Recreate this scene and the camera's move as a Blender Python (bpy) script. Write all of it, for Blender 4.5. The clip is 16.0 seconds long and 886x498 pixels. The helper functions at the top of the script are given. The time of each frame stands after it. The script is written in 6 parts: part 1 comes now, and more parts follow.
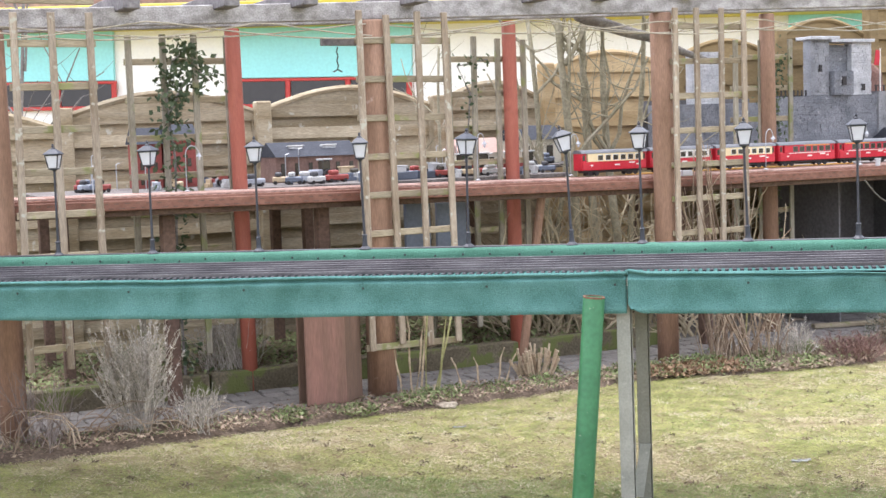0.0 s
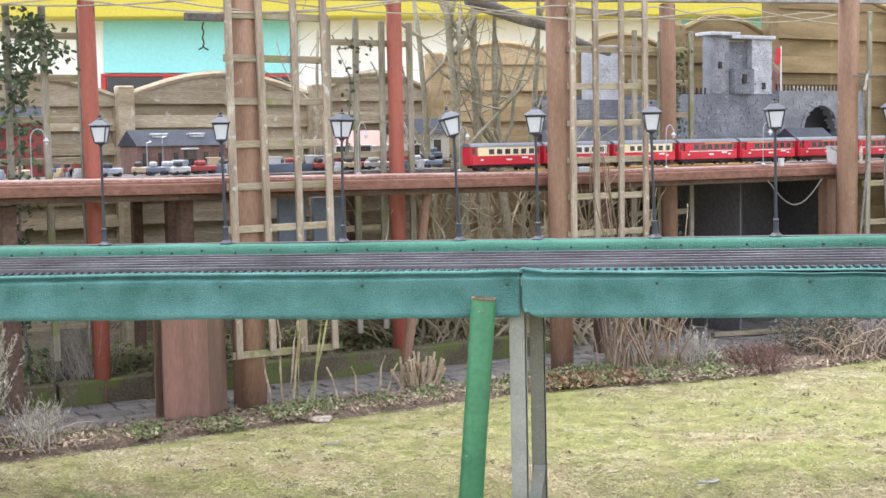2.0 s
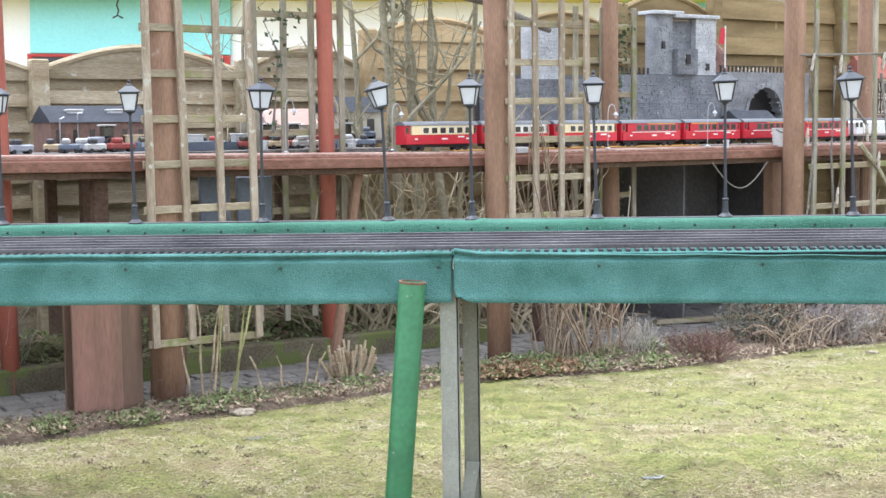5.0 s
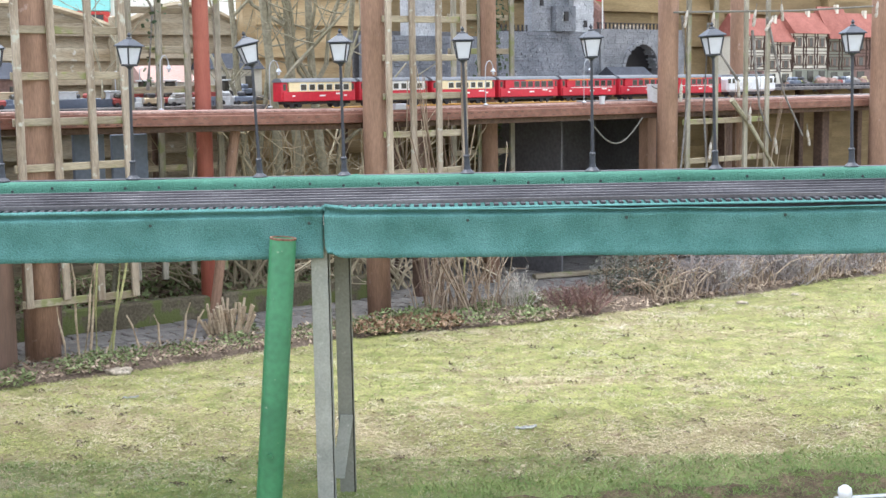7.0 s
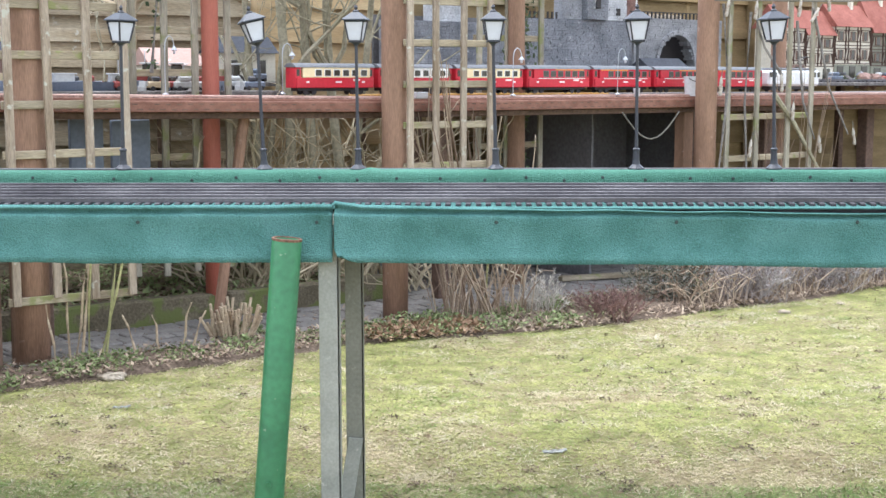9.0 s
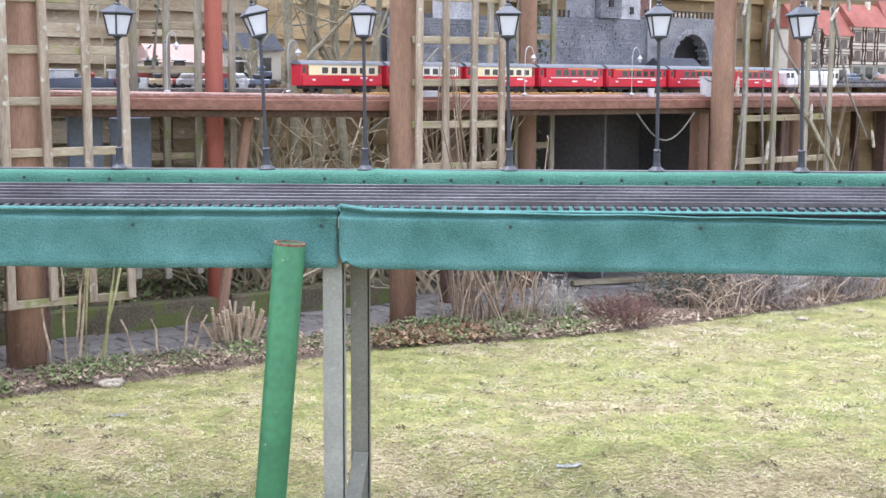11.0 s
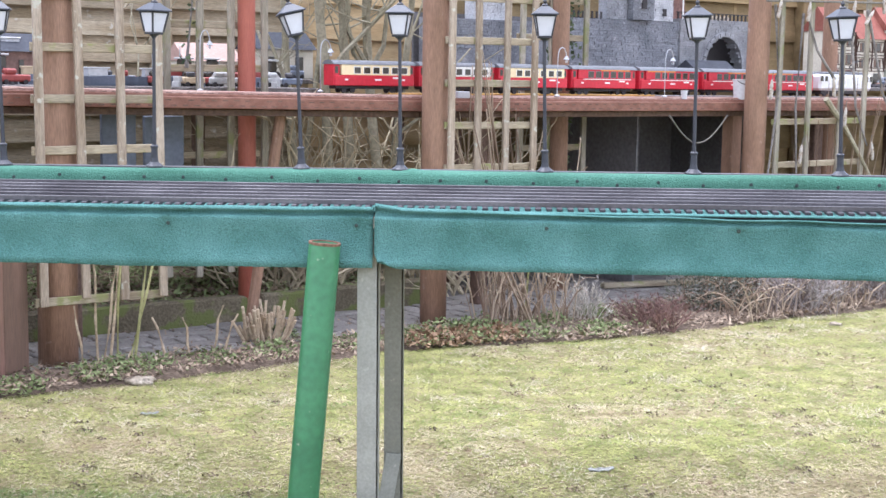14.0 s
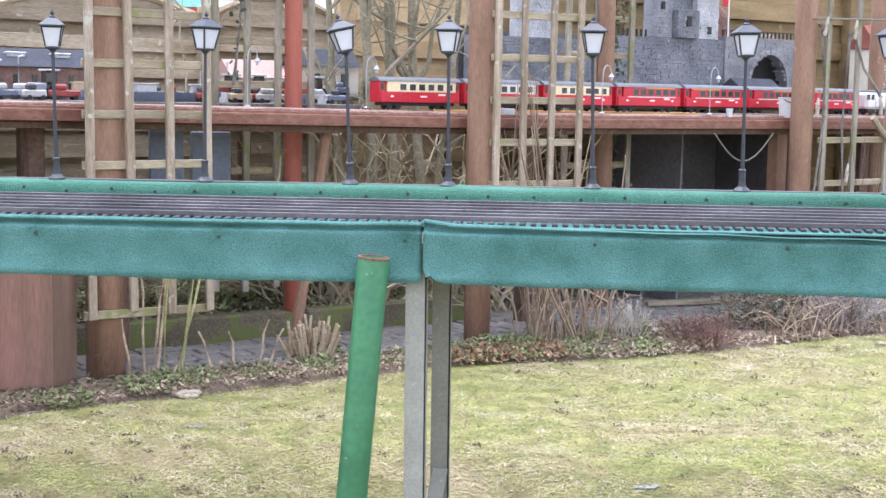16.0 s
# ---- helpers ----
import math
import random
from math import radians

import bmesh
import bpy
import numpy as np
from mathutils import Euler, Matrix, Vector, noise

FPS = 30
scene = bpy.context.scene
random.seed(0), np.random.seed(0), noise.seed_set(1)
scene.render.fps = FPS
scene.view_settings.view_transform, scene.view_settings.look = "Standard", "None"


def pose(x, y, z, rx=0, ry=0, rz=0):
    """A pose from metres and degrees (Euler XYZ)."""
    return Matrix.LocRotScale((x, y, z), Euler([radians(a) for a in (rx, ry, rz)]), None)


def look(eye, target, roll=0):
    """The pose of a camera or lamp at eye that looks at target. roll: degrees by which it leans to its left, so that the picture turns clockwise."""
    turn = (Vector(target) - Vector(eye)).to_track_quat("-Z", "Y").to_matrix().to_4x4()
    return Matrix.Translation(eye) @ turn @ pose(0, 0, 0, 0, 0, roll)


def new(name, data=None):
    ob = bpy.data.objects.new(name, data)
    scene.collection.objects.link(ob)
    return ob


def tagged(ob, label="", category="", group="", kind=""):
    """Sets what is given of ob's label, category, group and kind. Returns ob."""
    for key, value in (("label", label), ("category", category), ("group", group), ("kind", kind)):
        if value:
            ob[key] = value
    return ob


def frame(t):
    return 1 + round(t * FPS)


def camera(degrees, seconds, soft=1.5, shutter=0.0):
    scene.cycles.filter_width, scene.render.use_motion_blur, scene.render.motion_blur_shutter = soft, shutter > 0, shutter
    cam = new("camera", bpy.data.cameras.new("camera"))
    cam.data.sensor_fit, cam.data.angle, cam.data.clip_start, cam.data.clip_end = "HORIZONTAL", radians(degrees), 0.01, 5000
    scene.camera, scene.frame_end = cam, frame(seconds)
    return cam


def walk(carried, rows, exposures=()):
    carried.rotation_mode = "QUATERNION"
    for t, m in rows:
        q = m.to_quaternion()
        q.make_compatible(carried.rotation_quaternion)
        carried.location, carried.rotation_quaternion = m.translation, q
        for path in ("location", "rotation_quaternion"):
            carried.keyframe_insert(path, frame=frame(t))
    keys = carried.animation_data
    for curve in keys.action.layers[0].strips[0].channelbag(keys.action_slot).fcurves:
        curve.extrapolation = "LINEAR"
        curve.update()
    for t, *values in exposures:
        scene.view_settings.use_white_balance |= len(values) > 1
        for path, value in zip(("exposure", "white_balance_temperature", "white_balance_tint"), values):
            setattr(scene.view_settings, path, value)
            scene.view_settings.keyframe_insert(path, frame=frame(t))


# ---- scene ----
cam = camera(35.5, 16.0, soft=1.5)
PATH = [
    (0, (0.0008, -1.6808, 1.7311), (-0.3989, 0.2716, 1.5623), -1.87),
    (0.5, (-0.0346, -1.4599, 1.6799), (-0.4652, 0.4851, 1.5013), -1.78),
    (1, (-0.043, -1.4191, 1.6693), (-0.4494, 0.5303, 1.4832), -1.59),
    (1.5, (-0.0257, -1.4679, 1.695), (-0.2597, 0.5118, 1.5339), -0.84),
    (2, (-0.0799, -0.8983, 1.6016), (-0.3215, 1.0807, 1.4418), -0.95),
    (2.5, (-0.137, -0.5887, 1.5375), (-0.3669, 1.3903, 1.3623), -0.63),
    (3, (-0.1057, -0.5209, 1.5346), (-0.3491, 1.4567, 1.3618), -0.57),
    (3.2, (-0.1108, -0.51, 1.5345), (-0.352, 1.4685, 1.3688), -0.57),
    (5.3, (-0.0602, -0.4644, 1.5329), (-0.18, 1.5236, 1.3496), -0.43),
    (5.5, (-0.0494, -0.4669, 1.533), (-0.1462, 1.5219, 1.3448), -0.40),
    (6, (-0.0206, -0.4671, 1.5249), (-0.1003, 1.5209, 1.3217), -0.86),
    (6.5, (0.0024, -0.4827, 1.5297), (-0.0292, 1.5053, 1.3133), -0.78),
    (7, (0.0062, -0.5159, 1.5276), (0.0059, 1.4696, 1.2877), -0.72),
    (7.5, (0.0081, -0.5047, 1.5285), (0.0032, 1.48, 1.2815), -0.52),
    (8, (0.0004, -0.486, 1.5252), (-0.0132, 1.4978, 1.2716), -0.59),
    (8.5, (-0.0083, -0.1339, 1.5066), (-0.0266, 1.8503, 1.2561), -0.07),
    (11, (-0.0333, 0.3317, 1.4819), (-0.0694, 2.3157, 1.2325), 0.53),
    (11.5, (-0.035, 0.3299, 1.4775), (-0.0725, 2.3141, 1.2297), 0.56),
    (12, (-0.0353, 0.3325, 1.4768), (-0.0741, 2.3163, 1.2258), 0.48),
    (12.5, (-0.0398, 0.3349, 1.477), (-0.0816, 2.3187, 1.2258), 0.65),
    (13, (-0.0491, 0.3338, 1.4728), (-0.1149, 2.3171, 1.2234), 0.75),
    (13.5, (-0.06, 0.3346, 1.4762), (-0.1314, 2.3178, 1.2278), 0.91),
    (14, (-0.0639, 0.3522, 1.4779), (-0.1374, 2.3354, 1.2297), 0.94),
    (14.5, (-0.072, 0.3393, 1.475), (-0.1505, 2.3226, 1.2299), 1.14),
    (15, (-0.0863, 0.3377, 1.4761), (-0.2005, 2.3195, 1.2319), 1.15),
    (15.5, (-0.0871, 0.3353, 1.4758), (-0.2095, 2.319, 1.2526), 1.21),
    (16, (-0.0901, 0.3335, 1.473), (-0.2215, 2.3166, 1.2489), 1.12),
]
walk(cam, [(t, look(eye, target, roll)) for t, eye, target, roll in PATH], [(0, 1.64, 5950, 14), (2, 1.62, 5850, 12), (5.5, 1.65, 5700, 8), (8.5, 1.62, 5700, 8), (11, 1.71, 5550, 15), (16, 1.71, 5550, 16)])

# ---- light: bright overcast day, veiled high sun ----
world = bpy.data.worlds.new("sky")
scene.world = world
world.use_nodes = True
wn, wl = world.node_tree.nodes, world.node_tree.links
sky = wn.new("ShaderNodeTexSky")
sky.sky_type, sky.sun_disc = "NISHITA", False
sky.sun_elevation, sky.sun_rotation = radians(77), radians(-37)
sky.air_density, sky.dust_density, sky.ozone_density = 1.0, 4.0, 1.0
wn["Background"].inputs["Strength"].default_value = 0.15
veil = wn.new("ShaderNodeMix")
veil.data_type = "RGBA"
veil.inputs["Factor"].default_value = 0.6
veil.inputs["B"].default_value = (7.75, 7.5, 7.25, 1)
wl.new(sky.outputs["Color"], veil.inputs["A"])
wl.new(veil.outputs["Result"], wn["Background"].inputs["Color"])
sun = new("sun", bpy.data.lights.new("sun", "SUN"))
sun.data.energy, sun.data.angle, sun.data.color = 1.3, radians(40), (1.0, 0.97, 0.93)
sun.matrix_world = look((-1.2, 1.6, 8.5), (0, 0, 0))


# ---- materials ----
def mat(name, base, rough=0.7, metal=0.0, vary=0.25, scale=6.0, fine=60.0, bump=0.25, second=None, amount=0.5, stretch=(1, 1, 1), spec=0.4, piece=0.0, spots=None):
    """Procedural surface: base colour, coarse stains towards second, fine grain and relief; piece: how far single pieces differ; spots: (colour, scale, threshold) of flecks."""
    m = bpy.data.materials.new(name)
    m.use_nodes = True
    n, l = m.node_tree.nodes, m.node_tree.links
    b = n["Principled BSDF"]
    b.inputs["Roughness"].default_value, b.inputs["Metallic"].default_value = rough, metal
    b.inputs["Specular IOR Level"].default_value = spec
    co, mp = n.new("ShaderNodeTexCoord"), n.new("ShaderNodeMapping")
    mp.inputs["Scale"].default_value = stretch
    l.new(co.outputs["Object"], mp.inputs["Vector"])
    a, f = n.new("ShaderNodeTexNoise"), n.new("ShaderNodeTexNoise")
    a.inputs["Scale"].default_value, a.inputs["Detail"].default_value = scale, 5
    f.inputs["Scale"].default_value, f.inputs["Detail"].default_value = fine, 4
    vec = mp.outputs["Vector"]
    if piece:
        oi, add = n.new("ShaderNodeObjectInfo"), n.new("ShaderNodeVectorMath")
        sc = n.new("ShaderNodeMath")
        sc.operation = "MULTIPLY"
        sc.inputs[1].default_value = 37.0
        l.new(oi.outputs["Random"], sc.inputs[0])
        l.new(vec, add.inputs[0])
        l.new(sc.outputs[0], add.inputs[1])
        vec = add.outputs[0]
    l.new(vec, a.inputs["Vector"])
    l.new(vec, f.inputs["Vector"])
    r = n.new("ShaderNodeValToRGB")
    r.color_ramp.elements[0].position, r.color_ramp.elements[1].position = 0.5 - 0.35 * amount, 0.5 + 0.35 * amount
    r.color_ramp.elements[0].color = (*base, 1)
    r.color_ramp.elements[1].color = (*(second or [min(1, c * (1 + vary)) for c in base]), 1)
    l.new(a.outputs["Fac"], r.inputs["Fac"])
    g = n.new("ShaderNodeMapRange")
    g.inputs["From Min"].default_value, g.inputs["From Max"].default_value = 0.3, 0.7
    g.inputs["To Min"].default_value, g.inputs["To Max"].default_value = 1 - vary, 1 + vary
    l.new(f.outputs["Fac"], g.inputs["Value"])
    mix = n.new("ShaderNodeVectorMath")
    mix.operation = "MULTIPLY"
    l.new(r.outputs["Color"], mix.inputs[0])
    l.new(g.outputs["Result"], mix.inputs[1])
    out = mix.outputs[0]
    if spots:
        sp, st, sm = n.new("ShaderNodeTexNoise"), n.new("ShaderNodeMapRange"), n.new("ShaderNodeMix")
        sp.inputs["Scale"].default_value, sp.inputs["Detail"].default_value = spots[1], 6
        st.inputs["From Min"].default_value, st.inputs["From Max"].default_value = spots[2], spots[2] + 0.07
        sm.data_type = "RGBA"
        sm.inputs["B"].default_value = (*spots[0], 1)
        l.new(co.outputs["Object"], sp.inputs["Vector"])
        l.new(sp.outputs["Fac"], st.inputs["Value"])
        l.new(st.outputs["Result"], sm.inputs["Factor"])
        l.new(out, sm.inputs["A"])
        out = sm.outputs["Result"]
    if piece:
        pr, mul = n.new("ShaderNodeMapRange"), n.new("ShaderNodeVectorMath")
        pr.inputs["To Min"].default_value, pr.inputs["To Max"].default_value = 1 - piece, 1 + piece
        mul.operation = "MULTIPLY"
        l.new(oi.outputs["Random"], pr.inputs["Value"])
        l.new(out, mul.inputs[0])
        l.new(pr.outputs["Result"], mul.inputs[1])
        out = mul.outputs[0]
    l.new(out, b.inputs["Base Color"])
    if bump:
        bp = n.new("ShaderNodeBump")
        bp.inputs["Strength"].default_value, bp.inputs["Distance"].default_value = bump, 0.01
        l.new(f.outputs["Fac"], bp.inputs["Height"])
        l.new(bp.outputs["Normal"], b.inputs["Normal"])
    return m


M_TURF = mat("green_turf_felt", (0.058, 0.14, 0.122), 0.95, vary=0.24, scale=7.0, fine=200, bump=0.8, second=(0.094, 0.202, 0.186), spec=0.1, spots=((0.09, 0.19, 0.178), 120, 0.6))
M_TURF_EDGE = mat("green_turf_edge", (0.055, 0.137, 0.095), 0.95, vary=0.22, scale=4.0, fine=230, bump=0.8, second=(0.085, 0.2, 0.145), spec=0.1, spots=((0.12, 0.25, 0.19), 110, 0.62))
M_BALLAST = mat("dark_track_bed", (0.05, 0.047, 0.052), 0.8, vary=0.14, scale=5, fine=180, bump=0.2, second=(0.075, 0.071, 0.076))
M_SLEEPER = mat("black_plastic_sleeper", (0.035, 0.032, 0.036), 0.6, vary=0.2, scale=20, fine=120, bump=0.15)
M_RAIL = mat("tarnished_brass_rail", (0.06, 0.055, 0.06), 0.45, 0.5, vary=0.2, scale=3, fine=90, bump=0.05, second=(0.15, 0.14, 0.145))
M_BLACK = mat("black_lamp_plastic", (0.028, 0.029, 0.035), 0.42, vary=0.2, scale=30, fine=200, bump=0.05)
M_CAP = mat("grey_lamp_cap", (0.03, 0.034, 0.043), 0.5, vary=0.2, scale=30, fine=200, bump=0.05)
M_PANE = mat("milky_lamp_pane", (0.5, 0.505, 0.53), 0.3, vary=0.04, scale=8, fine=60, bump=0.0)
M_TUBE = mat("green_painted_tube", (0.026, 0.11, 0.047), 0.45, vary=0.14, scale=5, fine=45, bump=0.12, second=(0.042, 0.155, 0.065), spots=((0.2, 0.25, 0.17), 30, 0.69))
M_RUST = mat("rusty_rim", (0.1, 0.05, 0.03), 0.8, vary=0.4, scale=25, fine=120, second=(0.2, 0.11, 0.07))
# darker olive copy of the leg steel, with shade put into its colour
M_STEEL_SHADED = mat("shaded_olive_grey_steel", (0.135, 0.135, 0.105), 0.65, 0.0, vary=0.14, scale=5, fine=90, bump=0.1, second=(0.19, 0.187, 0.15), spots=((0.26, 0.25, 0.2), 45, 0.68))
M_STEEL = mat("grey_galvanised_steel", (0.2, 0.205, 0.182), 0.55, 0.1, vary=0.12, scale=6, fine=110, bump=0.08, second=(0.3, 0.3, 0.265), spots=((0.33, 0.33, 0.29), 40, 0.66))
M_LATTICE = mat("weathered_trellis_wood", (0.2, 0.15, 0.1), 0.85, vary=0.22, scale=3, fine=30, bump=0.4, second=(0.36, 0.3, 0.23), stretch=(6, 6, 0.8), piece=0.16, spots=((0.4, 0.38, 0.31), 22, 0.6))
M_LATTICE_RAIL = mat("weathered_trellis_rail", (0.21, 0.165, 0.105), 0.85, vary=0.22, scale=3, fine=30, bump=0.4, second=(0.35, 0.3, 0.21), stretch=(0.8, 6, 6), piece=0.16, spots=((0.22, 0.22, 0.09), 7, 0.56))
M_LATTICE_GREY = mat("grey_trellis_wood", (0.18, 0.16, 0.115), 0.85, vary=0.22, scale=3, fine=30, bump=0.4, second=(0.32, 0.29, 0.23), stretch=(6, 6, 0.8), piece=0.16, spots=((0.2, 0.21, 0.09), 5, 0.55))
M_POST = mat("brown_stained_post", (0.19, 0.11, 0.068), 0.75, vary=0.2, scale=2.5, fine=40, bump=0.25, second=(0.285, 0.17, 0.112), stretch=(5, 5, 0.6), spots=((0.34, 0.24, 0.19), 14, 0.66))
M_POST_RED = mat("red_brown_painted_post", (0.3, 0.085, 0.055), 0.6, vary=0.12, scale=3, fine=40, bump=0.15, second=(0.36, 0.115, 0.075), stretch=(5, 5, 0.6))
M_BEAM = mat("grey_weathered_beam", (0.2, 0.185, 0.175), 0.9, vary=0.3, scale=4, fine=40, bump=0.4, second=(0.42, 0.4, 0.39), stretch=(1, 4, 4))
M_RAFTER = mat("dark_weathered_rafter", (0.13, 0.12, 0.125), 0.9, vary=0.3, scale=4, fine=40, bump=0.4, second=(0.25, 0.235, 0.23))
M_DECK = mat("red_brown_deck_board", (0.15, 0.064, 0.041), 0.7, vary=0.22, scale=4, fine=50, bump=0.2, second=(0.225, 0.108, 0.074), stretch=(0.7, 5, 5))
M_DARKWOOD = mat("dark_brown_timber", (0.095, 0.058, 0.043), 0.8, vary=0.3, scale=4, fine=40, bump=0.3, second=(0.15, 0.095, 0.068))
M_FENCE = mat("weathered_fence_board", (0.25, 0.192, 0.112), 0.85, vary=0.22, scale=2.0, fine=30, bump=0.4, second=(0.42, 0.355, 0.25), stretch=(0.8, 5, 5), piece=0.22, spots=((0.46, 0.43, 0.35), 14, 0.64))
M_FENCE_LIGHT = mat("pale_honey_fence_board", (0.36, 0.25, 0.12), 0.8, vary=0.14, scale=2.0, fine=30, bump=0.25, second=(0.48, 0.36, 0.2), stretch=(0.8, 5, 5), piece=0.12)
M_FENCE_NEW = mat("honey_fence_board", (0.17, 0.117, 0.05), 0.8, vary=0.14, scale=2.0, fine=30, bump=0.25, second=(0.27, 0.195, 0.092), stretch=(0.8, 5, 5), piece=0.16)
M_LAWN = mat("mown_lawn_soil", (0.19, 0.195, 0.075), 0.95, vary=0.32, scale=3.0, fine=60, bump=0.7, second=(0.285, 0.228, 0.14), amount=0.7, spec=0.1, spots=((0.185, 0.135, 0.085), 12, 0.6))
M_SOIL = mat("garden_soil", (0.085, 0.063, 0.047), 0.95, vary=0.4, scale=7, fine=60, bump=1.0, second=(0.165, 0.125, 0.092), spec=0.1)
M_PAVE = mat("grey_paving", (0.15, 0.138, 0.124), 0.85, vary=0.22, scale=5, fine=60, bump=0.3, second=(0.215, 0.198, 0.18), piece=0.06)
M_MOSS = mat("mossy_timber", (0.085, 0.07, 0.043), 0.95, vary=0.35, scale=5, fine=60, bump=0.8, second=(0.155, 0.13, 0.085), spots=((0.115, 0.13, 0.04), 6, 0.51))
M_WHITE = mat("white_render", (0.8, 0.79, 0.77), 0.8, vary=0.03, scale=1, fine=20, bump=0.05)
M_BLUE = mat("turquoise_panel", (0.3, 0.66, 0.68), 0.6, vary=0.05, scale=0.6, fine=20, bump=0.05)
M_YELLOW = mat("yellow_fascia", (0.5, 0.42, 0.05), 0.6, vary=0.08, scale=0.8, fine=20, bump=0.05)
M_REDPAINT = mat("red_window_frame", (0.4, 0.04, 0.035), 0.5, vary=0.1, scale=1, fine=20, bump=0.05)
M_DARKGLASS = mat("dark_window_glass", (0.03, 0.028, 0.03), 0.1, vary=0.1, scale=1, fine=5, bump=0.0)


# ---- mesh helpers ----
def part(name, bm, material, parent=None, label="", smooth=False):
    me = bpy.data.meshes.new(name)
    bmesh.ops.recalc_face_normals(bm, faces=bm.faces)
    bm.to_mesh(me)
    bm.free()
    if smooth:
        me.polygons.foreach_set("use_smooth", [True] * len(me.polygons))
    me.materials.append(material)
    ob = new(name, me)
    if parent:
        ob.parent = parent
    if label:
        tagged(ob, label)
    return ob


def thing(name, label, category, at=None, group="", kind=""):
    ob = new(name)
    ob.empty_display_size = 0.05
    if at is not None:
        ob.matrix_basis = at
    return tagged(ob, label, category, group, kind)


def box(bm, size, m=None, bevel=0.0, taper=None):
    """A box of that size centred at the pose m, with bevelled edges."""
    r = bmesh.ops.create_cube(bm, size=1.0)
    vs = r["verts"]
    bmesh.ops.scale(bm, vec=size, verts=vs)
    if taper:
        for v in vs:
            if v.co.z > 0:
                v.co.x *= taper
                v.co.y *= taper
    if bevel:
        es = list({e for v in vs for e in v.link_edges})
        r2 = bmesh.ops.bevel(bm, geom=es, offset=bevel, segments=1, affect="EDGES")
        vs = list({v for f in r2["faces"] for v in f.verts} | {v for v in vs if v.is_valid})
    if m is not None:
        bmesh.ops.transform(bm, matrix=m, verts=vs)
    return vs


def rod(bm, a, b, ra, rb=None, seg=10, cap=True):
    """A tapered round rod from a to b."""
    a, b = Vector(a), Vector(b)
    d = b - a
    m = Matrix.Translation((a + b) / 2) @ d.to_track_quat("Z", "Y").to_matrix().to_4x4()
    bmesh.ops.create_cone(bm, cap_ends=cap, segments=seg, radius1=ra, radius2=ra if rb is None else rb, depth=d.length, matrix=m)


def turned(bm, rows, seg=16, at=(0, 0, 0), squash=1.0):
    """A lathed shape from rows of (radius, height)."""
    rings = []
    for r, z in rows:
        rings.append([bm.verts.new((at[0] + r * math.cos(2 * math.pi * k / seg), at[1] + squash * r * math.sin(2 * math.pi * k / seg), at[2] + z)) for k in range(seg)])
    for a, b in zip(rings, rings[1:]):
        for k in range(seg):
            bm.faces.new((a[k], a[(k + 1) % seg], b[(k + 1) % seg], b[k]))
    bm.faces.new(rings[0][::-1])
    bm.faces.new(rings[-1])


def pipe(bm, pts, r, seg=6, r2=None):
    """A bent round pipe through pts."""
    n = len(pts)
    rings = []
    for i, p in enumerate(pts):
        p = Vector(p)
        d = (Vector(pts[min(i + 1, n - 1)]) - Vector(pts[max(i - 1, 0)])).normalized()
        q = d.to_track_quat("Z", "Y")
        rr = r if r2 is None else r + (r2 - r) * i / (n - 1)
        rings.append([bm.verts.new(p + q @ Vector((rr * math.cos(2 * math.pi * k / seg), rr * math.sin(2 * math.pi * k / seg), 0))) for k in range(seg)])
    for a, b in zip(rings, rings[1:]):
        for k in range(seg):
            bm.faces.new((a[k], a[(k + 1) % seg], b[(k + 1) % seg], b[k]))
    bm.faces.new(rings[0][::-1])
    bm.faces.new(rings[-1])


def quads(bm, pts):
    bm.faces.new([bm.verts.new(p) for p in pts])


# ---- the garden's own axes: s runs along the pergola, n away from it ----
O2, U2, N2 = Vector((-2.27, 7.05)), Vector((0.795, 0.607)), Vector((-0.607, 0.795))
TURN = math.degrees(math.atan2(0.607, 0.795))


def at(s, n, z=0.0):
    p = O2 + s * U2 + n * N2
    return Vector((p.x, p.y, z))


def sn(s, n, z=0.0, rx=0, ry=0, rz=0):
    p = at(s, n, z)
    return pose(p.x, p.y, p.z, rx, ry, TURN + rz)


# ---- ground ----
def gz(x, y):
    """The ground's height: slightly uneven, falling away before the trestle."""
    if not (-8 <= x <= 10 and -2 <= y <= 14):
        return -0.012 - (0.1 if y < 4 else 0.0)
    n = (x - O2.x) * N2.x + (y - O2.y) * N2.y
    k = min(1.0, max(0.0, (5.95 - y) / 1.0)) * min(1.0, max(0.0, (-0.75 - n) / 0.7))
    return 0.01 * noise.noise(Vector((x * 1.3, y * 1.3, 0))) - 0.012 - 0.1 * k * k * (3 - 2 * k)


def edge_n(s):
    """Where the lawn ends and the bed begins, across the garden's own axes."""
    k = min(1.0, max(0.0, (s - 1.9) / 1.2))
    return -0.5 - 0.32 * k * k * (3 - 2 * k) - 0.08 * min(1.0, max(0.0, s - 3.5))


bm = bmesh.new()
xs = [-400, -120, -40, -15] + [-8 + 0.125 * i for i in range(145)] + [14, 40, 120, 400]
ys = [-60, -20, -6] + [-2 + 0.125 * i for i in range(129)] + [18, 26, 50, 150, 900]
grid = {}
for i, x in enumerate(xs):
    for j, y in enumerate(ys):
        grid[i, j] = bm.verts.new((x, y, gz(x, y)))
for i in range(len(xs) - 1):
    for j in range(len(ys) - 1):
        bm.faces.new((grid[i, j], grid[i + 1, j], grid[i + 1, j + 1], grid[i, j + 1]))
ground = tagged(part("ground", bm, M_LAWN), "worn spring lawn with yellowed and mossy patches", "lawn", kind="structure")

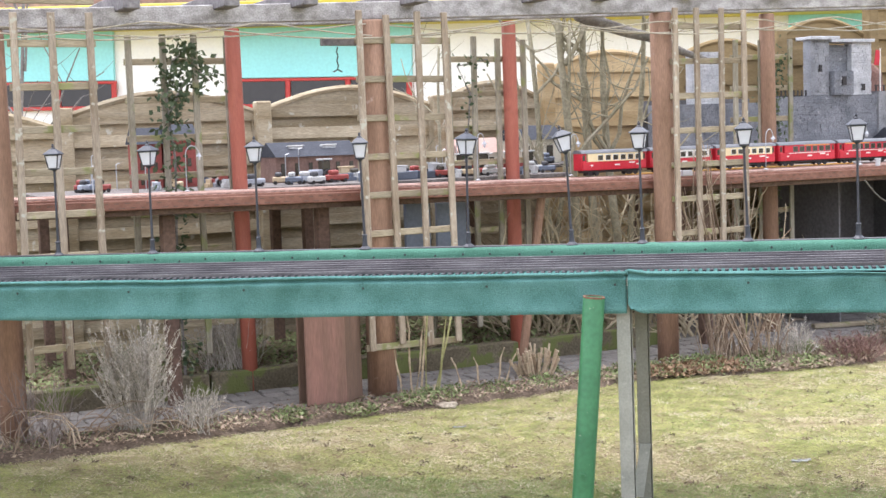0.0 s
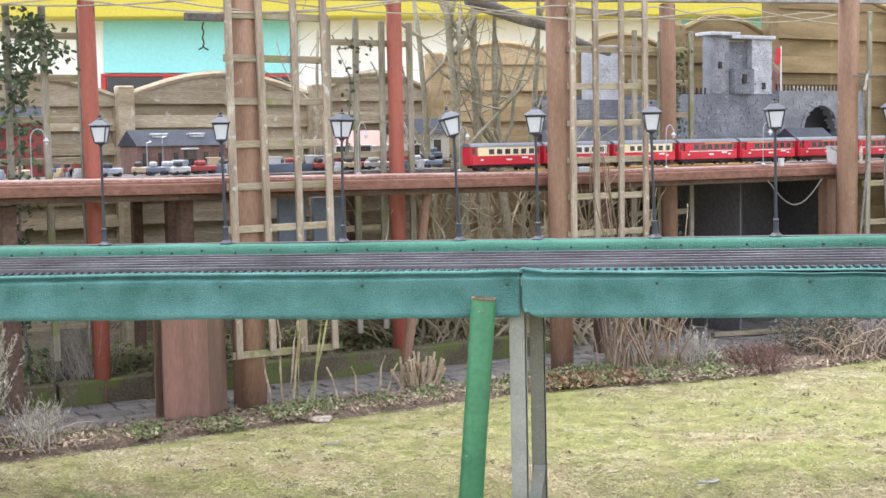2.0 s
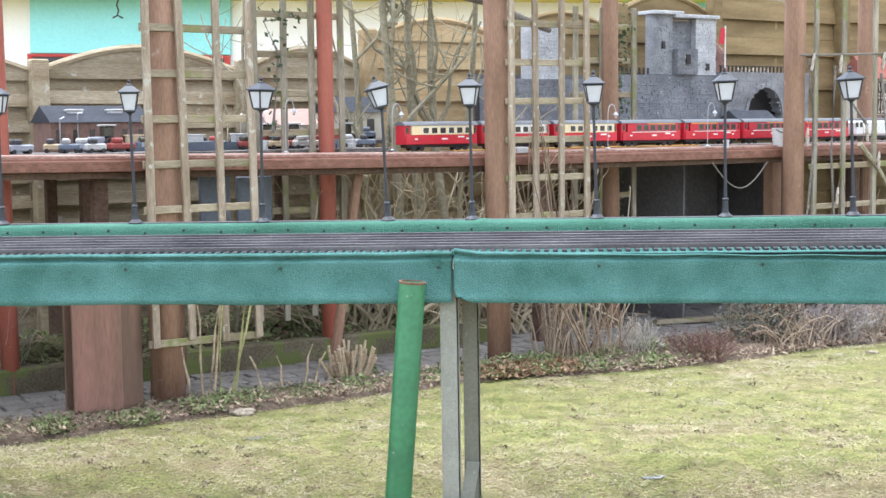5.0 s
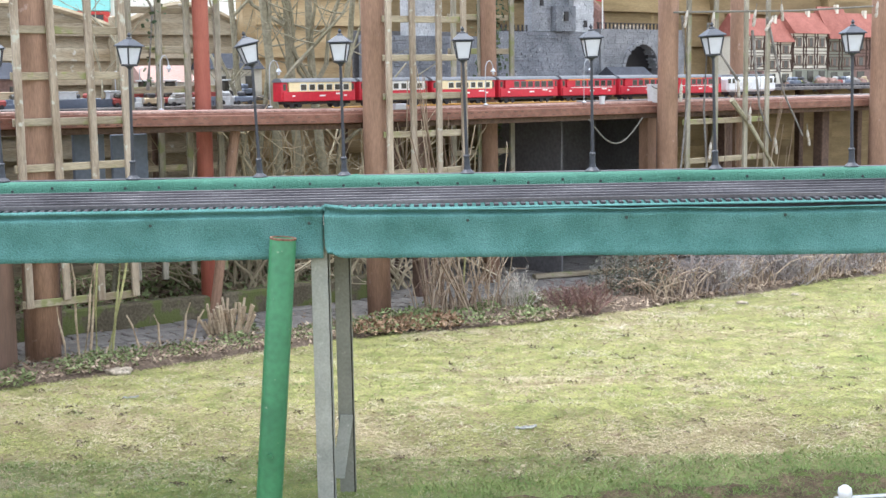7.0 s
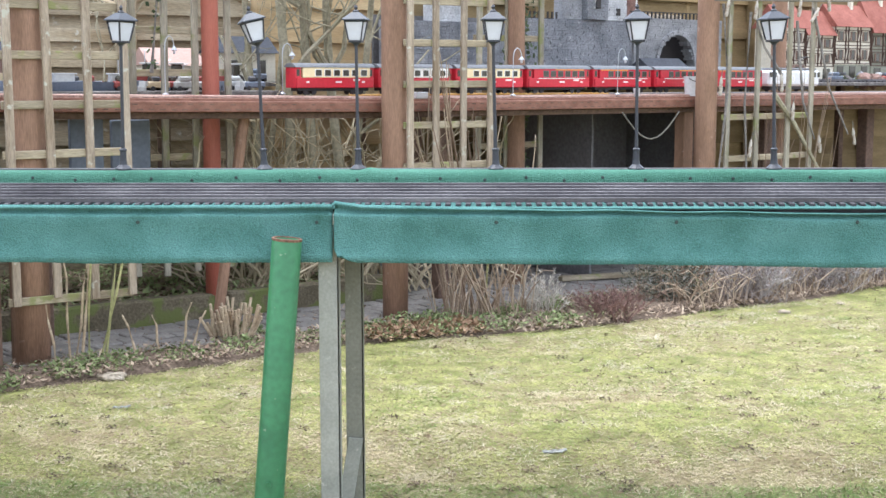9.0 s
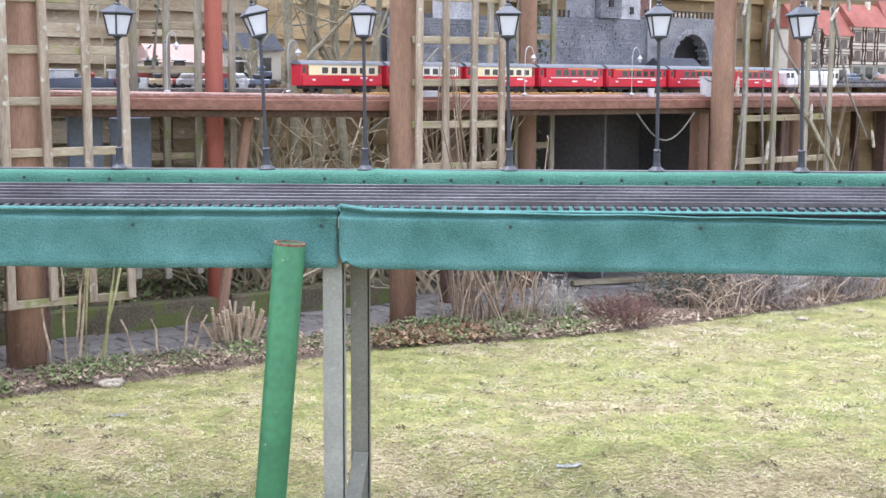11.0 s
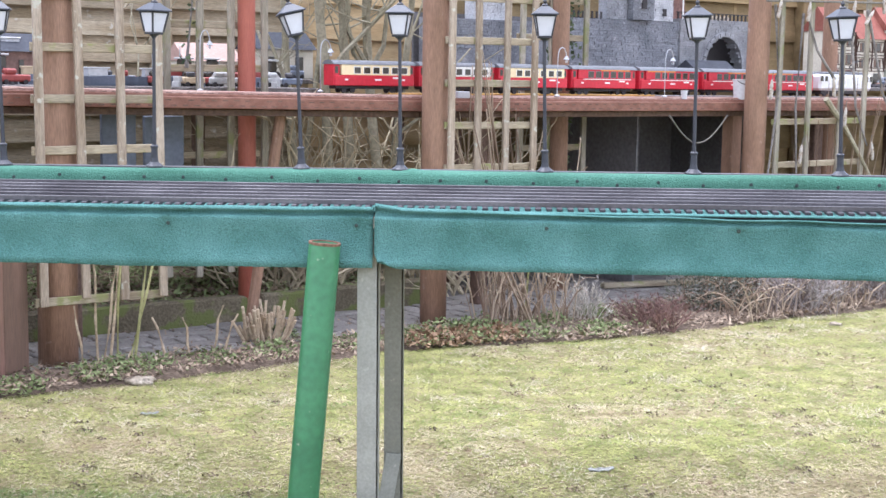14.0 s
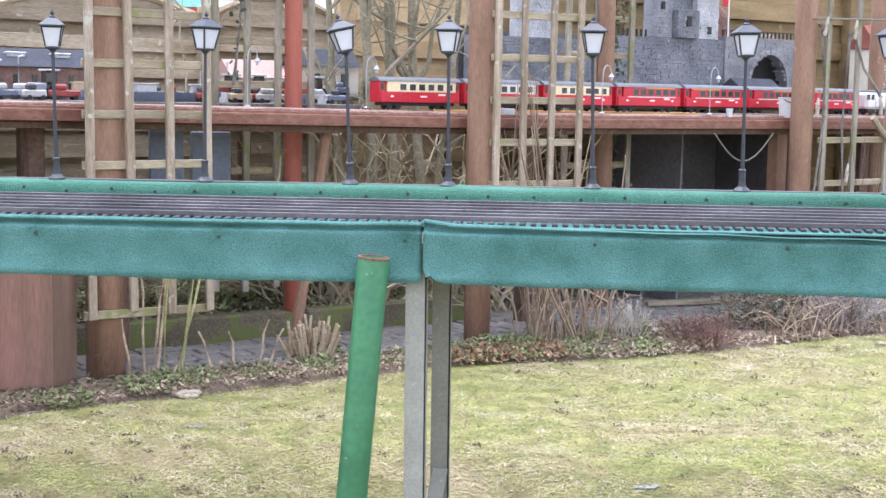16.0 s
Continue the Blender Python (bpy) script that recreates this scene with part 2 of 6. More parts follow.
# ---- near deck: felt-covered board with tracks ----
deck = thing("track_table", "long green felt covered trestle carrying model railway tracks", "railway deck")
X0, X1, SEAM = -4.6, 4.2, -0.445
YF, YU, ZT = 4.70, 5.2, 1.042
RISE = 0.0054
deck.matrix_basis = Matrix.Translation((SEAM, 0, ZT + 0.007)) @ Matrix.Rotation(-math.atan(RISE), 4, "Y") @ Matrix.Translation((-SEAM, 0, -ZT))


def zt(y):
    """The deck falls slightly towards its front edge."""
    return ZT + 0.066 * (y - YF)


bm = bmesh.new()
box(bm, (X1 - X0, 0.62, 0.05), pose((X0 + X1) / 2, YF + 0.345, zt(YF + 0.345) - 0.029, 3.78), 0.004)
part("board", bm, M_BALLAST, deck)


M_CUT = mat("bare_pale_wood", (0.5, 0.47, 0.4), 0.8, vary=0.1, scale=20, fine=80, bump=0.1)


def apron(xa, xb, flip):
    """The felt skirt that hangs over the front edge: rolled lip over a tucked crease, dimpled where nailed, waving bottom edge."""
    bm = bmesh.new()
    n = int((xb - xa) / 0.016)
    prof = [(0.03, 0.004), (0.014, 0.01), (0.002, 0.013), (-0.009, 0.009), (-0.014, 0.002), (0.005, -0.005), (0.006, -0.013), (-0.014, -0.018), (-0.017, -0.027), (-0.014, -0.05), (-0.014, -0.09), (-0.018, -0.13), (-0.028, -0.156), (-0.034, -0.178)]
    last = len(prof) - 1
    rings = []
    for i in range(n + 1):
        x = xa + (xb - xa) * i / n
        d = x - xa
        flat = min(1.0, max(0.0, (d - 0.18) / 0.5)) * flip
        flat *= 0.86 + 0.3 * noise.noise(Vector((x * 1.9, 0, 11.0)))
        curl = flip * max(0.0, 1 - d / 0.09)
        sag = 0.006 * noise.noise(Vector((x * 1.3, 2.0, 5.0))) + 0.003 * noise.noise(Vector((x * 5.0, 2.0, 5.0)))
        near = min(abs((x - 0.1) / 0.6 - round((x - 0.1) / 0.6)) * 0.6, 0.2)
        ring = []
        for k, (dy, dz) in enumerate(prof):
            w = noise.noise(Vector((x * 1.7, k * 0.2, 3.0)))
            w2 = noise.noise(Vector((x * 6.0, k * 0.3, 9.0)))
            top = k < 5
            y = YF + dy - (0.007 * w + 0.004 * w2 if k > 7 else 0.002 * w2) - 0.018 * curl * (k > 5)
            z = ZT + dz - flip * 0.0085 * min(d, 2.6)
            if top:
                z -= flat * max(0.0, dz + 0.001) * 0.9
                y -= flat * (0.004 if k else -0.03)
            z += sag * (1.0 if k < 10 else 0.4) + 0.012 * curl * (k < 6)
            if 7 < k < 11:
                y += 0.009 * math.exp(-(near / 0.03) ** 2 - ((dz + 0.045) / 0.03) ** 2)
            if k == last:
                z += 0.026 * curl * curl + 0.006 * w + 0.0035 * w2 + 0.0015 * noise.noise(Vector((x * 40, 0, 1)))
            ring.append(bm.verts.new((x + (0.032 * curl * curl if k == last else 0.012 * curl * curl if k == last - 1 else 0), y, z)))
        rings.append(ring)
    for a, b in zip(rings, rings[1:]):
        for k in range(last):
            bm.faces.new((a[k], a[k + 1], b[k + 1], b[k]))
    ob = part("felt_skirt", bm, M_TURF, deck, smooth=True)
    ob.modifiers.new("thickness", "SOLIDIFY").thickness = 0.004
    return ob


bm = bmesh.new()
box(bm, (X1 - X0, 0.13, 0.004), pose((X0 + X1) / 2, YF + 0.066, zt(YF + 0.066) - 0.0005, 3.78))
part("felt_top_strip", bm, M_TURF, deck)
bm = bmesh.new()
box(bm, (0.006, 0.006, 0.035), pose(SEAM + 0.001, YF - 0.008, ZT - 0.035, 0, 4, 0))
part("bare_board_edge", bm, M_CUT, deck, "pale bare edge at the felt's joint")
apron(X0, SEAM - 0.002, 0)
apron(SEAM + 0.004, X1, 1)
# the upstand behind the tracks
bm = bmesh.new()
n = 220
prof = [(-0.004, -0.005), (-0.002, 0.03), (0.004, 0.05), (0.016, 0.058), (0.06, 0.06), (0.12, 0.058), (0.13, 0.03)]
rings = []
for i in range(n + 1):
    x = X0 + (X1 - X0) * i / n
    rings.append([bm.verts.new((x, YU + dy + 0.003 * noise.noise(Vector((x * 4, k, 1))), zt(YU) + dz - 0.002 + (0.006 if SEAM + 0.05 < x < SEAM + 0.12 and k > 1 else 0) + 0.004 * noise.noise(Vector((x * 2.5, 0.3 * k, 5))))) for k, (dy, dz) in enumerate(prof)])
for a, b in zip(rings, rings[1:]):
    for k in range(len(prof) - 1):
        bm.faces.new((a[k], a[k + 1], b[k + 1], b[k]))
part("felt_upstand", bm, M_TURF_EDGE, deck, smooth=True)
# tracks, sleepers and rails
bm = bmesh.new()
box(bm, (0.018, 0.16, 0.014), None, 0.002)
tie = part("sleeper", bm, M_SLEEPER, deck)
tie.matrix_basis = pose(X0 + 0.017, YF + 0.115, zt(YF + 0.115) + 0.004, 3.78)
for i in range(1, int((X1 - X0) / 0.034)):
    ob = new("sleeper", tie.data)
    ob.parent = deck
    ob.matrix_basis = pose(X0 + 0.034 * (i + 0.5), YF + 0.115 + 0.002 * math.sin(i * 7.3), zt(YF + 0.115) + 0.004, 3.78, 0, 0.8 * math.sin(i * 3.1))
bm = bmesh.new()
for i in range(int((X1 - X0) / 0.034)):
    box(bm, (0.02, 0.28, 0.012), pose(X0 + 0.034 * (i + 0.5), YF + 0.335, zt(YF + 0.335) + 0.002, 3.78))
tagged(part("sleeper_bed", bm, M_SLEEPER, deck), kind="stuff")
for yc in (YF + 0.105, YF + 0.245, YF + 0.385):
    for dy in (-0.036, 0.036):
        bm = bmesh.new()
        box(bm, (X1 - X0, 0.008, 0.016), pose((X0 + X1) / 2, yc + dy, zt(yc + dy) + 0.018), 0.001)
        part("rail", bm, M_RAIL, deck)
bm = bmesh.new()
box(bm, (X1 - X0, 0.05, 0.02), pose((X0 + X1) / 2, YU + 0.2, zt(YU) + 0.045), 0.002)
part("rear_edge_strip", bm, M_SLEEPER, deck)
M_UNDERNAIL = mat("dark_nail", (0.02, 0.035, 0.03), 0.6, vary=0.2, scale=20, fine=90, bump=0.1)
bm = bmesh.new()
turned(bm, [(0.0065, 0.0), (0.006, 0.0015), (0.002, 0.0025)], 8)
nail = part("nail", bm, M_UNDERNAIL, deck)
nail.matrix_basis = pose(X0 + 0.03, YU - 0.001, zt(YU) + 0.032, 82)
for i in range(57):
    x = X0 + 0.1 + 0.152 * i + 0.012 * math.sin(i * 5.1)
    ob = new("nail", nail.data)
    ob.parent = deck
    ob.matrix_basis = pose(x, YU - 0.0045 + 0.003 * noise.noise(Vector((x * 4, 1, 1))), zt(YU) + 0.029 + 0.006 * math.sin(i * 2.7), 88)
for i in range(14):
    ob = new("nail", nail.data)
    ob.parent = deck
    ob.matrix_basis = pose(0.1 + 0.6 * (i - 7), YF - 0.012, ZT - 0.045, 90)


# ---- trestle legs and the leaning tube ----
def leg(xc, yc, h, name="steel_leg", material=None, w=0.068):
    bm = bmesh.new()
    th = 0.006
    box(bm, (w, th, h), pose(0, -w / 2 + th / 2, h / 2), 0.001)
    box(bm, (th, w, h), pose(w / 2 - th / 2, 0, h / 2), 0.001)
    ob = part(name, bm, material or M_STEEL, deck)
    ob.matrix_basis = pose(xc, yc, -0.15)
    return ob


leg(-0.465, 4.745, 1.18)
# rear leg: its shade is painted in by the darker steel
leg(-0.395, 4.93, 1.18, material=M_STEEL_SHADED, w=0.062)
leg(-4.3, 4.78, 1.18)
leg(3.6, 4.78, 1.18)
bm = bmesh.new()
box(bm, (0.055, 0.005, 0.26), pose(0, 0, 0.13, 0, 0, 0), 0.001)
brace = part("brace", bm, M_STEEL, deck)
brace.matrix_basis = pose(-0.432, 4.875, -0.05, 2, 9, 25)
tube = thing("green_tube", "green painted steel tube leaning before the trestle, open at its top", "pipe")
bm = bmesh.new()
seg, R, H = 20, 0.05, 0.955
ro = [[bm.verts.new((r * math.cos(2 * math.pi * k / seg), r * math.sin(2 * math.pi * k / seg), z)) for k in range(seg)] for r, z in ((R, -0.16), (R, H - 0.004), (R - 0.002, H), (R - 0.006, H), (R - 0.008, H - 0.003), (R - 0.008, 0.5))]
for a, b in zip(ro, ro[1:]):
    for k in range(seg):
        bm.faces.new((a[k], a[(k + 1) % seg], b[(k + 1) % seg], b[k]))
bm.faces.new(ro[-1])
wall = part("tube_wall", bm, M_TUBE, tube, smooth=True)
bm = bmesh.new()
turned(bm, [(0.0495, H - 0.008), (0.0505, H - 0.006), (0.0505, H + 0.001), (0.0425, H + 0.001), (0.042, H - 0.012)], 20)
part("rim", bm, M_RUST, tube, "bare rusty rim")
bm = bmesh.new()
rod(bm, (0, -R + 0.004, 0.13), (0, -R - 0.012, 0.13), 0.011, seg=6)
part("bolt", bm, M_TUBE, tube)
tube.matrix_basis = pose(-0.666, 4.62, 0.005, 0, 4.5, 0)


# ---- lamps on the upstand ----
def lamp_at(x, tilt=0.0, spin=0.0, nod=0.0):
    t = thing("street_lamp", "black miniature street lamp with a milky four-sided lantern", "lamp", group="lamps on the table")
    bm = bmesh.new()
    turned(bm, [(0.031, 0.0), (0.031, 0.006), (0.024, 0.012), (0.015, 0.02), (0.0125, 0.035), (0.0115, 0.07), (0.014, 0.072), (0.014, 0.078), (0.009, 0.082)], 14)
    part("base", bm, M_BLACK, t, smooth=False)
    bm = bmesh.new()
    turned(bm, [(0.0075, 0.08), (0.0065, 0.2), (0.006, 0.46), (0.009, 0.463), (0.009, 0.468)], 10)
    part("pole", bm, M_BLACK, t)
    bm = bmesh.new()
    zb, zu, wb, wt = 0.482, 0.552, 0.0235, 0.0355
    box(bm, (0.049, 0.049, 0.008), pose(0, 0, 0.477), 0.002)
    turned(bm, [(0.006, 0.463), (0.021, 0.474)], 10)
    for sx in (-1, 1):
        for sy in (-1, 1):
            a, b = Vector((sx * wb, sy * wb, zb)), Vector((sx * wt, sy * wt, zu))
            rod(bm, a, b, 0.0036, seg=4)
    for k in range(4):
        c, s_ = math.cos(k * math.pi / 2), math.sin(k * math.pi / 2)
        rod(bm, (c * wt - s_ * wt, s_ * wt + c * wt, zu), (-c * wt - s_ * wt, -s_ * wt + c * wt, zu), 0.004, seg=4)
    part("lantern_frame", bm, M_BLACK, t)
    for k in range(4):
        bm = bmesh.new()
        r = Matrix.Rotation(k * math.pi / 2, 4, "Z")
        o, w1, w2 = 0.0015, wb - 0.002, wt - 0.002
        f = [(-w1, -wb + o, zb), (w1, -wb + o, zb), (w2, -wt + o, zu), (-w2, -wt + o, zu)]
        g = [(x_, y_ + 0.003, z_) for x_, y_, z_ in f]
        vs = [bm.verts.new(r @ Vector(p)) for p in f + g]
        for q in ((0, 1, 2, 3), (7, 6, 5, 4), (0, 4, 5, 1), (1, 5, 6, 2), (2, 6, 7, 3), (3, 7, 4, 0)):
            bm.faces.new([vs[i] for i in q])
        part("pane", bm, M_PANE, t)
    bm = bmesh.new()
    wr = 0.045
    lo = [bm.verts.new((sx * wr, sy * wr, zu + 0.002)) for sx, sy in ((-1, -1), (1, -1), (1, 1), (-1, 1))]
    lo2 = [bm.verts.new((sx * wr, sy * wr, zu + 0.006)) for sx, sy in ((-1, -1), (1, -1), (1, 1), (-1, 1))]
    hi = [bm.verts.new((sx * 0.014, sy * 0.014, zu + 0.032)) for sx, sy in ((-1, -1), (1, -1), (1, 1), (-1, 1))]
    for a, b in ((lo, lo2), (lo2, hi)):
        for k in range(4):
            bm.faces.new((a[k], a[(k + 1) % 4], b[(k + 1) % 4], b[k]))
    bm.faces.new(lo[::-1])
    bm.faces.new(hi)
    cap = part("cap", bm, M_CAP, t)
    bm = bmesh.new()
    turned(bm, [(0.012, zu + 0.032), (0.013, zu + 0.036), (0.005, zu + 0.042), (0.008, zu + 0.05), (0.002, zu + 0.06)], 10)
    part("finial", bm, M_BLACK, cap)
    t.matrix_basis = pose(x, 5.285, 1.139 + RISE * (x - SEAM), 0, tilt - 0.3, spin)
    if nod:
        # the lantern hangs askew on its pole
        m = Matrix.Translation((0, 0, 0.463)) @ Matrix.Rotation(radians(-spin), 4, "Z") @ Matrix.Rotation(radians(nod), 4, "Y") @ Matrix.Rotation(radians(spin), 4, "Z") @ Matrix.Translation((0, 0, -0.463))
        for ob in t.children:
            if not ob.name.startswith(("base", "pole")):
                ob.matrix_basis = m
    return t


LAMPS = [(-3.57, 0.6, 8), (-3.02, 0.4, -6), (-2.42, 0.2, 5), (-1.838, -0.9, 14), (-1.29, 0.7, -38), (-0.758, -2.2, 22), (-0.404, -0.6, -8), (0.112, -1.4, 4), (0.637, -0.3, 6), (1.152, -1.6, 12), (1.723, -0.6, 3), (2.28, 0.3, -7)]
for x, tilt, spin in LAMPS:
    lamp_at(x, tilt, spin, -11 if x == -0.758 else 1.5 * math.sin(x * 9))


# ---- pergola ----
def post_at(s, n, r, h, material, label, name="pergola_post"):
    t = thing(name, label, "post", group="pergola posts")
    bm = bmesh.new()
    p = at(s, n)
    turned(bm, [(r, -0.1), (r * 1.01, h * 0.3), (r * 0.985, h * 0.7), (r, h - 0.01), (r * 0.9, h)], 18)
    ob = part("shaft", bm, material, t, smooth=True)
    t.matrix_basis = pose(p.x, p.y, 0, 0.4 * math.sin(s * 7), 0.4 * math.cos(s * 5), s * 50)
    return t


BROWN = "round brown stained timber pergola post"
for s in (-2.3, 0.05, 2.33, 5.03, 7.7):
    post_at(s, 0, 0.098 if s == 0.05 else 0.078, 2.46 + 0.03 * s, M_POST, BROWN)
for s in (-0.64, 1.44):
    post_at(s, 0.66, 0.052, 2.48 + 0.03 * s, M_POST_RED, "round red-brown painted pergola post")
for s in (3.83, 6.6):
    post_at(s, 0.66, 0.062, 2.48 + 0.03 * s, M_POST, "round light brown pergola post")


def trellis(s0, n0, verts, rails, z0, z1, material, label, lean=0.0, w=0.042):
    """Square-grid trellis: vertical battens at the offsets verts, rails at the heights rails."""
    t = thing("trellis", label, "trellis", group="pergola trellises")
    t.matrix_basis = sn(s0, n0, 0)
    random.seed(int(s0 * 100) + 5)
    for i, v in enumerate(verts):
        bm = bmesh.new()
        box(bm, (w, 0.022, z1 - z0 + random.uniform(-0.03, 0.03)), pose(v, -0.012, (z0 + z1) / 2, 0, lean + random.uniform(-0.4, 0.4), 0), 0.003)
        part("batten", bm, material, t)
    for z in rails:
        bm = bmesh.new()
        L = verts[-1] - verts[0]
        box(bm, (L + 0.06, 0.02, w), pose((verts[0] + verts[-1]) / 2, 0.012, z, 0, random.uniform(-0.5, 0.5), 0), 0.003)
        part("rail", bm, M_LATTICE_RAIL, t)
    return t


RAILS = [0.35 + 0.247 * i for i in range(9)]
LTAG = "weathered brown square-grid garden trellis beside a post"
trellis(-2.2, -0.1, [0, 0.22, 0.44], [0.54, 0.8] + [0.83 + 0.247 * i for i in range(1, 8)], 0.4, 2.5, M_LATTICE, LTAG)
trellis(-0.07, -0.12, [0.0, 0.2, 0.41, 0.61], RAILS, 0.345, 2.5, M_LATTICE, LTAG, lean=-0.8)
trellis(2.31, -0.1, [0.05, 0.24, 0.45, 0.66], [0.45 + 0.247 * i for i in range(9)], 0.4, 2.55, M_LATTICE, LTAG)
trellis(5.12, -0.1, [0.02, 0.33, 0.68, 0.94], [0.6 + 0.3 * i for i in range(3)], 0.4, 2.5, M_LATTICE_GREY, LTAG)
trellis(-1.35, 0.72, [0.0, 0.22, 0.44, 0.66], [0.5 + 0.25 * i for i in range(8)], 0.3, 2.42, M_LATTICE_GREY, LTAG)
trellis(0.96, 0.72, [0.0, 0.2, 0.4, 0.62], [0.5 + 0.25 * i for i in range(8)], 0.3, 2.4, M_LATTICE_GREY, LTAG)
trellis(3.52, 0.72, [0.0, 0.25, 0.56], [0.5 + 0.25 * i for i in range(8)], 0.3, 2.4, M_LATTICE_GREY, LTAG)

beam = thing("pergola_beam", "grey weathered timber beam along the pergola's top", "beam")
bm = bmesh.new()
box(bm, (12.0, 0.06, 0.115), sn(2.7, -0.02, 2.6, 0, -1.7), 0.006)
part("timber", bm, M_BEAM, beam)
beam = thing("pergola_beam", "grey weathered timber beam along the pergola's top", "beam")
bm = bmesh.new()
box(bm, (12.0, 0.06, 0.1), sn(2.7, 0.66, 2.62, 0, -1.7), 0.006)
part("timber", bm, M_BEAM, beam)
for s in (-2.6, -1.55, -0.95, -0.45, 0.3, 1.2, 1.75, 2.5, 3.3, 4.3):
    t = thing("rafter", "dark weathered rafter across the pergola", "rafter", group="pergola rafters")
    bm = bmesh.new()
    box(bm, (0.1, 1.15, 0.1), None, 0.006)
    part("timber", bm, M_RAFTER, t)
    t.matrix_basis = sn(s, 0.3, 2.595 + 0.03 * s)

M_RAILRED = mat("rust_red_rail", (0.3, 0.17, 0.135), 0.45, 0.3, vary=0.2, scale=5, fine=90, bump=0.1, second=(0.5, 0.36, 0.3))
# ---- raised railway deck between the post rows ----
rd = thing("raised_track", "red-brown timber railway deck raised on short posts", "railway deck")
S0, S1, ZD, JOIN, FALL = -5.0, 9.5, 1.345, 2.34, 0.012


def zd(s):
    """The deck's top: level past the joint, rising slightly before it."""
    return ZD + FALL * max(0.0, JOIN - s)


for a, b in ((S0, JOIN - 0.003), (JOIN + 0.003, S1)):
    m, tip = (a + b) / 2, math.degrees(math.atan(FALL)) if b < JOIN else 0.0
    for name, n, dz, size, mt, bev in (("deck_board", 0.35, -0.015, (b - a, 0.46, 0.03), M_DECK, 0.003), ("edge_board", 0.115, -0.046, (b - a, 0.025, 0.062), M_DECK, 0.004), ("bearer", 0.2, -0.098, (b - a, 0.04, 0.036), M_DARKWOOD, 0.004), ("bearer", 0.54, -0.098, (b - a, 0.04, 0.036), M_DARKWOOD, 0.004)):
        bm = bmesh.new()
        box(bm, size, sn(m, n, zd(m) + dz, 0, tip), bev)
        part(name, bm, mt, rd)
    for nc in (0.21, 0.42):
        for dn in (-0.035, 0.035):
            bm = bmesh.new()
            box(bm, (b - a, 0.011, 0.014), sn(m, nc + dn, zd(m) + 0.008, 0, tip), 0.002)
            part("rail", bm, M_RAILRED, rd)
for nc in (0.21, 0.42):
    bm = bmesh.new()
    for i in range(int((S1 - S0) / 0.06)):
        s = S0 + 0.06 * (i + 0.5)
        box(bm, (0.03, 0.1, 0.005), sn(s, nc, zd(s) + 0.001))
    tagged(part("sleeper_bed", bm, M_DARKWOOD, rd), kind="stuff")
for s, n, w, mt in ((-3.5, 0.45, 0.085, M_DARKWOOD), (-1.22, 0.45, 0.085, M_DARKWOOD), (-0.16, 0.45, 0.085, M_DARKWOOD), (0.27, 0.4, 0.085, M_DARKWOOD), (3.0, 0.45, 0.085, M_DARKWOOD), (5.08, 0.25, 0.1, M_POST), (6.2, 0.45, 0.1, M_DARKWOOD), (7.5, 0.45, 0.1, M_DARKWOOD)):
    bm = bmesh.new()
    box(bm, (w, w, ZD - 0.07), sn(s, n, (ZD - 0.07) / 2 - 0.02), 0.006)
    part("post", bm, mt, rd)
bm = bmesh.new()
rnd = random.Random(14)
for row, dz in ((0, -0.034), (1, -0.062)):
    for i in range(int((S1 - S0) / 0.066)):
        s = S0 + 0.066 * (i + 0.3 + 0.5 * row)
        if rnd.random() < 0.93:
            box(bm, (0.026 + 0.012 * rnd.random(), 0.004, 0.006), sn(s, 0.1022, zd(s) + dz + 0.0015 * math.sin(i * 5)))
tagged(part("slot_relief", bm, M_DARKWOOD, rd), kind="stuff")
bm = bmesh.new()
rod(bm, at(1.26, 0.3, -0.02), at(1.47, 0.3, ZD - 0.08), 0.032, seg=10)
part("strut", bm, M_POST, rd, "leaning brown strut")

# ---- fence ----
FN = 2.35


fence = thing("garden_fence", "long timber garden fence of lapped panels with arched tops", "fence")


def fence_panel(s0, w, h, material, arch=0.16, n=FN):
    nb = 22 if material is M_FENCE else 17
    bh = (h - arch) / nb
    bm = bmesh.new()
    box(bm, (w - 0.04, 0.008, h - arch), pose(w / 2, 0.04, (h - arch) / 2))
    t = part("panel", bm, material, fence, "lapped panel with an arched top")
    t.matrix_basis = sn(s0, n, 0)
    for i in range(nb):
        bm = bmesh.new()
        box(bm, (w - 0.04, 0.014, bh * random.uniform(0.98, 1.08)), pose(w / 2, (-0.016 if i % 2 else 0.014) + random.uniform(-0.004, 0.004), (i + 0.5) * bh + 0.02, -5 + random.uniform(-4, 4), random.uniform(-0.3, 0.3)), 0.002)
        part("board", bm, material, t)
    bm = bmesh.new()
    k = 14
    top = [(0.02 + (w - 0.04) * i / k, arch * math.sin(math.pi * i / k)) for i in range(k + 1)]
    for y in (-0.012, 0.012):
        for (xa, za), (xb, zb) in zip(top, top[1:]):
            quads(bm, [(xa, y, h - arch - 0.02), (xb, y, h - arch - 0.02), (xb, y, h - arch + zb), (xa, y, h - arch + za)])
    part("arched_head", bm, material, t)
    bm = bmesh.new()
    pipe(bm, [(x_, -0.01, h - arch + z_) for x_, z_ in top], 0.026, 6)
    part("cap_rail", bm, material, t)
    for x_ in (0.022, w / 2, w - 0.022):
        bm = bmesh.new()
        box(bm, (0.045, 0.045, h - arch + 0.02), pose(x_, 0.03 if x_ == w / 2 else 0, (h - arch + 0.02) / 2), 0.004)
        part("stile", bm, material, t)
    return t


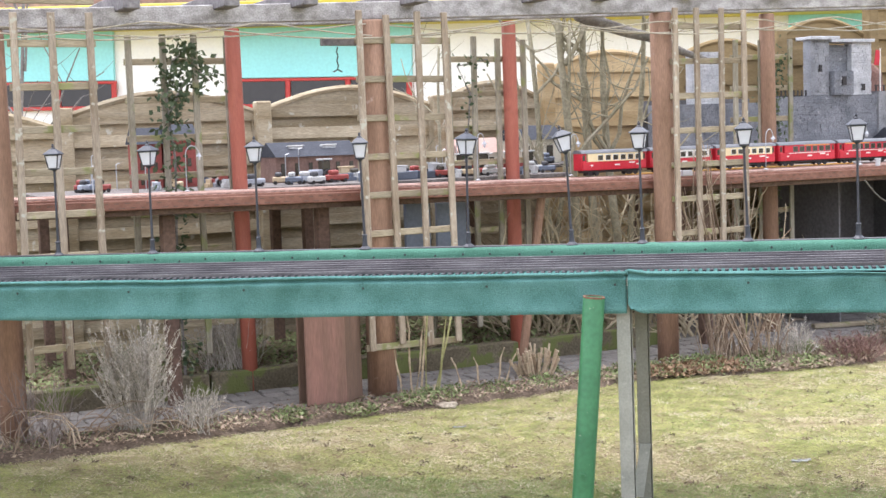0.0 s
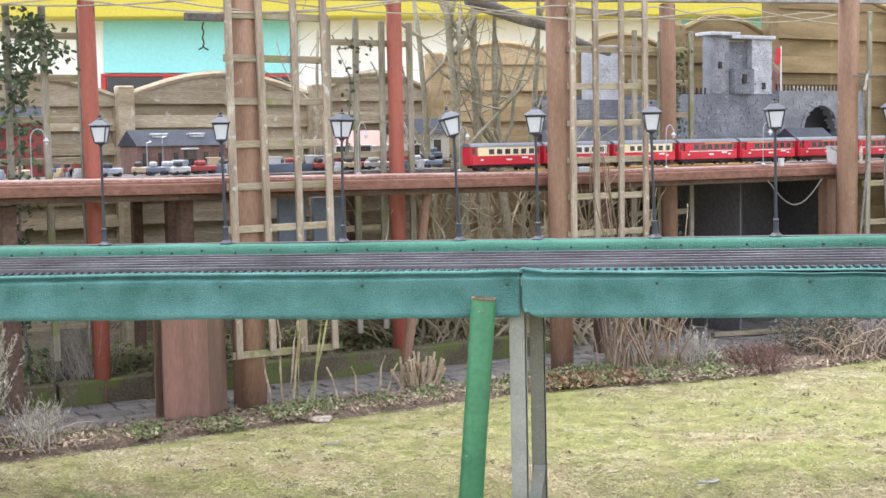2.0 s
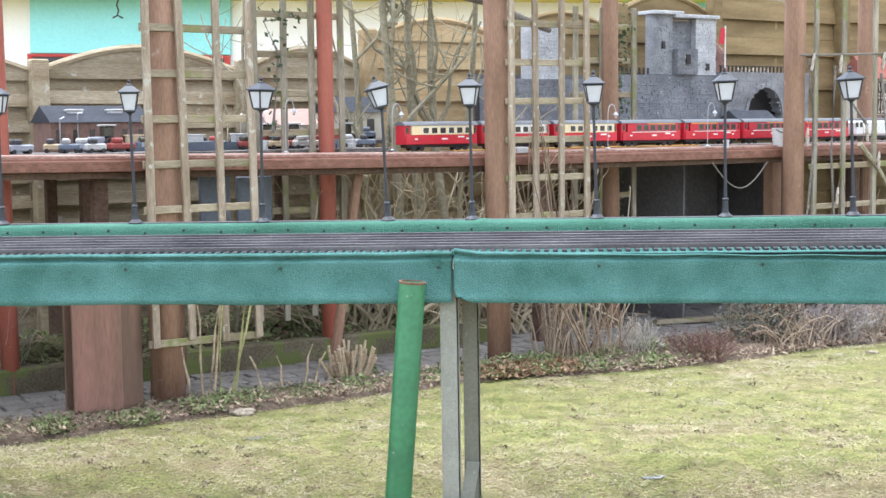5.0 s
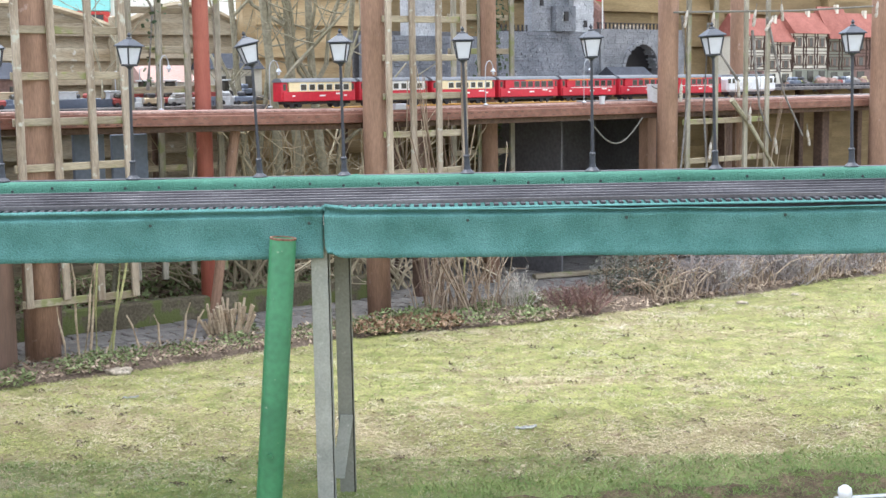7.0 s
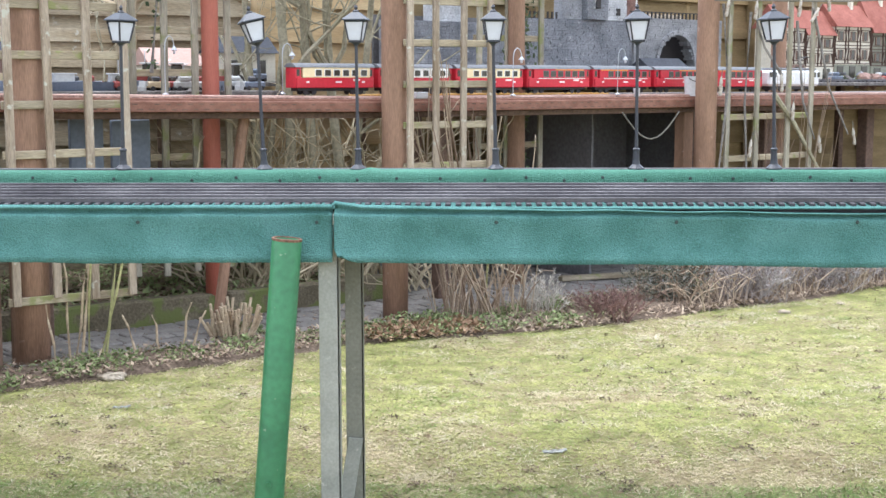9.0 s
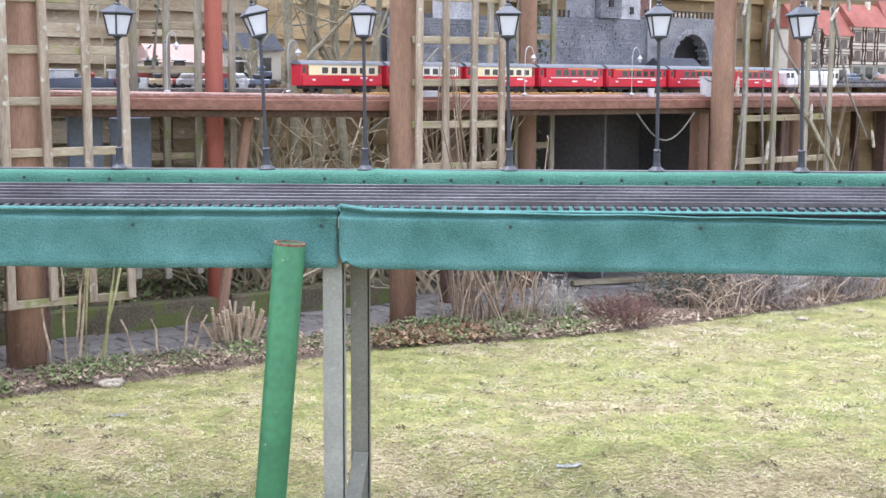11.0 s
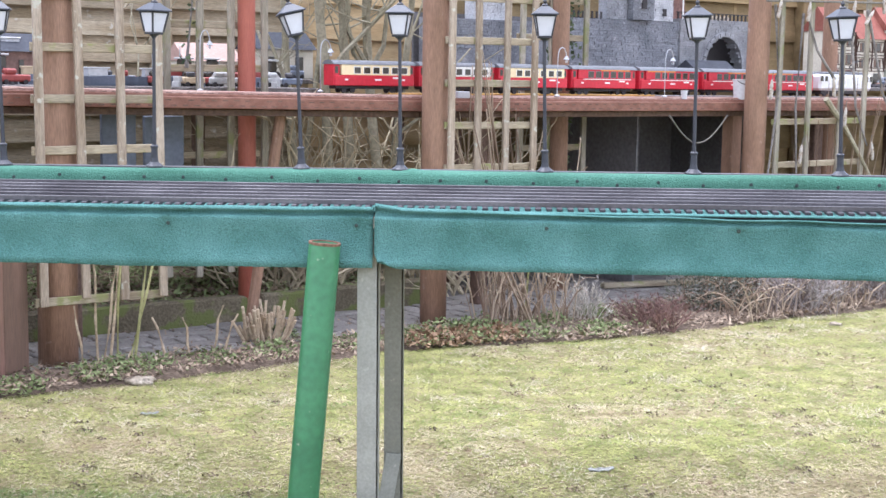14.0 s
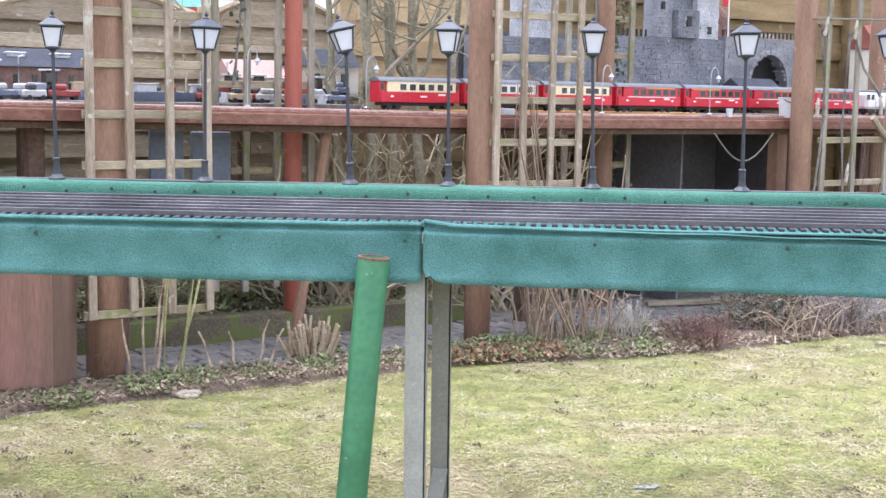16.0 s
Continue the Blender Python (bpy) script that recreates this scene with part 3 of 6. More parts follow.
def fence_post(s, h, material, n=FN - 0.06):
    bm = bmesh.new()
    box(bm, (0.12, 0.12, h), pose(0, 0, h / 2), 0.01)
    t = part("post", bm, material, fence)
    t.matrix_basis = sn(s, n, 0)


FENCE = [(-6.1, 1.5, 1.98, M_FENCE), (-4.55, 1.5, 1.98, M_FENCE), (-3.0, 1.5, 2.0, M_FENCE), (-1.46, 1.5, 2.1, M_FENCE), (0.1, 1.5, 2.12, M_FENCE), (1.65, 1.05, 2.14, M_FENCE), (2.72, 1.35, 2.4, M_FENCE_LIGHT), (4.1, 1.18, 2.5, M_FENCE_NEW), (5.3, 1.12, 2.7, M_FENCE_NEW), (6.45, 1.72, 2.98, M_FENCE_NEW), (8.2, 1.78, 3.0, M_FENCE_NEW), (10.0, 1.78, 3.0, M_FENCE_NEW), (11.8, 1.78, 3.0, M_FENCE_NEW)]
for s, w, h, m in FENCE:
    fence_panel(s, w, h, m)
    fence_post(s - 0.03, h - 0.1, m)

# ---- building behind ----
BY = 22.0
house = thing("clubhouse", "low building with white and turquoise panels under a yellow fascia", "building", pose(0, BY, 0.15, 0, 1.35, 0))
bm = bmesh.new()
box(bm, (60, 4, 6.3), pose(0, 2.05, 0.45))
part("wall", bm, M_WHITE, house)
bm = bmesh.new()
box(bm, (62, 5, 0.42), pose(0, 1.8, 3.54), 0.02)
part("fascia", bm, M_YELLOW, house)
bm = bmesh.new()
box(bm, (62, 5, 0.9), pose(0, 2.6, 4.19), 0.02)
part("roof", bm, mat("red_tile_roof", (0.2, 0.13, 0.115), 0.8, vary=0.2, scale=2, fine=14, bump=0.3, second=(0.3, 0.2, 0.18)), house)
for x0, x1 in ((-16.5, -10.9), (-8.7, -5.35), (1.0, 6.2), (8.5, 12)):
    bm = bmesh.new()
    box(bm, (x1 - x0, 0.08, 1.02), pose((x0 + x1) / 2, 0.0, 2.955), 0.01)
    pan = part("panel", bm, M_BLUE, house, "turquoise panel")
for x0, x1 in ((-14.2, -10.9), (-8.7, -5.4)):
    w = tagged(new("window"), "wide window band with red frames")
    w.parent = house
    nn = 3
    for k in range(nn):
        xc = x0 + (x1 - x0) * (k + 0.5) / nn
        bm = bmesh.new()
        box(bm, ((x1 - x0) / nn - 0.12, 0.03, 0.42), pose(xc, -0.02, 2.18))
        part("pane", bm, M_DARKGLASS, w)
    bm = bmesh.new()
    for zz, hh in ((2.41, 0.05), (1.95, 0.07)):
        box(bm, (x1 - x0 + 0.1, 0.06, hh), pose((x0 + x1) / 2, -0.03, zz), 0.01)
    for k in range(nn + 1):
        box(bm, (0.09, 0.06, 0.42), pose(x0 + (x1 - x0) * k / nn, -0.034, 2.18), 0.01)
    part("window_frame", bm, M_REDPAINT, w)

# ---- beds, path, kerb ----
bm = bmesh.new()
ns = 160
rows = [-0.62, -0.5, -0.4, -0.28, -0.14, -0.02]
lift = [-0.04, -0.008, 0.022, 0.04, 0.03, -0.01]
rg = []
for i in range(ns + 1):
    s = -6 + 18 * i / ns
    rg.append([bm.verts.new(at(s, n + (edge_n(s) + 0.5) * (1, 1, 1, 0.6, 0, 0)[k] + (0.07 * noise.noise(Vector((s * 1.5, k, 2))) if k < 3 else 0), z + 0.02 * noise.noise(Vector((s * 4, n * 6, 7))) * (0 < k < 5))) for k, (n, z) in enumerate(zip(rows, lift))])
for a, b in zip(rg, rg[1:]):
    for k in range(len(rows) - 1):
        bm.faces.new((a[k], b[k], b[k + 1], a[k + 1]))
tagged(part("flower_bed", bm, M_SOIL, smooth=True), "strip of dark soil with leaf litter along the lawn", "flower bed", kind="structure")
bm = bmesh.new()
for i in range(29):
    s0, s1 = -6 + 0.3 * i, -6 + 0.3 * (i + 1)
    for n0, n1, z in ((0.68, 1.5, 0.1), (1.5, 2.6, 0.13)):
        quads(bm, [at(s0, n0, z + 0.03 * noise.noise(Vector((s0 * 2, n0, 0)))), at(s1, n0, z + 0.03 * noise.noise(Vector((s1 * 2, n0, 0)))), at(s1, n1, (z if n1 > 2 else 0.13) + 0.03 * noise.noise(Vector((s1 * 2, n1, 0)))), at(s0, n1, (z if n1 > 2 else 0.13) + 0.03 * noise.noise(Vector((s0 * 2, n1, 0))))])
M_WEEDY = mat("weedy_soil", (0.13, 0.1, 0.07), 0.95, vary=0.4, scale=4, fine=50, bump=1.0, second=(0.17, 0.18, 0.075), spec=0.1)
tagged(part("rear_bed", bm, M_WEEDY), "weedy soil bed behind the path", "flower bed", kind="structure")
for i in range(7):
    s = -5.2 + 1.22 * i
    t = thing("sleeper_kerb", "mossy old timber sleeper edging the path", "kerb", group="mossy kerb")
    bm = bmesh.new()
    box(bm, (1.2, 0.1, 0.2), pose(0, 0, 0.07, 0, 0.6 * math.sin(i * 3), 0.5 * math.cos(i * 5)), 0.012)
    part("timber", bm, M_MOSS, t)
    t.matrix_basis = sn(s, 0.66, 0)


# ---- train ----
M_TRAINRED = mat("red_coach_paint", (0.42, 0.012, 0.026), 0.4, vary=0.12, scale=6, fine=60, bump=0.02, second=(0.52, 0.022, 0.04))
M_CREAM = mat("cream_coach_paint", (0.72, 0.6, 0.36), 0.4, vary=0.05, scale=6, fine=60, bump=0.02)
M_CWHITE = mat("white_coach_paint", (0.75, 0.74, 0.7), 0.4, vary=0.05, scale=6, fine=60, bump=0.02)
M_ROOFGREY = mat("grey_coach_roof", (0.14, 0.144, 0.152), 0.7, vary=0.15, scale=8, fine=60, bump=0.03, spec=0.2)
M_UNDER = mat("black_underframe", (0.025, 0.022, 0.022), 0.6, vary=0.2, scale=20, fine=90, bump=0.1)
M_WINDOW = mat("coach_window", (0.05, 0.045, 0.035), 0.12, vary=0.2, scale=10, fine=40, bump=0.0)
M_ORANGE = mat("orange_stripe", (0.7, 0.25, 0.05), 0.4, vary=0.05, scale=6, fine=60, bump=0.0)
M_LOCO = mat("silver_white_loco", (0.6, 0.61, 0.63), 0.4, vary=0.06, scale=7, fine=60, bump=0.02, second=(0.7, 0.71, 0.72))


def coach(s, upper, stripe, n=0.42, z=1.37, L=0.585, spin=0):
    t = thing("railway_coach", "red model railway coach with a %s window band" % ("cream" if upper is M_CREAM else "white" if upper is M_CWHITE else "red"), "model coach", group="model train")
    W, H, z0 = 0.13, 0.125, 0.042
    bm = bmesh.new()
    box(bm, (L - 0.03, W, 0.062), pose(0, 0, z0 + 0.031), 0.004)
    body = part("body", bm, M_TRAINRED, t)
    bm = bmesh.new()
    box(bm, (L - 0.1, W - 0.002, 0.062), pose(0.01, 0, z0 + 0.093), 0.003)
    part("window_band", bm, upper or M_TRAINRED, t)
    for e in (-1, 1):
        bm = bmesh.new()
        box(bm, (0.046, W - 0.02, 0.124), pose(e * (L / 2 - 0.03), 0, z0 + 0.062), 0.003)
        vest = part("vestibule", bm, M_TRAINRED, t)
        bm = bmesh.new()
        box(bm, (0.02, 0.004, 0.04), pose(e * (L / 2 - 0.03), -W / 2 + 0.009, z0 + 0.092))
        part("door_window", bm, M_WINDOW, vest)
    bm = bmesh.new()
    prof = [(-W / 2 - 0.004, 0), (-W / 2 + 0.01, 0.014), (-0.03, 0.024), (0, 0.026), (0.03, 0.024), (W / 2 - 0.01, 0.014), (W / 2 + 0.004, 0)]
    ends = [[bm.verts.new((x, y, z0 + 0.124 + h)) for y, h in prof] for x in (-L / 2 + 0.004, L / 2 - 0.004)]
    for k in range(len(prof) - 1):
        bm.faces.new((ends[0][k], ends[0][k + 1], ends[1][k + 1], ends[1][k]))
    bm.faces.new(ends[0])
    bm.faces.new(ends[1][::-1])
    bm.faces.new((ends[0][0], ends[1][0], ends[1][-1], ends[0][-1]))
    part("roof", bm, M_ROOFGREY, t, "grey rounded roof")
    nw = 7
    for k in range(nw):
        x = -0.19 + 0.395 * k / (nw - 1)
        for side in (-1, 1):
            if 0 < k:
                bm = bmesh.new()
                box(bm, (0.05, 0.003, 0.044), pose(x, side * (W / 2 - 0.001), z0 + 0.091), 0.001)
                frame_ = part("window", bm, M_CWHITE if upper else M_ROOFGREY, t)
                bm = bmesh.new()
                box(bm, (0.042, 0.004, 0.036), pose(x, side * (W / 2 - 0.0005), z0 + 0.091))
                part("pane", bm, M_WINDOW, frame_)
    if stripe:
        bm = bmesh.new()
        box(bm, (0.26, 0.003, 0.008), pose(stripe * 0.09, -W / 2, z0 + 0.119))
        part("first_class_stripe", bm, M_ORANGE, t)
        bm = bmesh.new()
        box(bm, (L - 0.16, 0.003, 0.005), pose(0.02, -W / 2 - 0.0005, z0 + 0.06))
        part("white_line", bm, M_CWHITE, t)
    for x, w in ((-0.2, 0.02), (0.02, 0.045), (0.2, 0.02), (0.15, 0.05)):
        bm = bmesh.new()
        box(bm, (w, 0.003, 0.01), pose(x, -W / 2 - 0.0005, z0 + 0.036 + (0.012 if w == 0.05 else 0)))
        part("marking_bar", bm, M_CWHITE, t)
    bm = bmesh.new()
    box(bm, (L - 0.07, W - 0.05, 0.022), pose(0, 0, z0 - 0.008), 0.003)
    under = part("underframe", bm, M_UNDER, t)
    for x in (-0.2, -0.14, 0.14, 0.2):
        bm = bmesh.new()
        for y in (-0.032, 0.032):
            rod(bm, (x, y - 0.006, 0.018), (x, y + 0.006, 0.018), 0.018, seg=12)
        rod(bm, (x, -0.03, 0.018), (x, 0.03, 0.018), 0.003, seg=6)
        part("wheelset", bm, M_UNDER, under)
    t.matrix_basis = sn(s + L / 2, n, z, 0, 0, spin)
    return t


for k in range(7):
    coach(1.84 + 0.607 * k, (M_CREAM, M_CWHITE, M_CREAM)[k] if k < 3 else None, 0 if k < 3 else (1 if k % 2 else -1))


def loco(s, n=0.42, z=1.37):
    t = thing("locomotive", "silver-white model electric locomotive with raised pantograph", "model locomotive", group="model train")
    L, W, z0 = 0.62, 0.13, 0.045
    bm = bmesh.new()
    box(bm, (L, W, 0.125), pose(0, 0, z0 + 0.062), 0.018)
    part("body", bm, M_LOCO, t)
    bm = bmesh.new()
    box(bm, (L - 0.06, W - 0.03, 0.022), pose(0, 0, z0 + 0.132), 0.008)
    part("roof", bm, M_ROOFGREY, t)
    bm = bmesh.new()
    for a, b in (((0.18, 0, 0.185), (0.1, 0, 0.23)), ((0.1, 0, 0.23), (0.2, 0, 0.275))):
        rod(bm, a, b, 0.004, seg=6)
    rod(bm, (0.2, -0.05, 0.275), (0.2, 0.05, 0.275), 0.004, seg=6)
    part("pantograph", bm, M_UNDER, t)
    for x in (-0.24, -0.29, 0.24, 0.29):
        bm = bmesh.new()
        box(bm, (0.03, 0.004, 0.04), pose(x, -W / 2 - 0.001, z0 + 0.09))
        part("cab_window", bm, M_WINDOW, t)
    for word, x in (("50000", -0.11), ("Fans", 0.13)):
        cu = bpy.data.curves.new("lettering", "FONT")
        cu.body, cu.size, cu.extrude, cu.align_x = word, 0.085, 0.001, "CENTER"
        tmp = bpy.data.objects.new("tmp", cu)
        scene.collection.objects.link(tmp)
        me = bpy.data.meshes.new_from_object(tmp.evaluated_get(bpy.context.evaluated_depsgraph_get()))
        bpy.data.objects.remove(tmp)
        me.materials.clear()
        me.materials.append(M_WHITE)
        ob = new("lettering", me)
        ob.parent = t
        ob.matrix_basis = pose(x, -W / 2 - 0.003, z0 + 0.03, 90)
    bm = bmesh.new()
    box(bm, (L - 0.08, W - 0.04, 0.03), pose(0, 0, z0 - 0.012), 0.003)
    under = part("underframe", bm, M_UNDER, t)
    for x in (-0.22, -0.14, 0.14, 0.22):
        bm = bmesh.new()
        for y in (-0.034, 0.034):
            rod(bm, (x, y - 0.006, 0.018), (x, y + 0.006, 0.018), 0.018, seg=12)
        rod(bm, (x, -0.032, 0.018), (x, 0.032, 0.018), 0.003, seg=6)
        part("wheelset", bm, M_UNDER, under)
    t.matrix_basis = sn(s + L / 2, n, z)


loco(6.13)

# ---- landscape table behind the deck ----
M_GRAVEL = mat("dark_landscape_gravel", (0.1, 0.09, 0.085), 0.95, vary=0.4, scale=8, fine=90, bump=0.8, second=(0.19, 0.17, 0.155))
M_SLATE = mat("blue_grey_slate", (0.135, 0.142, 0.158), 0.85, vary=0.25, scale=5, fine=70, bump=0.5, second=(0.25, 0.257, 0.272), spots=((0.36, 0.36, 0.36), 16, 0.64))
M_SLATE_MID = mat("mid_grey_slate", (0.2, 0.206, 0.222), 0.85, vary=0.2, scale=9, fine=70, bump=0.5, second=(0.3, 0.306, 0.32))
M_SLATE_PALE = mat("pale_slate", (0.36, 0.366, 0.38), 0.85, vary=0.2, scale=9, fine=70, bump=0.5, second=(0.52, 0.525, 0.535))
M_TUNNEL = mat("pale_tunnel_stone", (0.19, 0.192, 0.2), 0.85, vary=0.2, scale=6, fine=80, bump=0.4, second=(0.3, 0.3, 0.305))
M_VOID = mat("dark_board", (0.115, 0.11, 0.112), 0.9, vary=0.2, scale=5, fine=40, bump=0.1)
ZL = 1.44


def zl(s):
    """The landscape's ground: a little lower on its near length."""
    return ZL if s > 2.0 else 1.39


table = thing("landscape_table", "board table with dark gravel carrying the miniature landscape", "table")
for s0, s1, n0, n1 in ((-1.9, 2.0, 0.76, 1.95), (2.0, 3.0, 1.5, 2.2), (3.0, 11.5, 0.95, 2.2)):
    bm = bmesh.new()
    box(bm, (s1 - s0 - 0.002, n1 - n0, 0.03), sn((s0 + s1) / 2, (n0 + n1) / 2, zl((s0 + s1) / 2) - 0.015), 0.003)
    part("board", bm, M_GRAVEL, table)
for s in (-1.75, 0.0, 1.7, 3.3, 6.2, 9.0):
    for n in (1.16, 1.88):
        bm = bmesh.new()
        box(bm, (0.07, 0.07, zl(s) - 0.02), sn(s, n, (zl(s) - 0.03) / 2 - 0.005), 0.005)
        part("leg", bm, M_DARKWOOD, table)
bm = bmesh.new()
box(bm, (6.2, 0.36, 0.02), sn(6.6, 0.77, 1.352), 0.003)
part("lower_board", bm, M_GRAVEL, table)
for dn in (-0.03, 0.03):
    bm = bmesh.new()
    box(bm, (7.05, 0.006, 0.016), sn(6.58, 1.25 + dn, ZL + 0.02))
    part("rail", bm, M_RAIL, table)
bm = bmesh.new()
for i in range(117):
    box(bm, (0.03, 0.1, 0.012), sn(3.07 + 0.06 * i, 1.25, ZL + 0.006))
tagged(part("sleeper_bed", bm, M_SLEEPER, table), kind="stuff")
t = thing("dark_storage_box", "dark board enclosure beneath the raised track", "box")
for sz, s, n, z in (((1.25, 0.02, 1.26), 5.08, 1.5, 0.65), ((0.02, 0.96, 1.26), 4.45, 1.03, 0.65), ((0.02, 0.96, 1.26), 5.71, 1.03, 0.65), ((1.24, 0.96, 0.02), 5.08, 1.02, 1.29)):
    bm = bmesh.new()
    box(bm, sz, sn(s, n, z), 0.002)
    part("board", bm, M_VOID, t)


def course_wall(parent, s0, s1, n, z0, z1, material, hole=None, cell=0.05, pale=None):
    """A dry-stone face: courses of flat stones of uneven length, proud by uneven amounts."""
    rnd = random.Random(int(s0 * 31 + z0 * 77))
    vs, fs = [], []
    cube = [Vector((x, y, q)) / 2 for x in (-1, 1) for y in (-1, 1) for q in (-1, 1)]
    z = z0
    while z < z1 - 0.006:
        h = min(rnd.uniform(0.013, 0.024), z1 - z)
        s = s0
        while s < s1 - 0.005:
            w = min(rnd.uniform(0.03, 0.1), s1 - s)
            sc = s + w / 2
            if not (hole and math.hypot((sc - hole[0]) / hole[2], max(0, z + h / 2 - hole[1]) / hole[3]) < 1.0):
                d = 0.1 + rnd.uniform(-0.0035, 0.0035)
                m, i = sn(sc, n + 0.05 - d / 2, z + h / 2, 0, rnd.uniform(-1, 1)), len(vs)
                vs += [tuple(m @ Vector((c.x * (w - 0.0018), c.y * d, c.z * (h - 0.0014)))) for c in cube]
                fs += [(i, i + 1, i + 3, i + 2), (i + 4, i + 6, i + 7, i + 5), (i, i + 4, i + 5, i + 1), (i + 2, i + 3, i + 7, i + 6), (i, i + 2, i + 6, i + 4), (i + 1, i + 5, i + 7, i + 3)]
            s += w
        z += h
    me = bpy.data.meshes.new("masonry")
    me.from_pydata(vs, [], fs)
    me.materials.append(material)
    ob = new("masonry", me)
    ob.parent = parent
    return tagged(ob, kind="stuff")


castle = thing("model_castle", "miniature slate-stone castle wall with a tower over a tunnel", "model building")
course_wall(castle, 4.75, 5.92, 1.72, ZL, 1.95, M_SLATE)
course_wall(castle, 5.92, 7.0, 1.7, ZL, 1.98, M_TUNNEL, (6.43, 1.6, 0.215, 0.245))
course_wall(castle, 5.14, 5.36, 1.74, 1.95, 2.46, M_SLATE_MID)
course_wall(castle, 5.36, 5.63, 1.79, 1.95, 2.42, M_SLATE)
course_wall(castle, 5.62, 5.86, 1.73, 1.95, 2.44, M_SLATE_PALE)
course_wall(castle, 5.37, 5.6, 1.68, 1.95, 2.17, M_SLATE)
for s, w, z in ((5.29, 0.34, 2.475), (5.62, 0.52, 2.45)):
    bm = bmesh.new()
    box(bm, (w, 0.22, 0.03), sn(s, 1.76, z), 0.004)
    part("coping", bm, M_SLATE_PALE, castle)
# black sheet behind the wall; its colour gives the tunnel its dark depth
bm = bmesh.new()
box(bm, (2.24, 0.02, 0.52), sn(5.87, 1.84, 1.7))
part("dark_backing", bm, M_UNDER, castle)
ring = [(6.43 - 0.235 * math.cos(math.pi * k / 12), 1.6 + 0.262 * math.sin(math.pi * k / 12)) for k in range(13)]
for (sa, za), (sb, zb) in zip(ring, ring[1:]):
    bm = bmesh.new()
    box(bm, (math.hypot(sb - sa, zb - za) * 0.94, 0.1, 0.036), sn((sa + sb) / 2, 1.682, (za + zb) / 2, 0, -math.degrees(math.atan2(zb - za, sb - sa))), 0.003)
    part("arch_stone", bm, M_TUNNEL, castle)
for e in (-1, 1):
    for k in range(4):
        bm = bmesh.new()
        box(bm, (0.036, 0.1, 0.036), sn(6.43 + e * 0.235, 1.682, ZL + 0.02 + 0.04 * k), 0.003)
        part("arch_stone", bm, M_TUNNEL, castle)
for k in range(46):
    s = 4.8 + 0.047 * k
    if not 5.1 < s < 5.9:
        bm = bmesh.new()
        box(bm, (0.012, 0.012, 0.055), sn(s, 1.69, 1.975 if s < 5.9 else 2.005))
        part("railing_post", bm, M_UNDER, castle)
bm = bmesh.new()
box(bm, (1.06, 0.008, 0.008), sn(6.44, 1.69, 2.033))
part("railing", bm, M_UNDER, castle)
for s, z, w, h in ((5.48, 2.08, 0.045, 0.08), (5.76, 2.02, 0.04, 0.06), (5.25, 2.2, 0.03, 0.06)):
    bm = bmesh.new()
    box(bm, (w, 0.03, h), sn(s, 1.63 if 5.4 < s < 5.6 else 1.69, z))
    part("window", bm, M_UNDER, castle)
ruin = thing("model_ruin", "miniature grey stone ruin with a blind arch", "model building")
course_wall(ruin, 3.4, 4.55, 1.72, ZL, 1.9, M_SLATE, (3.52, 1.58, 0.07, 0.16))
course_wall(ruin, 3.85, 4.2, 1.78, 1.9, 2.36, M_SLATE_PALE)
bm = bmesh.new()
box(bm, (1.16, 0.02, 0.5), sn(3.97, 1.84, 1.69))
part("dark_backing", bm, M_VOID, ruin)

# miniature houses
M_SHUTTER = mat("brown_model_shutter", (0.16, 0.1, 0.07), 0.8, vary=0.2, scale=12, fine=80, bump=0.1)
M_PLASTER = mat("cream_plaster", (0.6, 0.56, 0.46), 0.85, vary=0.1, scale=10, fine=80, bump=0.1)
M_TIMBERING = mat("brown_timbering", (0.07, 0.04, 0.028), 0.8, vary=0.2, scale=10, fine=80, bump=0.1)
M_ROOFTILE = mat("red_model_roof", (0.21, 0.075, 0.056), 0.85, vary=0.14, scale=8, fine=60, bump=0.3, second=(0.28, 0.11, 0.085), spec=0.2)
M_PALEROOF = mat("pale_pink_roof", (0.36, 0.24, 0.2), 0.8, vary=0.12, scale=8, fine=60, bump=0.2)
M_GREYPLASTER = mat("green_grey_plaster", (0.2, 0.2, 0.155), 0.85, vary=0.15, scale=10, fine=80, bump=0.1)
M_BRICK = mat("dull_brick", (0.17, 0.105, 0.085), 0.85, vary=0.2, scale=10, fine=60, bump=0.2, second=(0.24, 0.15, 0.12))
M_REDHOUSE = mat("red_model_house", (0.24, 0.06, 0.05), 0.7, vary=0.15, scale=10, fine=60, bump=0.1)
M_DARKROOF = mat("dark_model_roof", (0.05, 0.053, 0.062), 0.9, vary=0.2, scale=8, fine=60, bump=0.1, spec=0.1)


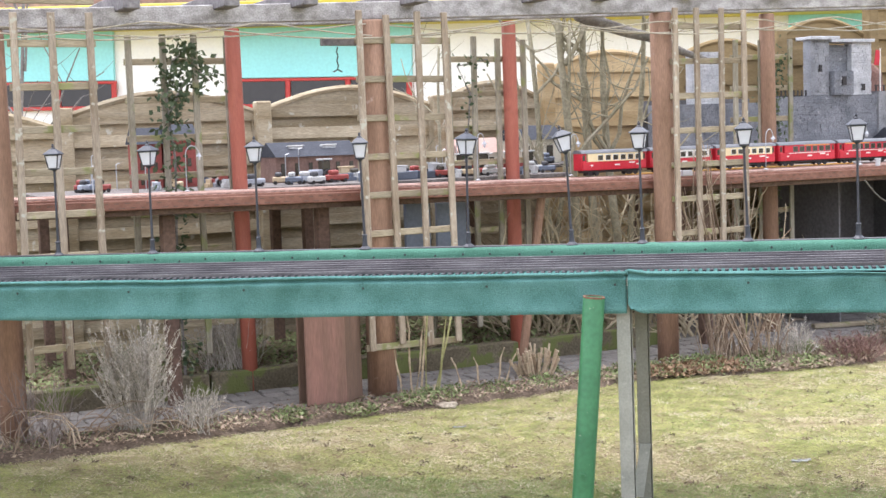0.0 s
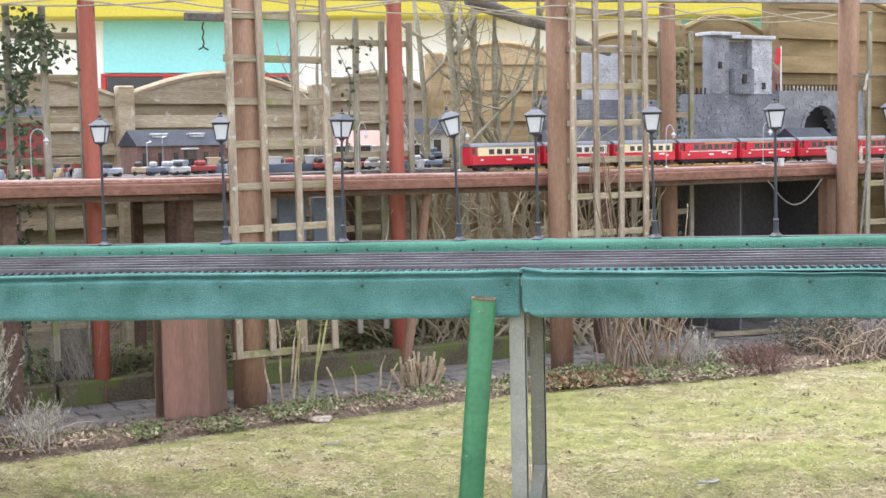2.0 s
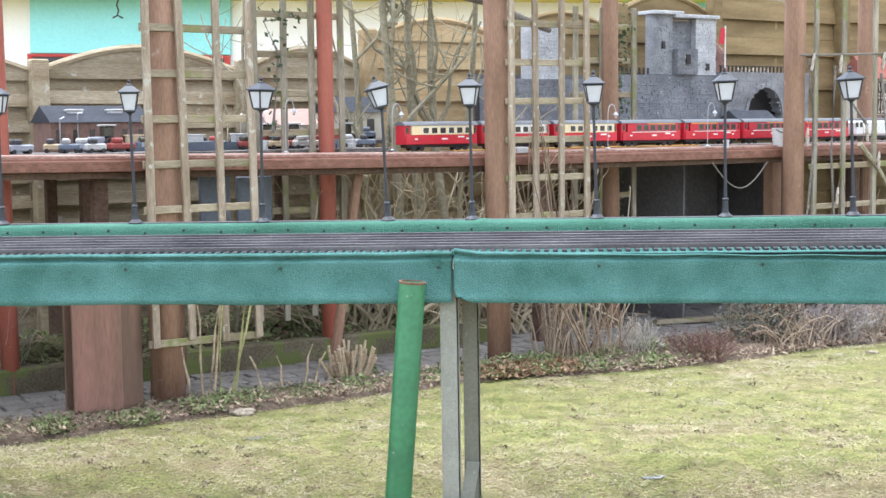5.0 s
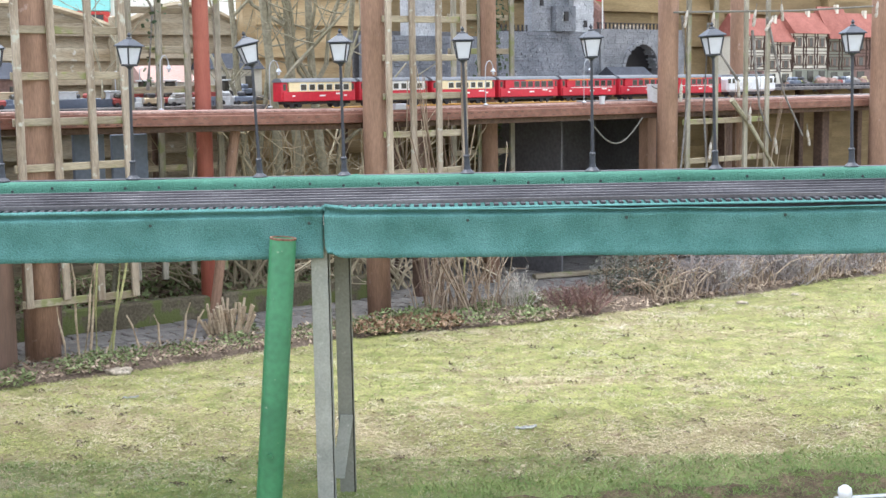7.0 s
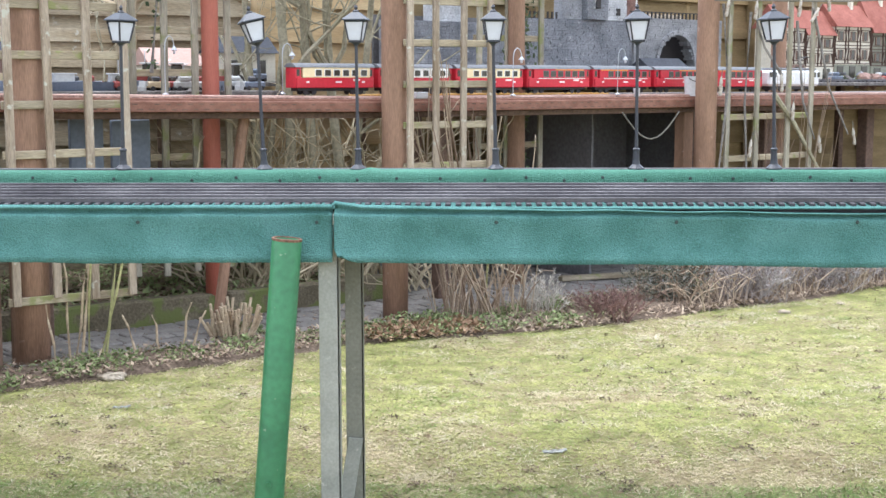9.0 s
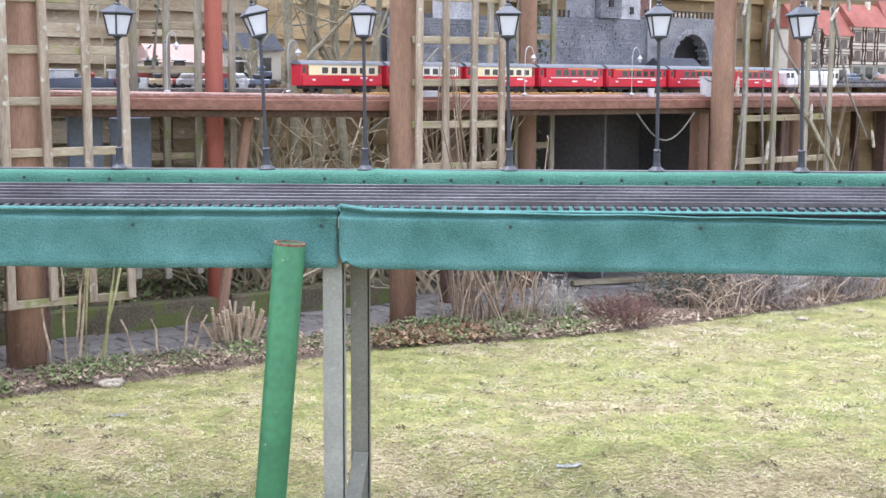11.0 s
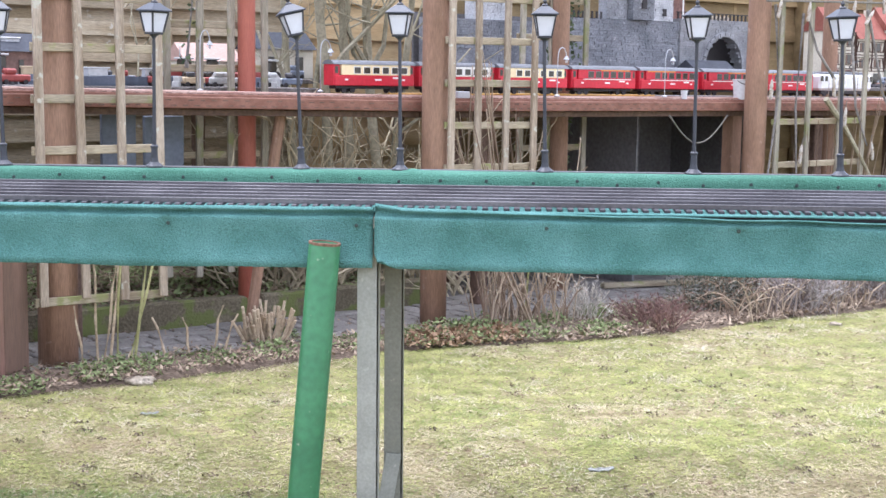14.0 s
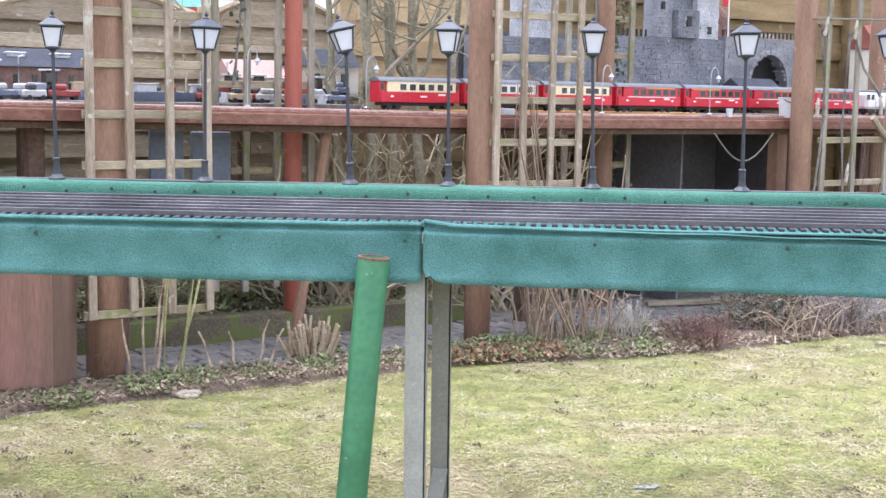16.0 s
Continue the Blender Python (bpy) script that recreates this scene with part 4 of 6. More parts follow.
def model_house(s, n, w, h, d, roof_h, wall, roof, label, timber=True, floors=3, z=None, cols=3, overhang=0.04, spin=0, front=None):
    front = front or M_GREYPLASTER
    t = thing("model_house", label, "model house", group="miniature town")
    bm = bmesh.new()
    box(bm, (w, d, h), pose(0, 0, h / 2), 0.003)
    part("wall", bm, wall, t)
    bm = bmesh.new()
    a, b = w / 2 + 0.01, d / 2 + overhang
    lo = [(-a, -b, h), (a, -b, h), (a, b, h), (-a, b, h)]
    hi = [(-a, 0, h + roof_h), (a, 0, h + roof_h)]
    v = [bm.verts.new(p) for p in lo + hi]
    for q in ((0, 1, 5, 4), (2, 3, 4, 5), (0, 4, 3), (1, 2, 5), (0, 3, 2, 1)):
        bm.faces.new([v[i] for i in q])
    part("roof", bm, roof, t, "red tiled roof" if roof is M_ROOFTILE else "dark roof")
    fh = h / floors
    y = -d / 2
    for f in range(floors):
        for c in range(cols):
            x = -w / 2 + w * (c + 0.5) / cols
            tall = fh * (0.72 if timber and not f else 0.5)
            bm = bmesh.new()
            box(bm, (w / cols * (0.5 if timber and not f else 0.26), 0.012, tall), pose(x, y - 0.004, fh * (f + 0.5)), 0.001)
            win = part("window", bm, M_WINDOW, t)
            if timber and f:
                for g in (-1, 1):
                    bm = bmesh.new()
                    box(bm, (w / cols * 0.09, 0.008, tall), pose(x + g * w / cols * 0.18, y - 0.006, fh * (f + 0.5)), 0.001)
                    part("shutter", bm, M_SHUTTER, win)
        if timber and not f:
            bm = bmesh.new()
            box(bm, (w - 0.004, 0.008, fh * 0.94), pose(0, y - 0.0005, fh * 0.47), 0.001)
            part("shop_front", bm, front, t, "dull painted shop front")
        if timber and f:
            for zz in (fh * f, fh * (f + 0.2), fh * (f + 0.82)):
                bm = bmesh.new()
                box(bm, (w, 0.01, 0.008), pose(0, y - 0.003, zz))
                part("beam", bm, M_TIMBERING, t)
            for c in range(cols + 1):
                for g in ((0,) if c in (0, cols) else (-1, 1)):
                    bm = bmesh.new()
                    box(bm, (0.007, 0.01, fh), pose(-w / 2 + 0.005 + (w - 0.01) * c / cols + g * w / cols * 0.12, y - 0.005, fh * (f + 0.5)))
                    part("beam", bm, M_TIMBERING, t)
            for c in range(cols):
                x = -w / 2 + w * (c + 0.5) / cols
                for g in (-1, 1):
                    bm = bmesh.new()
                    box(bm, (0.006, 0.01, fh * 0.62), pose(x + g * w / cols * 0.4, y - 0.007, fh * (f + 0.5), 0, g * (14 if (c + f) % 2 else -14), 0))
                    part("brace", bm, M_TIMBERING, t)
    if timber:
        bm = bmesh.new()
        box(bm, (0.04, 0.04, 0.11), pose(w * 0.2, -0.02, h + roof_h * 0.9), 0.003)
        part("chimney", bm, M_PLASTER, t)
    t.matrix_basis = sn(s + w / 2, n, zl(s) if z is None else z, 0, 0, spin)
    return t


HT = "miniature half-timbered town house under a red roof"
for s, w, h, rise, wall, cols, front in ((7.85, 0.36, 0.5, 0.22, M_PLASTER, 2, M_BRICK), (8.22, 0.42, 0.44, 0.24, M_PLASTER, 2, M_PLASTER), (8.65, 0.56, 0.53, 0.22, M_PLASTER, 3, M_GREYPLASTER), (9.22, 0.42, 0.48, 0.34, M_GREYPLASTER, 2, M_GREYPLASTER), (9.65, 0.5, 0.5, 0.26, M_BRICK, 2, M_BRICK), (10.16, 0.6, 0.52, 0.24, M_PLASTER, 3, M_GREYPLASTER), (10.77, 0.6, 0.5, 0.22, M_GREYPLASTER, 3, M_BRICK)):
    model_house(s, 1.85, w, h, 0.3, rise, wall, M_ROOFTILE, HT, True, 3, cols=cols, front=front)
model_house(-0.1, 1.7, 0.66, 0.19, 0.36, 0.11, M_BRICK, M_DARKROOF, "long miniature brick engine shed with a dark roof", False, 1, cols=6)
model_house(-1.12, 1.75, 0.2, 0.32, 0.2, 0.12, M_REDHOUSE, M_DARKROOF, "narrow red miniature house", False, 3, cols=2)
model_house(-0.9, 1.7, 0.22, 0.36, 0.2, 0.1, M_REDHOUSE, M_DARKROOF, "tall red miniature house", False, 3, cols=2)
model_house(1.55, 1.9, 0.4, 0.16, 0.25, 0.12, M_PLASTER, M_PALEROOF, "small cream miniature cottage with a pale red roof", False, 1, cols=2)
model_house(2.1, 1.95, 0.45, 0.2, 0.25, 0.12, M_PLASTER, M_DARKROOF, "small cream miniature cottage with a dark roof", False, 1, cols=2)
model_house(5.85, 1.5, 0.45, 0.1, 0.22, 0.1, M_GREYPLASTER, M_DARKROOF, "low miniature station house with a dark roof", False, 1, cols=3)
for s in (0.09, 0.36):
    t = thing("skylight", "pale miniature skylight box on the shed roof", "skylight", group="shed skylights")
    bm = bmesh.new()
    box(bm, (0.11, 0.05, 0.03), pose(0, 0, 0.015), 0.003)
    part("box", bm, M_SLATE_PALE, t)
    bm = bmesh.new()
    box(bm, (0.12, 0.06, 0.008), pose(0, 0, 0.034, -6, 0, 0), 0.001)
    part("lid", bm, M_CWHITE, t)
    t.matrix_basis = sn(s, 1.62, zl(s) + 0.235)

# ---- plants ----
def leafy(name, base, second, rough=0.75, grain=0.72, patch=1.4, low=-0.25, high=0.4):
    """Plant matter: each small piece takes its own shade."""
    m = bpy.data.materials.new(name)
    m.use_nodes = True
    n, l = m.node_tree.nodes, m.node_tree.links
    b = n["Principled BSDF"]
    b.inputs["Roughness"].default_value, b.inputs["Specular IOR Level"].default_value = rough, 0.2
    g, r = n.new("ShaderNodeNewGeometry"), n.new("ShaderNodeValToRGB")
    r.color_ramp.elements[0].color, r.color_ramp.elements[1].color = (*base, 1), (*second, 1)
    tc, no, ad = n.new("ShaderNodeTexCoord"), n.new("ShaderNodeTexNoise"), n.new("ShaderNodeMath")
    no.inputs["Scale"].default_value = patch
    no.inputs["Detail"].default_value = 5
    l.new(tc.outputs["Object"], no.inputs["Vector"])
    ad.operation = "MULTIPLY_ADD"
    ad.inputs[1].default_value = grain
    l.new(g.outputs["Random Per Island"], ad.inputs[0])
    sb = n.new("ShaderNodeMapRange")
    sb.inputs["From Min"].default_value, sb.inputs["From Max"].default_value = 0.35, 0.65
    sb.inputs["To Min"].default_value, sb.inputs["To Max"].default_value = low, high
    l.new(no.outputs["Fac"], sb.inputs["Value"])
    l.new(sb.outputs["Result"], ad.inputs[2])
    l.new(ad.outputs[0], r.inputs["Fac"])
    l.new(r.outputs["Color"], b.inputs["Base Color"])
    return m


M_GRASS = leafy("grass_blades", (0.165, 0.192, 0.048), (0.375, 0.375, 0.13), grain=0.5, patch=7.0, low=-0.3, high=0.8)
M_DARKGRASS = leafy("dark_grass", (0.135, 0.2, 0.055), (0.28, 0.335, 0.11), grain=0.5, patch=4.0)
M_STRAW = leafy("dry_grass", (0.25, 0.19, 0.11), (0.54, 0.46, 0.3), grain=0.45, patch=8.0, low=-0.3, high=0.8)
M_PALESTRAW = leafy("bleached_grass", (0.38, 0.33, 0.22), (0.62, 0.56, 0.42), grain=0.5, patch=5.0)
M_LITTER = leafy("leaf_litter", (0.075, 0.052, 0.038), (0.34, 0.25, 0.175))
M_CLOD = leafy("dark_soil_clod", (0.06, 0.043, 0.03), (0.2, 0.15, 0.105))
M_RUSSET = leafy("russet_leaf", (0.15, 0.085, 0.05), (0.36, 0.245, 0.15))
M_PLUM = leafy("plum_brown_leaf", (0.1, 0.06, 0.05), (0.25, 0.15, 0.13))
M_GREENLEAF = leafy("fresh_leaf", (0.095, 0.125, 0.045), (0.27, 0.31, 0.14))
M_IVY = leafy("dark_ivy_leaf", (0.035, 0.055, 0.028), (0.1, 0.125, 0.065))
M_SILVER = leafy("silver_grey_foliage", (0.26, 0.235, 0.195), (0.64, 0.59, 0.52))
M_THICKET = leafy("olive_tan_stems", (0.24, 0.2, 0.125), (0.56, 0.48, 0.34))
M_TWIG = leafy("dry_twig", (0.17, 0.115, 0.08), (0.48, 0.39, 0.28))
M_HEATHER = leafy("dull_heather", (0.13, 0.1, 0.09), (0.36, 0.31, 0.275))
M_LILAC = leafy("lilac_grey_heather", (0.17, 0.15, 0.145), (0.42, 0.385, 0.37))
M_HEDGE = leafy("grey_green_hedge", (0.06, 0.065, 0.045), (0.24, 0.23, 0.19))
M_BARK = mat("smooth_grey_green_bark", (0.2, 0.18, 0.115), 0.85, vary=0.25, scale=5, fine=50, bump=0.4, second=(0.33, 0.3, 0.215))
M_GREYBARK = mat("grey_dead_bark", (0.12, 0.11, 0.1), 0.9, vary=0.3, scale=5, fine=50, bump=0.5, second=(0.26, 0.24, 0.22))
M_GREENCANE = mat("yellow_green_cane", (0.26, 0.25, 0.09), 0.7, vary=0.2, scale=9, fine=60, bump=0.2, second=(0.42, 0.4, 0.2), amount=0.8)
M_CANE = mat("pale_cut_cane", (0.28, 0.2, 0.12), 0.8, vary=0.25, scale=9, fine=60, bump=0.2, second=(0.5, 0.41, 0.29), amount=0.8)


def mesh_of(name, verts, faces, material, parent=None):
    me = bpy.data.meshes.new(name)
    me.from_pydata(verts, [], faces)
    me.materials.append(material)
    ob = new(name, me)
    if parent:
        ob.parent = parent
    return ob


def lawn_n(x, y):
    return (x - O2.x) * N2.x + (y - O2.y) * N2.y


GX, GY, GS = -9.2, 3.6, 0.04
gnx, gny = int(17.0 / GS), int(8.2 / GS)
GZ, WORN = np.zeros((gnx, gny)), np.zeros((gnx, gny))
for i in range(gnx):
    for j in range(gny):
        x, y = GX + i * GS, GY + j * GS
        GZ[i, j] = gz(x, y)
        WORN[i, j] = noise.noise(Vector((x * 1.2, y * 1.6, 4.0))) + 0.6 * noise.noise(Vector((x * 3.5, y * 5, 8.0))) + 0.5 * noise.noise(Vector((x * 11, y * 15, 2.0))) + 0.45 * min(1.0, max(-0.2, 6.0 - y)) + 0.2 * min(1.0, max(0.0, -0.5 - x)) - 1.1 * min(1.0, max(0.0, (5.12 + 0.14 * max(0.0, x) + 0.25 * noise.noise(Vector((x * 2.3, y * 3, 9.0))) - y) / 0.25))


def look_up(table, x, y):
    u, v = np.clip((x - GX) / GS, 0, gnx - 1.01), np.clip((y - GY) / GS, 0, gny - 1.01)
    i, j = u.astype(int), v.astype(int)
    u, v = u - i, v - j
    return (table[i, j] * (1 - u) + table[i + 1, j] * u) * (1 - v) + (table[i, j + 1] * (1 - u) + table[i + 1, j + 1] * u) * v


def lawn_spot(rnd, k, y0=4.6, y1=11.5):
    """Random places on the lawn, denser towards its near side."""
    y = y0 + (y1 - y0) * rnd.rand(k) ** 1.25
    x = -0.68 * (y + 1.2) + rnd.rand(k) * 1.15 * (y + 1.2)
    s = (x - O2.x) * U2.x + (y - O2.y) * U2.y
    e = np.clip((s - 1.9) / 1.2, 0, 1)
    ok = lawn_n(x, y) < -0.44 - 0.32 * e * e * (3 - 2 * e) - 0.08 * np.clip(s - 3.5, 0, 1) + 0.05 * np.sin(x * 9) + 0.1 * rnd.rand(k)
    ok &= (x < -0.1) | (rnd.rand(k) < 0.06 + (y - 4.85 - 0.21 * x) / 0.3)
    return x[ok], y[ok]


def field(name, material, label, rnd, x, y, length, height, wide):
    """Lying or leaning grass blades at the places x, y."""
    k = len(x)
    g = 0.6 + 0.4 * y / 5
    b = rnd.rand(k) * 6.283
    a = b + 1.571 + rnd.uniform(-0.5, 0.5, k)
    l, h, w = rnd.uniform(*length, k) * g, rnd.uniform(*height, k), wide * g * rnd.uniform(0.6, 1.3, k)
    z = look_up(GZ, x, y) + rnd.uniform(0.0, 0.006, k)
    co = np.empty((k, 3, 3))
    co[:, 0] = np.stack([x - np.cos(a) * w, y - np.sin(a) * w, z], 1)
    co[:, 1] = np.stack([x + np.cos(a) * w, y + np.sin(a) * w, z], 1)
    co[:, 2] = np.stack([x + np.cos(b) * l, y + np.sin(b) * l, z + h], 1)
    ob = mesh_of(name, co.reshape(-1, 3).tolist(), np.arange(3 * k).reshape(-1, 3).tolist(), material)
    return tagged(ob, label, "grass", kind="stuff")


def scatter(rnd, k, lo, hi, per):
    """Clumps: k places on the lawn, each with many points about it."""
    x, y = lawn_spot(rnd, k)
    r = rnd.uniform(lo, hi, len(x))
    c = (per * r).astype(int)
    return np.repeat(x, c) + np.repeat(r, c) * rnd.randn(c.sum()), np.repeat(y, c) + np.repeat(r, c) * 0.6 * rnd.randn(c.sum())


rnd = np.random.RandomState(11)
x, y = lawn_spot(rnd, 900000)
keep = rnd.rand(len(x)) > np.clip(0.26 + 0.85 * look_up(WORN, x, y), 0, 0.97)
field("grass", M_GRASS, "short mown spring grass, green and yellowed", rnd, x[keep], y[keep], (0.01, 0.032), (0.001, 0.007), 0.0021)
x, y = lawn_spot(rnd, 600000)
wear = look_up(WORN, x, y)
keep = rnd.rand(len(x)) > np.clip(0.62 - 0.8 * wear, 0, 0.95) + 0.55 * np.clip((wear - 0.85) / 0.5, 0, 1)
field("dry_grass", M_STRAW, "dry straw-coloured grass and moss in worn patches", rnd, x[keep], y[keep], (0.01, 0.036), (0.001, 0.007), 0.002)
x, y = scatter(rnd, 620, 0.03, 0.12, 900)
field("dry_tufts", M_PALESTRAW, "pale tufts of longer dry grass in the lawn", rnd, x, y, (0.02, 0.05), (0.004, 0.013), 0.0019)
x, y = scatter(rnd, 420, 0.02, 0.08, 900)
x, y = np.concatenate([x, rnd.uniform(-2.6, 2.6, 44000)]), np.concatenate([y, 4.7 + 0.6 * rnd.rand(44000)])
field("green_tufts", M_DARKGRASS, "darker green tufts of grass in the lawn", rnd, x, y, (0.01, 0.035), (0.003, 0.013), 0.0018)
x = rnd.uniform(-0.15, 3.4, 15000)
y = 4.4 + (0.62 + 0.21 * x) * rnd.rand(len(x))
keep = np.sin(x * 7 + 2) + np.sin(y * 19 + x * 3) + 1.5 * np.sin(x * 17 - y * 8) > rnd.uniform(-2.6, 1.6, len(x)) - 1.2 * np.clip((y - 4.75 - 0.19 * x) / 0.15, -0.3, 1)
field("verge_grass", M_DARKGRASS, "longer green grass straggling over the dark strip", rnd, x[keep], y[keep], (0.012, 0.05), (0.012, 0.032), 0.0019)


def litter(count, seed, n0, n1, size, material, label, name, s0=-3.5, s1=9.0, z=0.03):
    rnd = random.Random(seed)
    vs, fs = [], []
    for _ in range(count):
        s, n = rnd.uniform(s0, s1), rnd.uniform(n0, n1)
        if n < edge_n(s) - 0.05 * rnd.random():
            continue
        p = at(s, n, z + rnd.uniform(-0.01, 0.02))
        a, l, w = rnd.uniform(0, 6.28), size * rnd.uniform(0.5, 1.5), size * rnd.uniform(0.2, 0.6)
        d, e = Vector((math.cos(a), math.sin(a), rnd.uniform(-0.5, 0.7))) * l, Vector((-math.sin(a), math.cos(a), rnd.uniform(-0.6, 0.6))) * w
        i = len(vs)
        vs += [tuple(p - d), tuple(p + e), tuple(p + d + Vector((0, 0, size * 0.3))), tuple(p - e)]
        fs.append((i, i + 1, i + 2, i + 3))
    return tagged(mesh_of(name, vs, fs, material), label, "leaves", kind="stuff")


litter(5000, 9, -0.5, -0.08, 0.011, M_GREENLEAF, "tiny green weeds in the front bed", "weeds", z=0.035)
litter(3000, 10, -0.56, -0.05, 0.02, M_TWIG, "dry stalks strewn over the soil", "bed_debris")
litter(14000, 3, -0.56, -0.05, 0.0115, M_LITTER, "brown fallen leaves on the soil", "leaf_litter")
litter(4500, 7, -0.92, -0.42, 0.02, M_TWIG, "dry stalks and debris along the bed's edge", "bed_debris", s0=1.9, z=0.015)
litter(7000, 8, -0.92, -0.4, 0.012, M_LITTER, "brown fallen leaves on the soil", "leaf_litter", s0=1.9, z=0.02)
litter(800, 12, -0.8, -0.5, 0.012, M_GREENLEAF, "tiny green weeds in the front bed", "weeds", s0=1.6, s1=3.6, z=0.03)
litter(9000, 4, 0.7, 2.2, 0.024, M_LITTER, "brown fallen leaves in the rear bed", "leaf_litter", s1=2.65, z=0.13)
litter(5000, 5, 0.7, 2.3, 0.022, M_GREENLEAF, "low green weeds in the rear bed", "weeds", s1=2.65, z=0.15)
litter(1500, 6, -0.1, 0.6, 0.014, M_LITTER, "scattered fallen leaves on the path", "leaf_litter", z=0.012)


def tuft(s, n, r, h, count, seed, material, label, category, name, leaf=0.02, stems=True, z=0.0, spread=1.0):
    """A low plant: many small leaves on short stems from one base."""
    rnd = random.Random(seed)
    base = at(s, n, z)
    t = thing(name, label, category, pose(base.x, base.y, base.z))
    vs, fs = [], []
    for _ in range(count):
        a, rr = rnd.uniform(0, 6.28), r * math.sqrt(rnd.random())
        top = Vector((math.cos(a) * rr, math.sin(a) * rr, h * rnd.uniform(0.15, 1.0) * (1 - 0.6 * rr / r)))
        d = Vector((rnd.uniform(-1, 1), rnd.uniform(-1, 1), rnd.uniform(-0.3, 1.0))).normalized() * leaf * rnd.uniform(0.6, 1.4)
        e = Vector((rnd.uniform(-1, 1), rnd.uniform(-1, 1), rnd.uniform(-0.4, 0.4))).normalized() * leaf * 0.5
        i = len(vs)
        vs += [tuple(top), tuple(top + d * 0.5 + e), tuple(top + d), tuple(top + d * 0.5 - e)]
        fs.append((i, i + 1, i + 2, i + 3))
    tagged(mesh_of("foliage", vs, fs, material, t), kind="stuff")
    bm = bmesh.new()
    for k in range(max(5, count // 40)):
        a, rr = rnd.uniform(0, 6.28), r * 0.7 * rnd.random()
        rod(bm, (0.2 * math.cos(a) * rr, 0.2 * math.sin(a) * rr, -0.01), (math.cos(a) * rr, math.sin(a) * rr, h * rnd.uniform(0.3, 0.8)), 0.002, 0.001, seg=3, cap=False)
    tagged(part("stalk_mass", bm, M_TWIG, t), kind="stuff")
    return t


def twiggy(s, n, r, h, count, seed, material, label, name, thick=0.003, category="shrub", upright=0.6, z=0.0, spread=1.0, fuzz=0, fuzz_mat=None):
    """A bare or silver shrub: many thin branched stems from one base."""
    rnd = random.Random(seed)
    base = at(s, n, z)
    t = thing(name, label, category, pose(base.x, base.y, base.z))
    vs, fs = [], []
    tips = []

    def stick(a, b, w):
        d = (b - a).normalized()
        e = d.orthogonal().normalized() * w
        f = d.cross(e).normalized() * w
        i = len(vs)
        vs.extend([tuple(a + e), tuple(a - 0.5 * e + 0.87 * f), tuple(a - 0.5 * e - 0.87 * f), tuple(b + e * 0.5), tuple(b - 0.25 * e + 0.43 * f), tuple(b - 0.25 * e - 0.43 * f)])
        fs.extend([(i, i + 1, i + 4, i + 3), (i + 1, i + 2, i + 5, i + 4), (i + 2, i, i + 3, i + 5)])

    for _ in range(count):
        a = rnd.uniform(0, 6.28)
        p = Vector((rnd.uniform(-1, 1), rnd.uniform(-1, 1), 0)) * r * 0.6 * spread
        out = Vector((math.cos(a), math.sin(a), 0)) * r * rnd.uniform(0.2, 1.0)
        q = p + out * (1 - upright) + Vector((rnd.uniform(-1, 1), rnd.uniform(-1, 1), 0)) * 0.12 * h + Vector((0, 0, h * rnd.uniform(0.2, 0.6)))
        stick(p - Vector((0, 0, 0.01)), q, thick)
        for _ in range(rnd.choice((1, 2, 3))):
            q2 = q + (out * 0.5 + Vector((rnd.uniform(-1, 1), rnd.uniform(-1, 1), 0)) * r * 0.25) * 0.8 + Vector((0, 0, h * rnd.uniform(0.1, 0.45)))
            stick(q, q2, thick * 0.6)
            tips.append((q, q2))
    tagged(mesh_of("brushwood", vs, fs, material, t), kind="stuff")
    if fuzz:
        vs2, fs2 = [], []
        for _ in range(fuzz):
            a, b = rnd.choice(tips)
            p = a.lerp(b, rnd.random())
            d = (b - a).normalized() * 0.012 + Vector((rnd.uniform(-1, 1), rnd.uniform(-1, 1), rnd.uniform(-0.5, 1))) * 0.012
            e = Vector((rnd.uniform(-1, 1), rnd.uniform(-1, 1), rnd.uniform(-1, 1))).normalized() * 0.0035
            i = len(vs2)
            vs2 += [tuple(p), tuple(p + d * 0.6 + e), tuple(p + d * 1.5), tuple(p + d * 0.6 - e)]
            fs2.append((i, i + 1, i + 2, i + 3))
        tagged(mesh_of("foliage", vs2, fs2, fuzz_mat or material, t), kind="stuff")
    return t


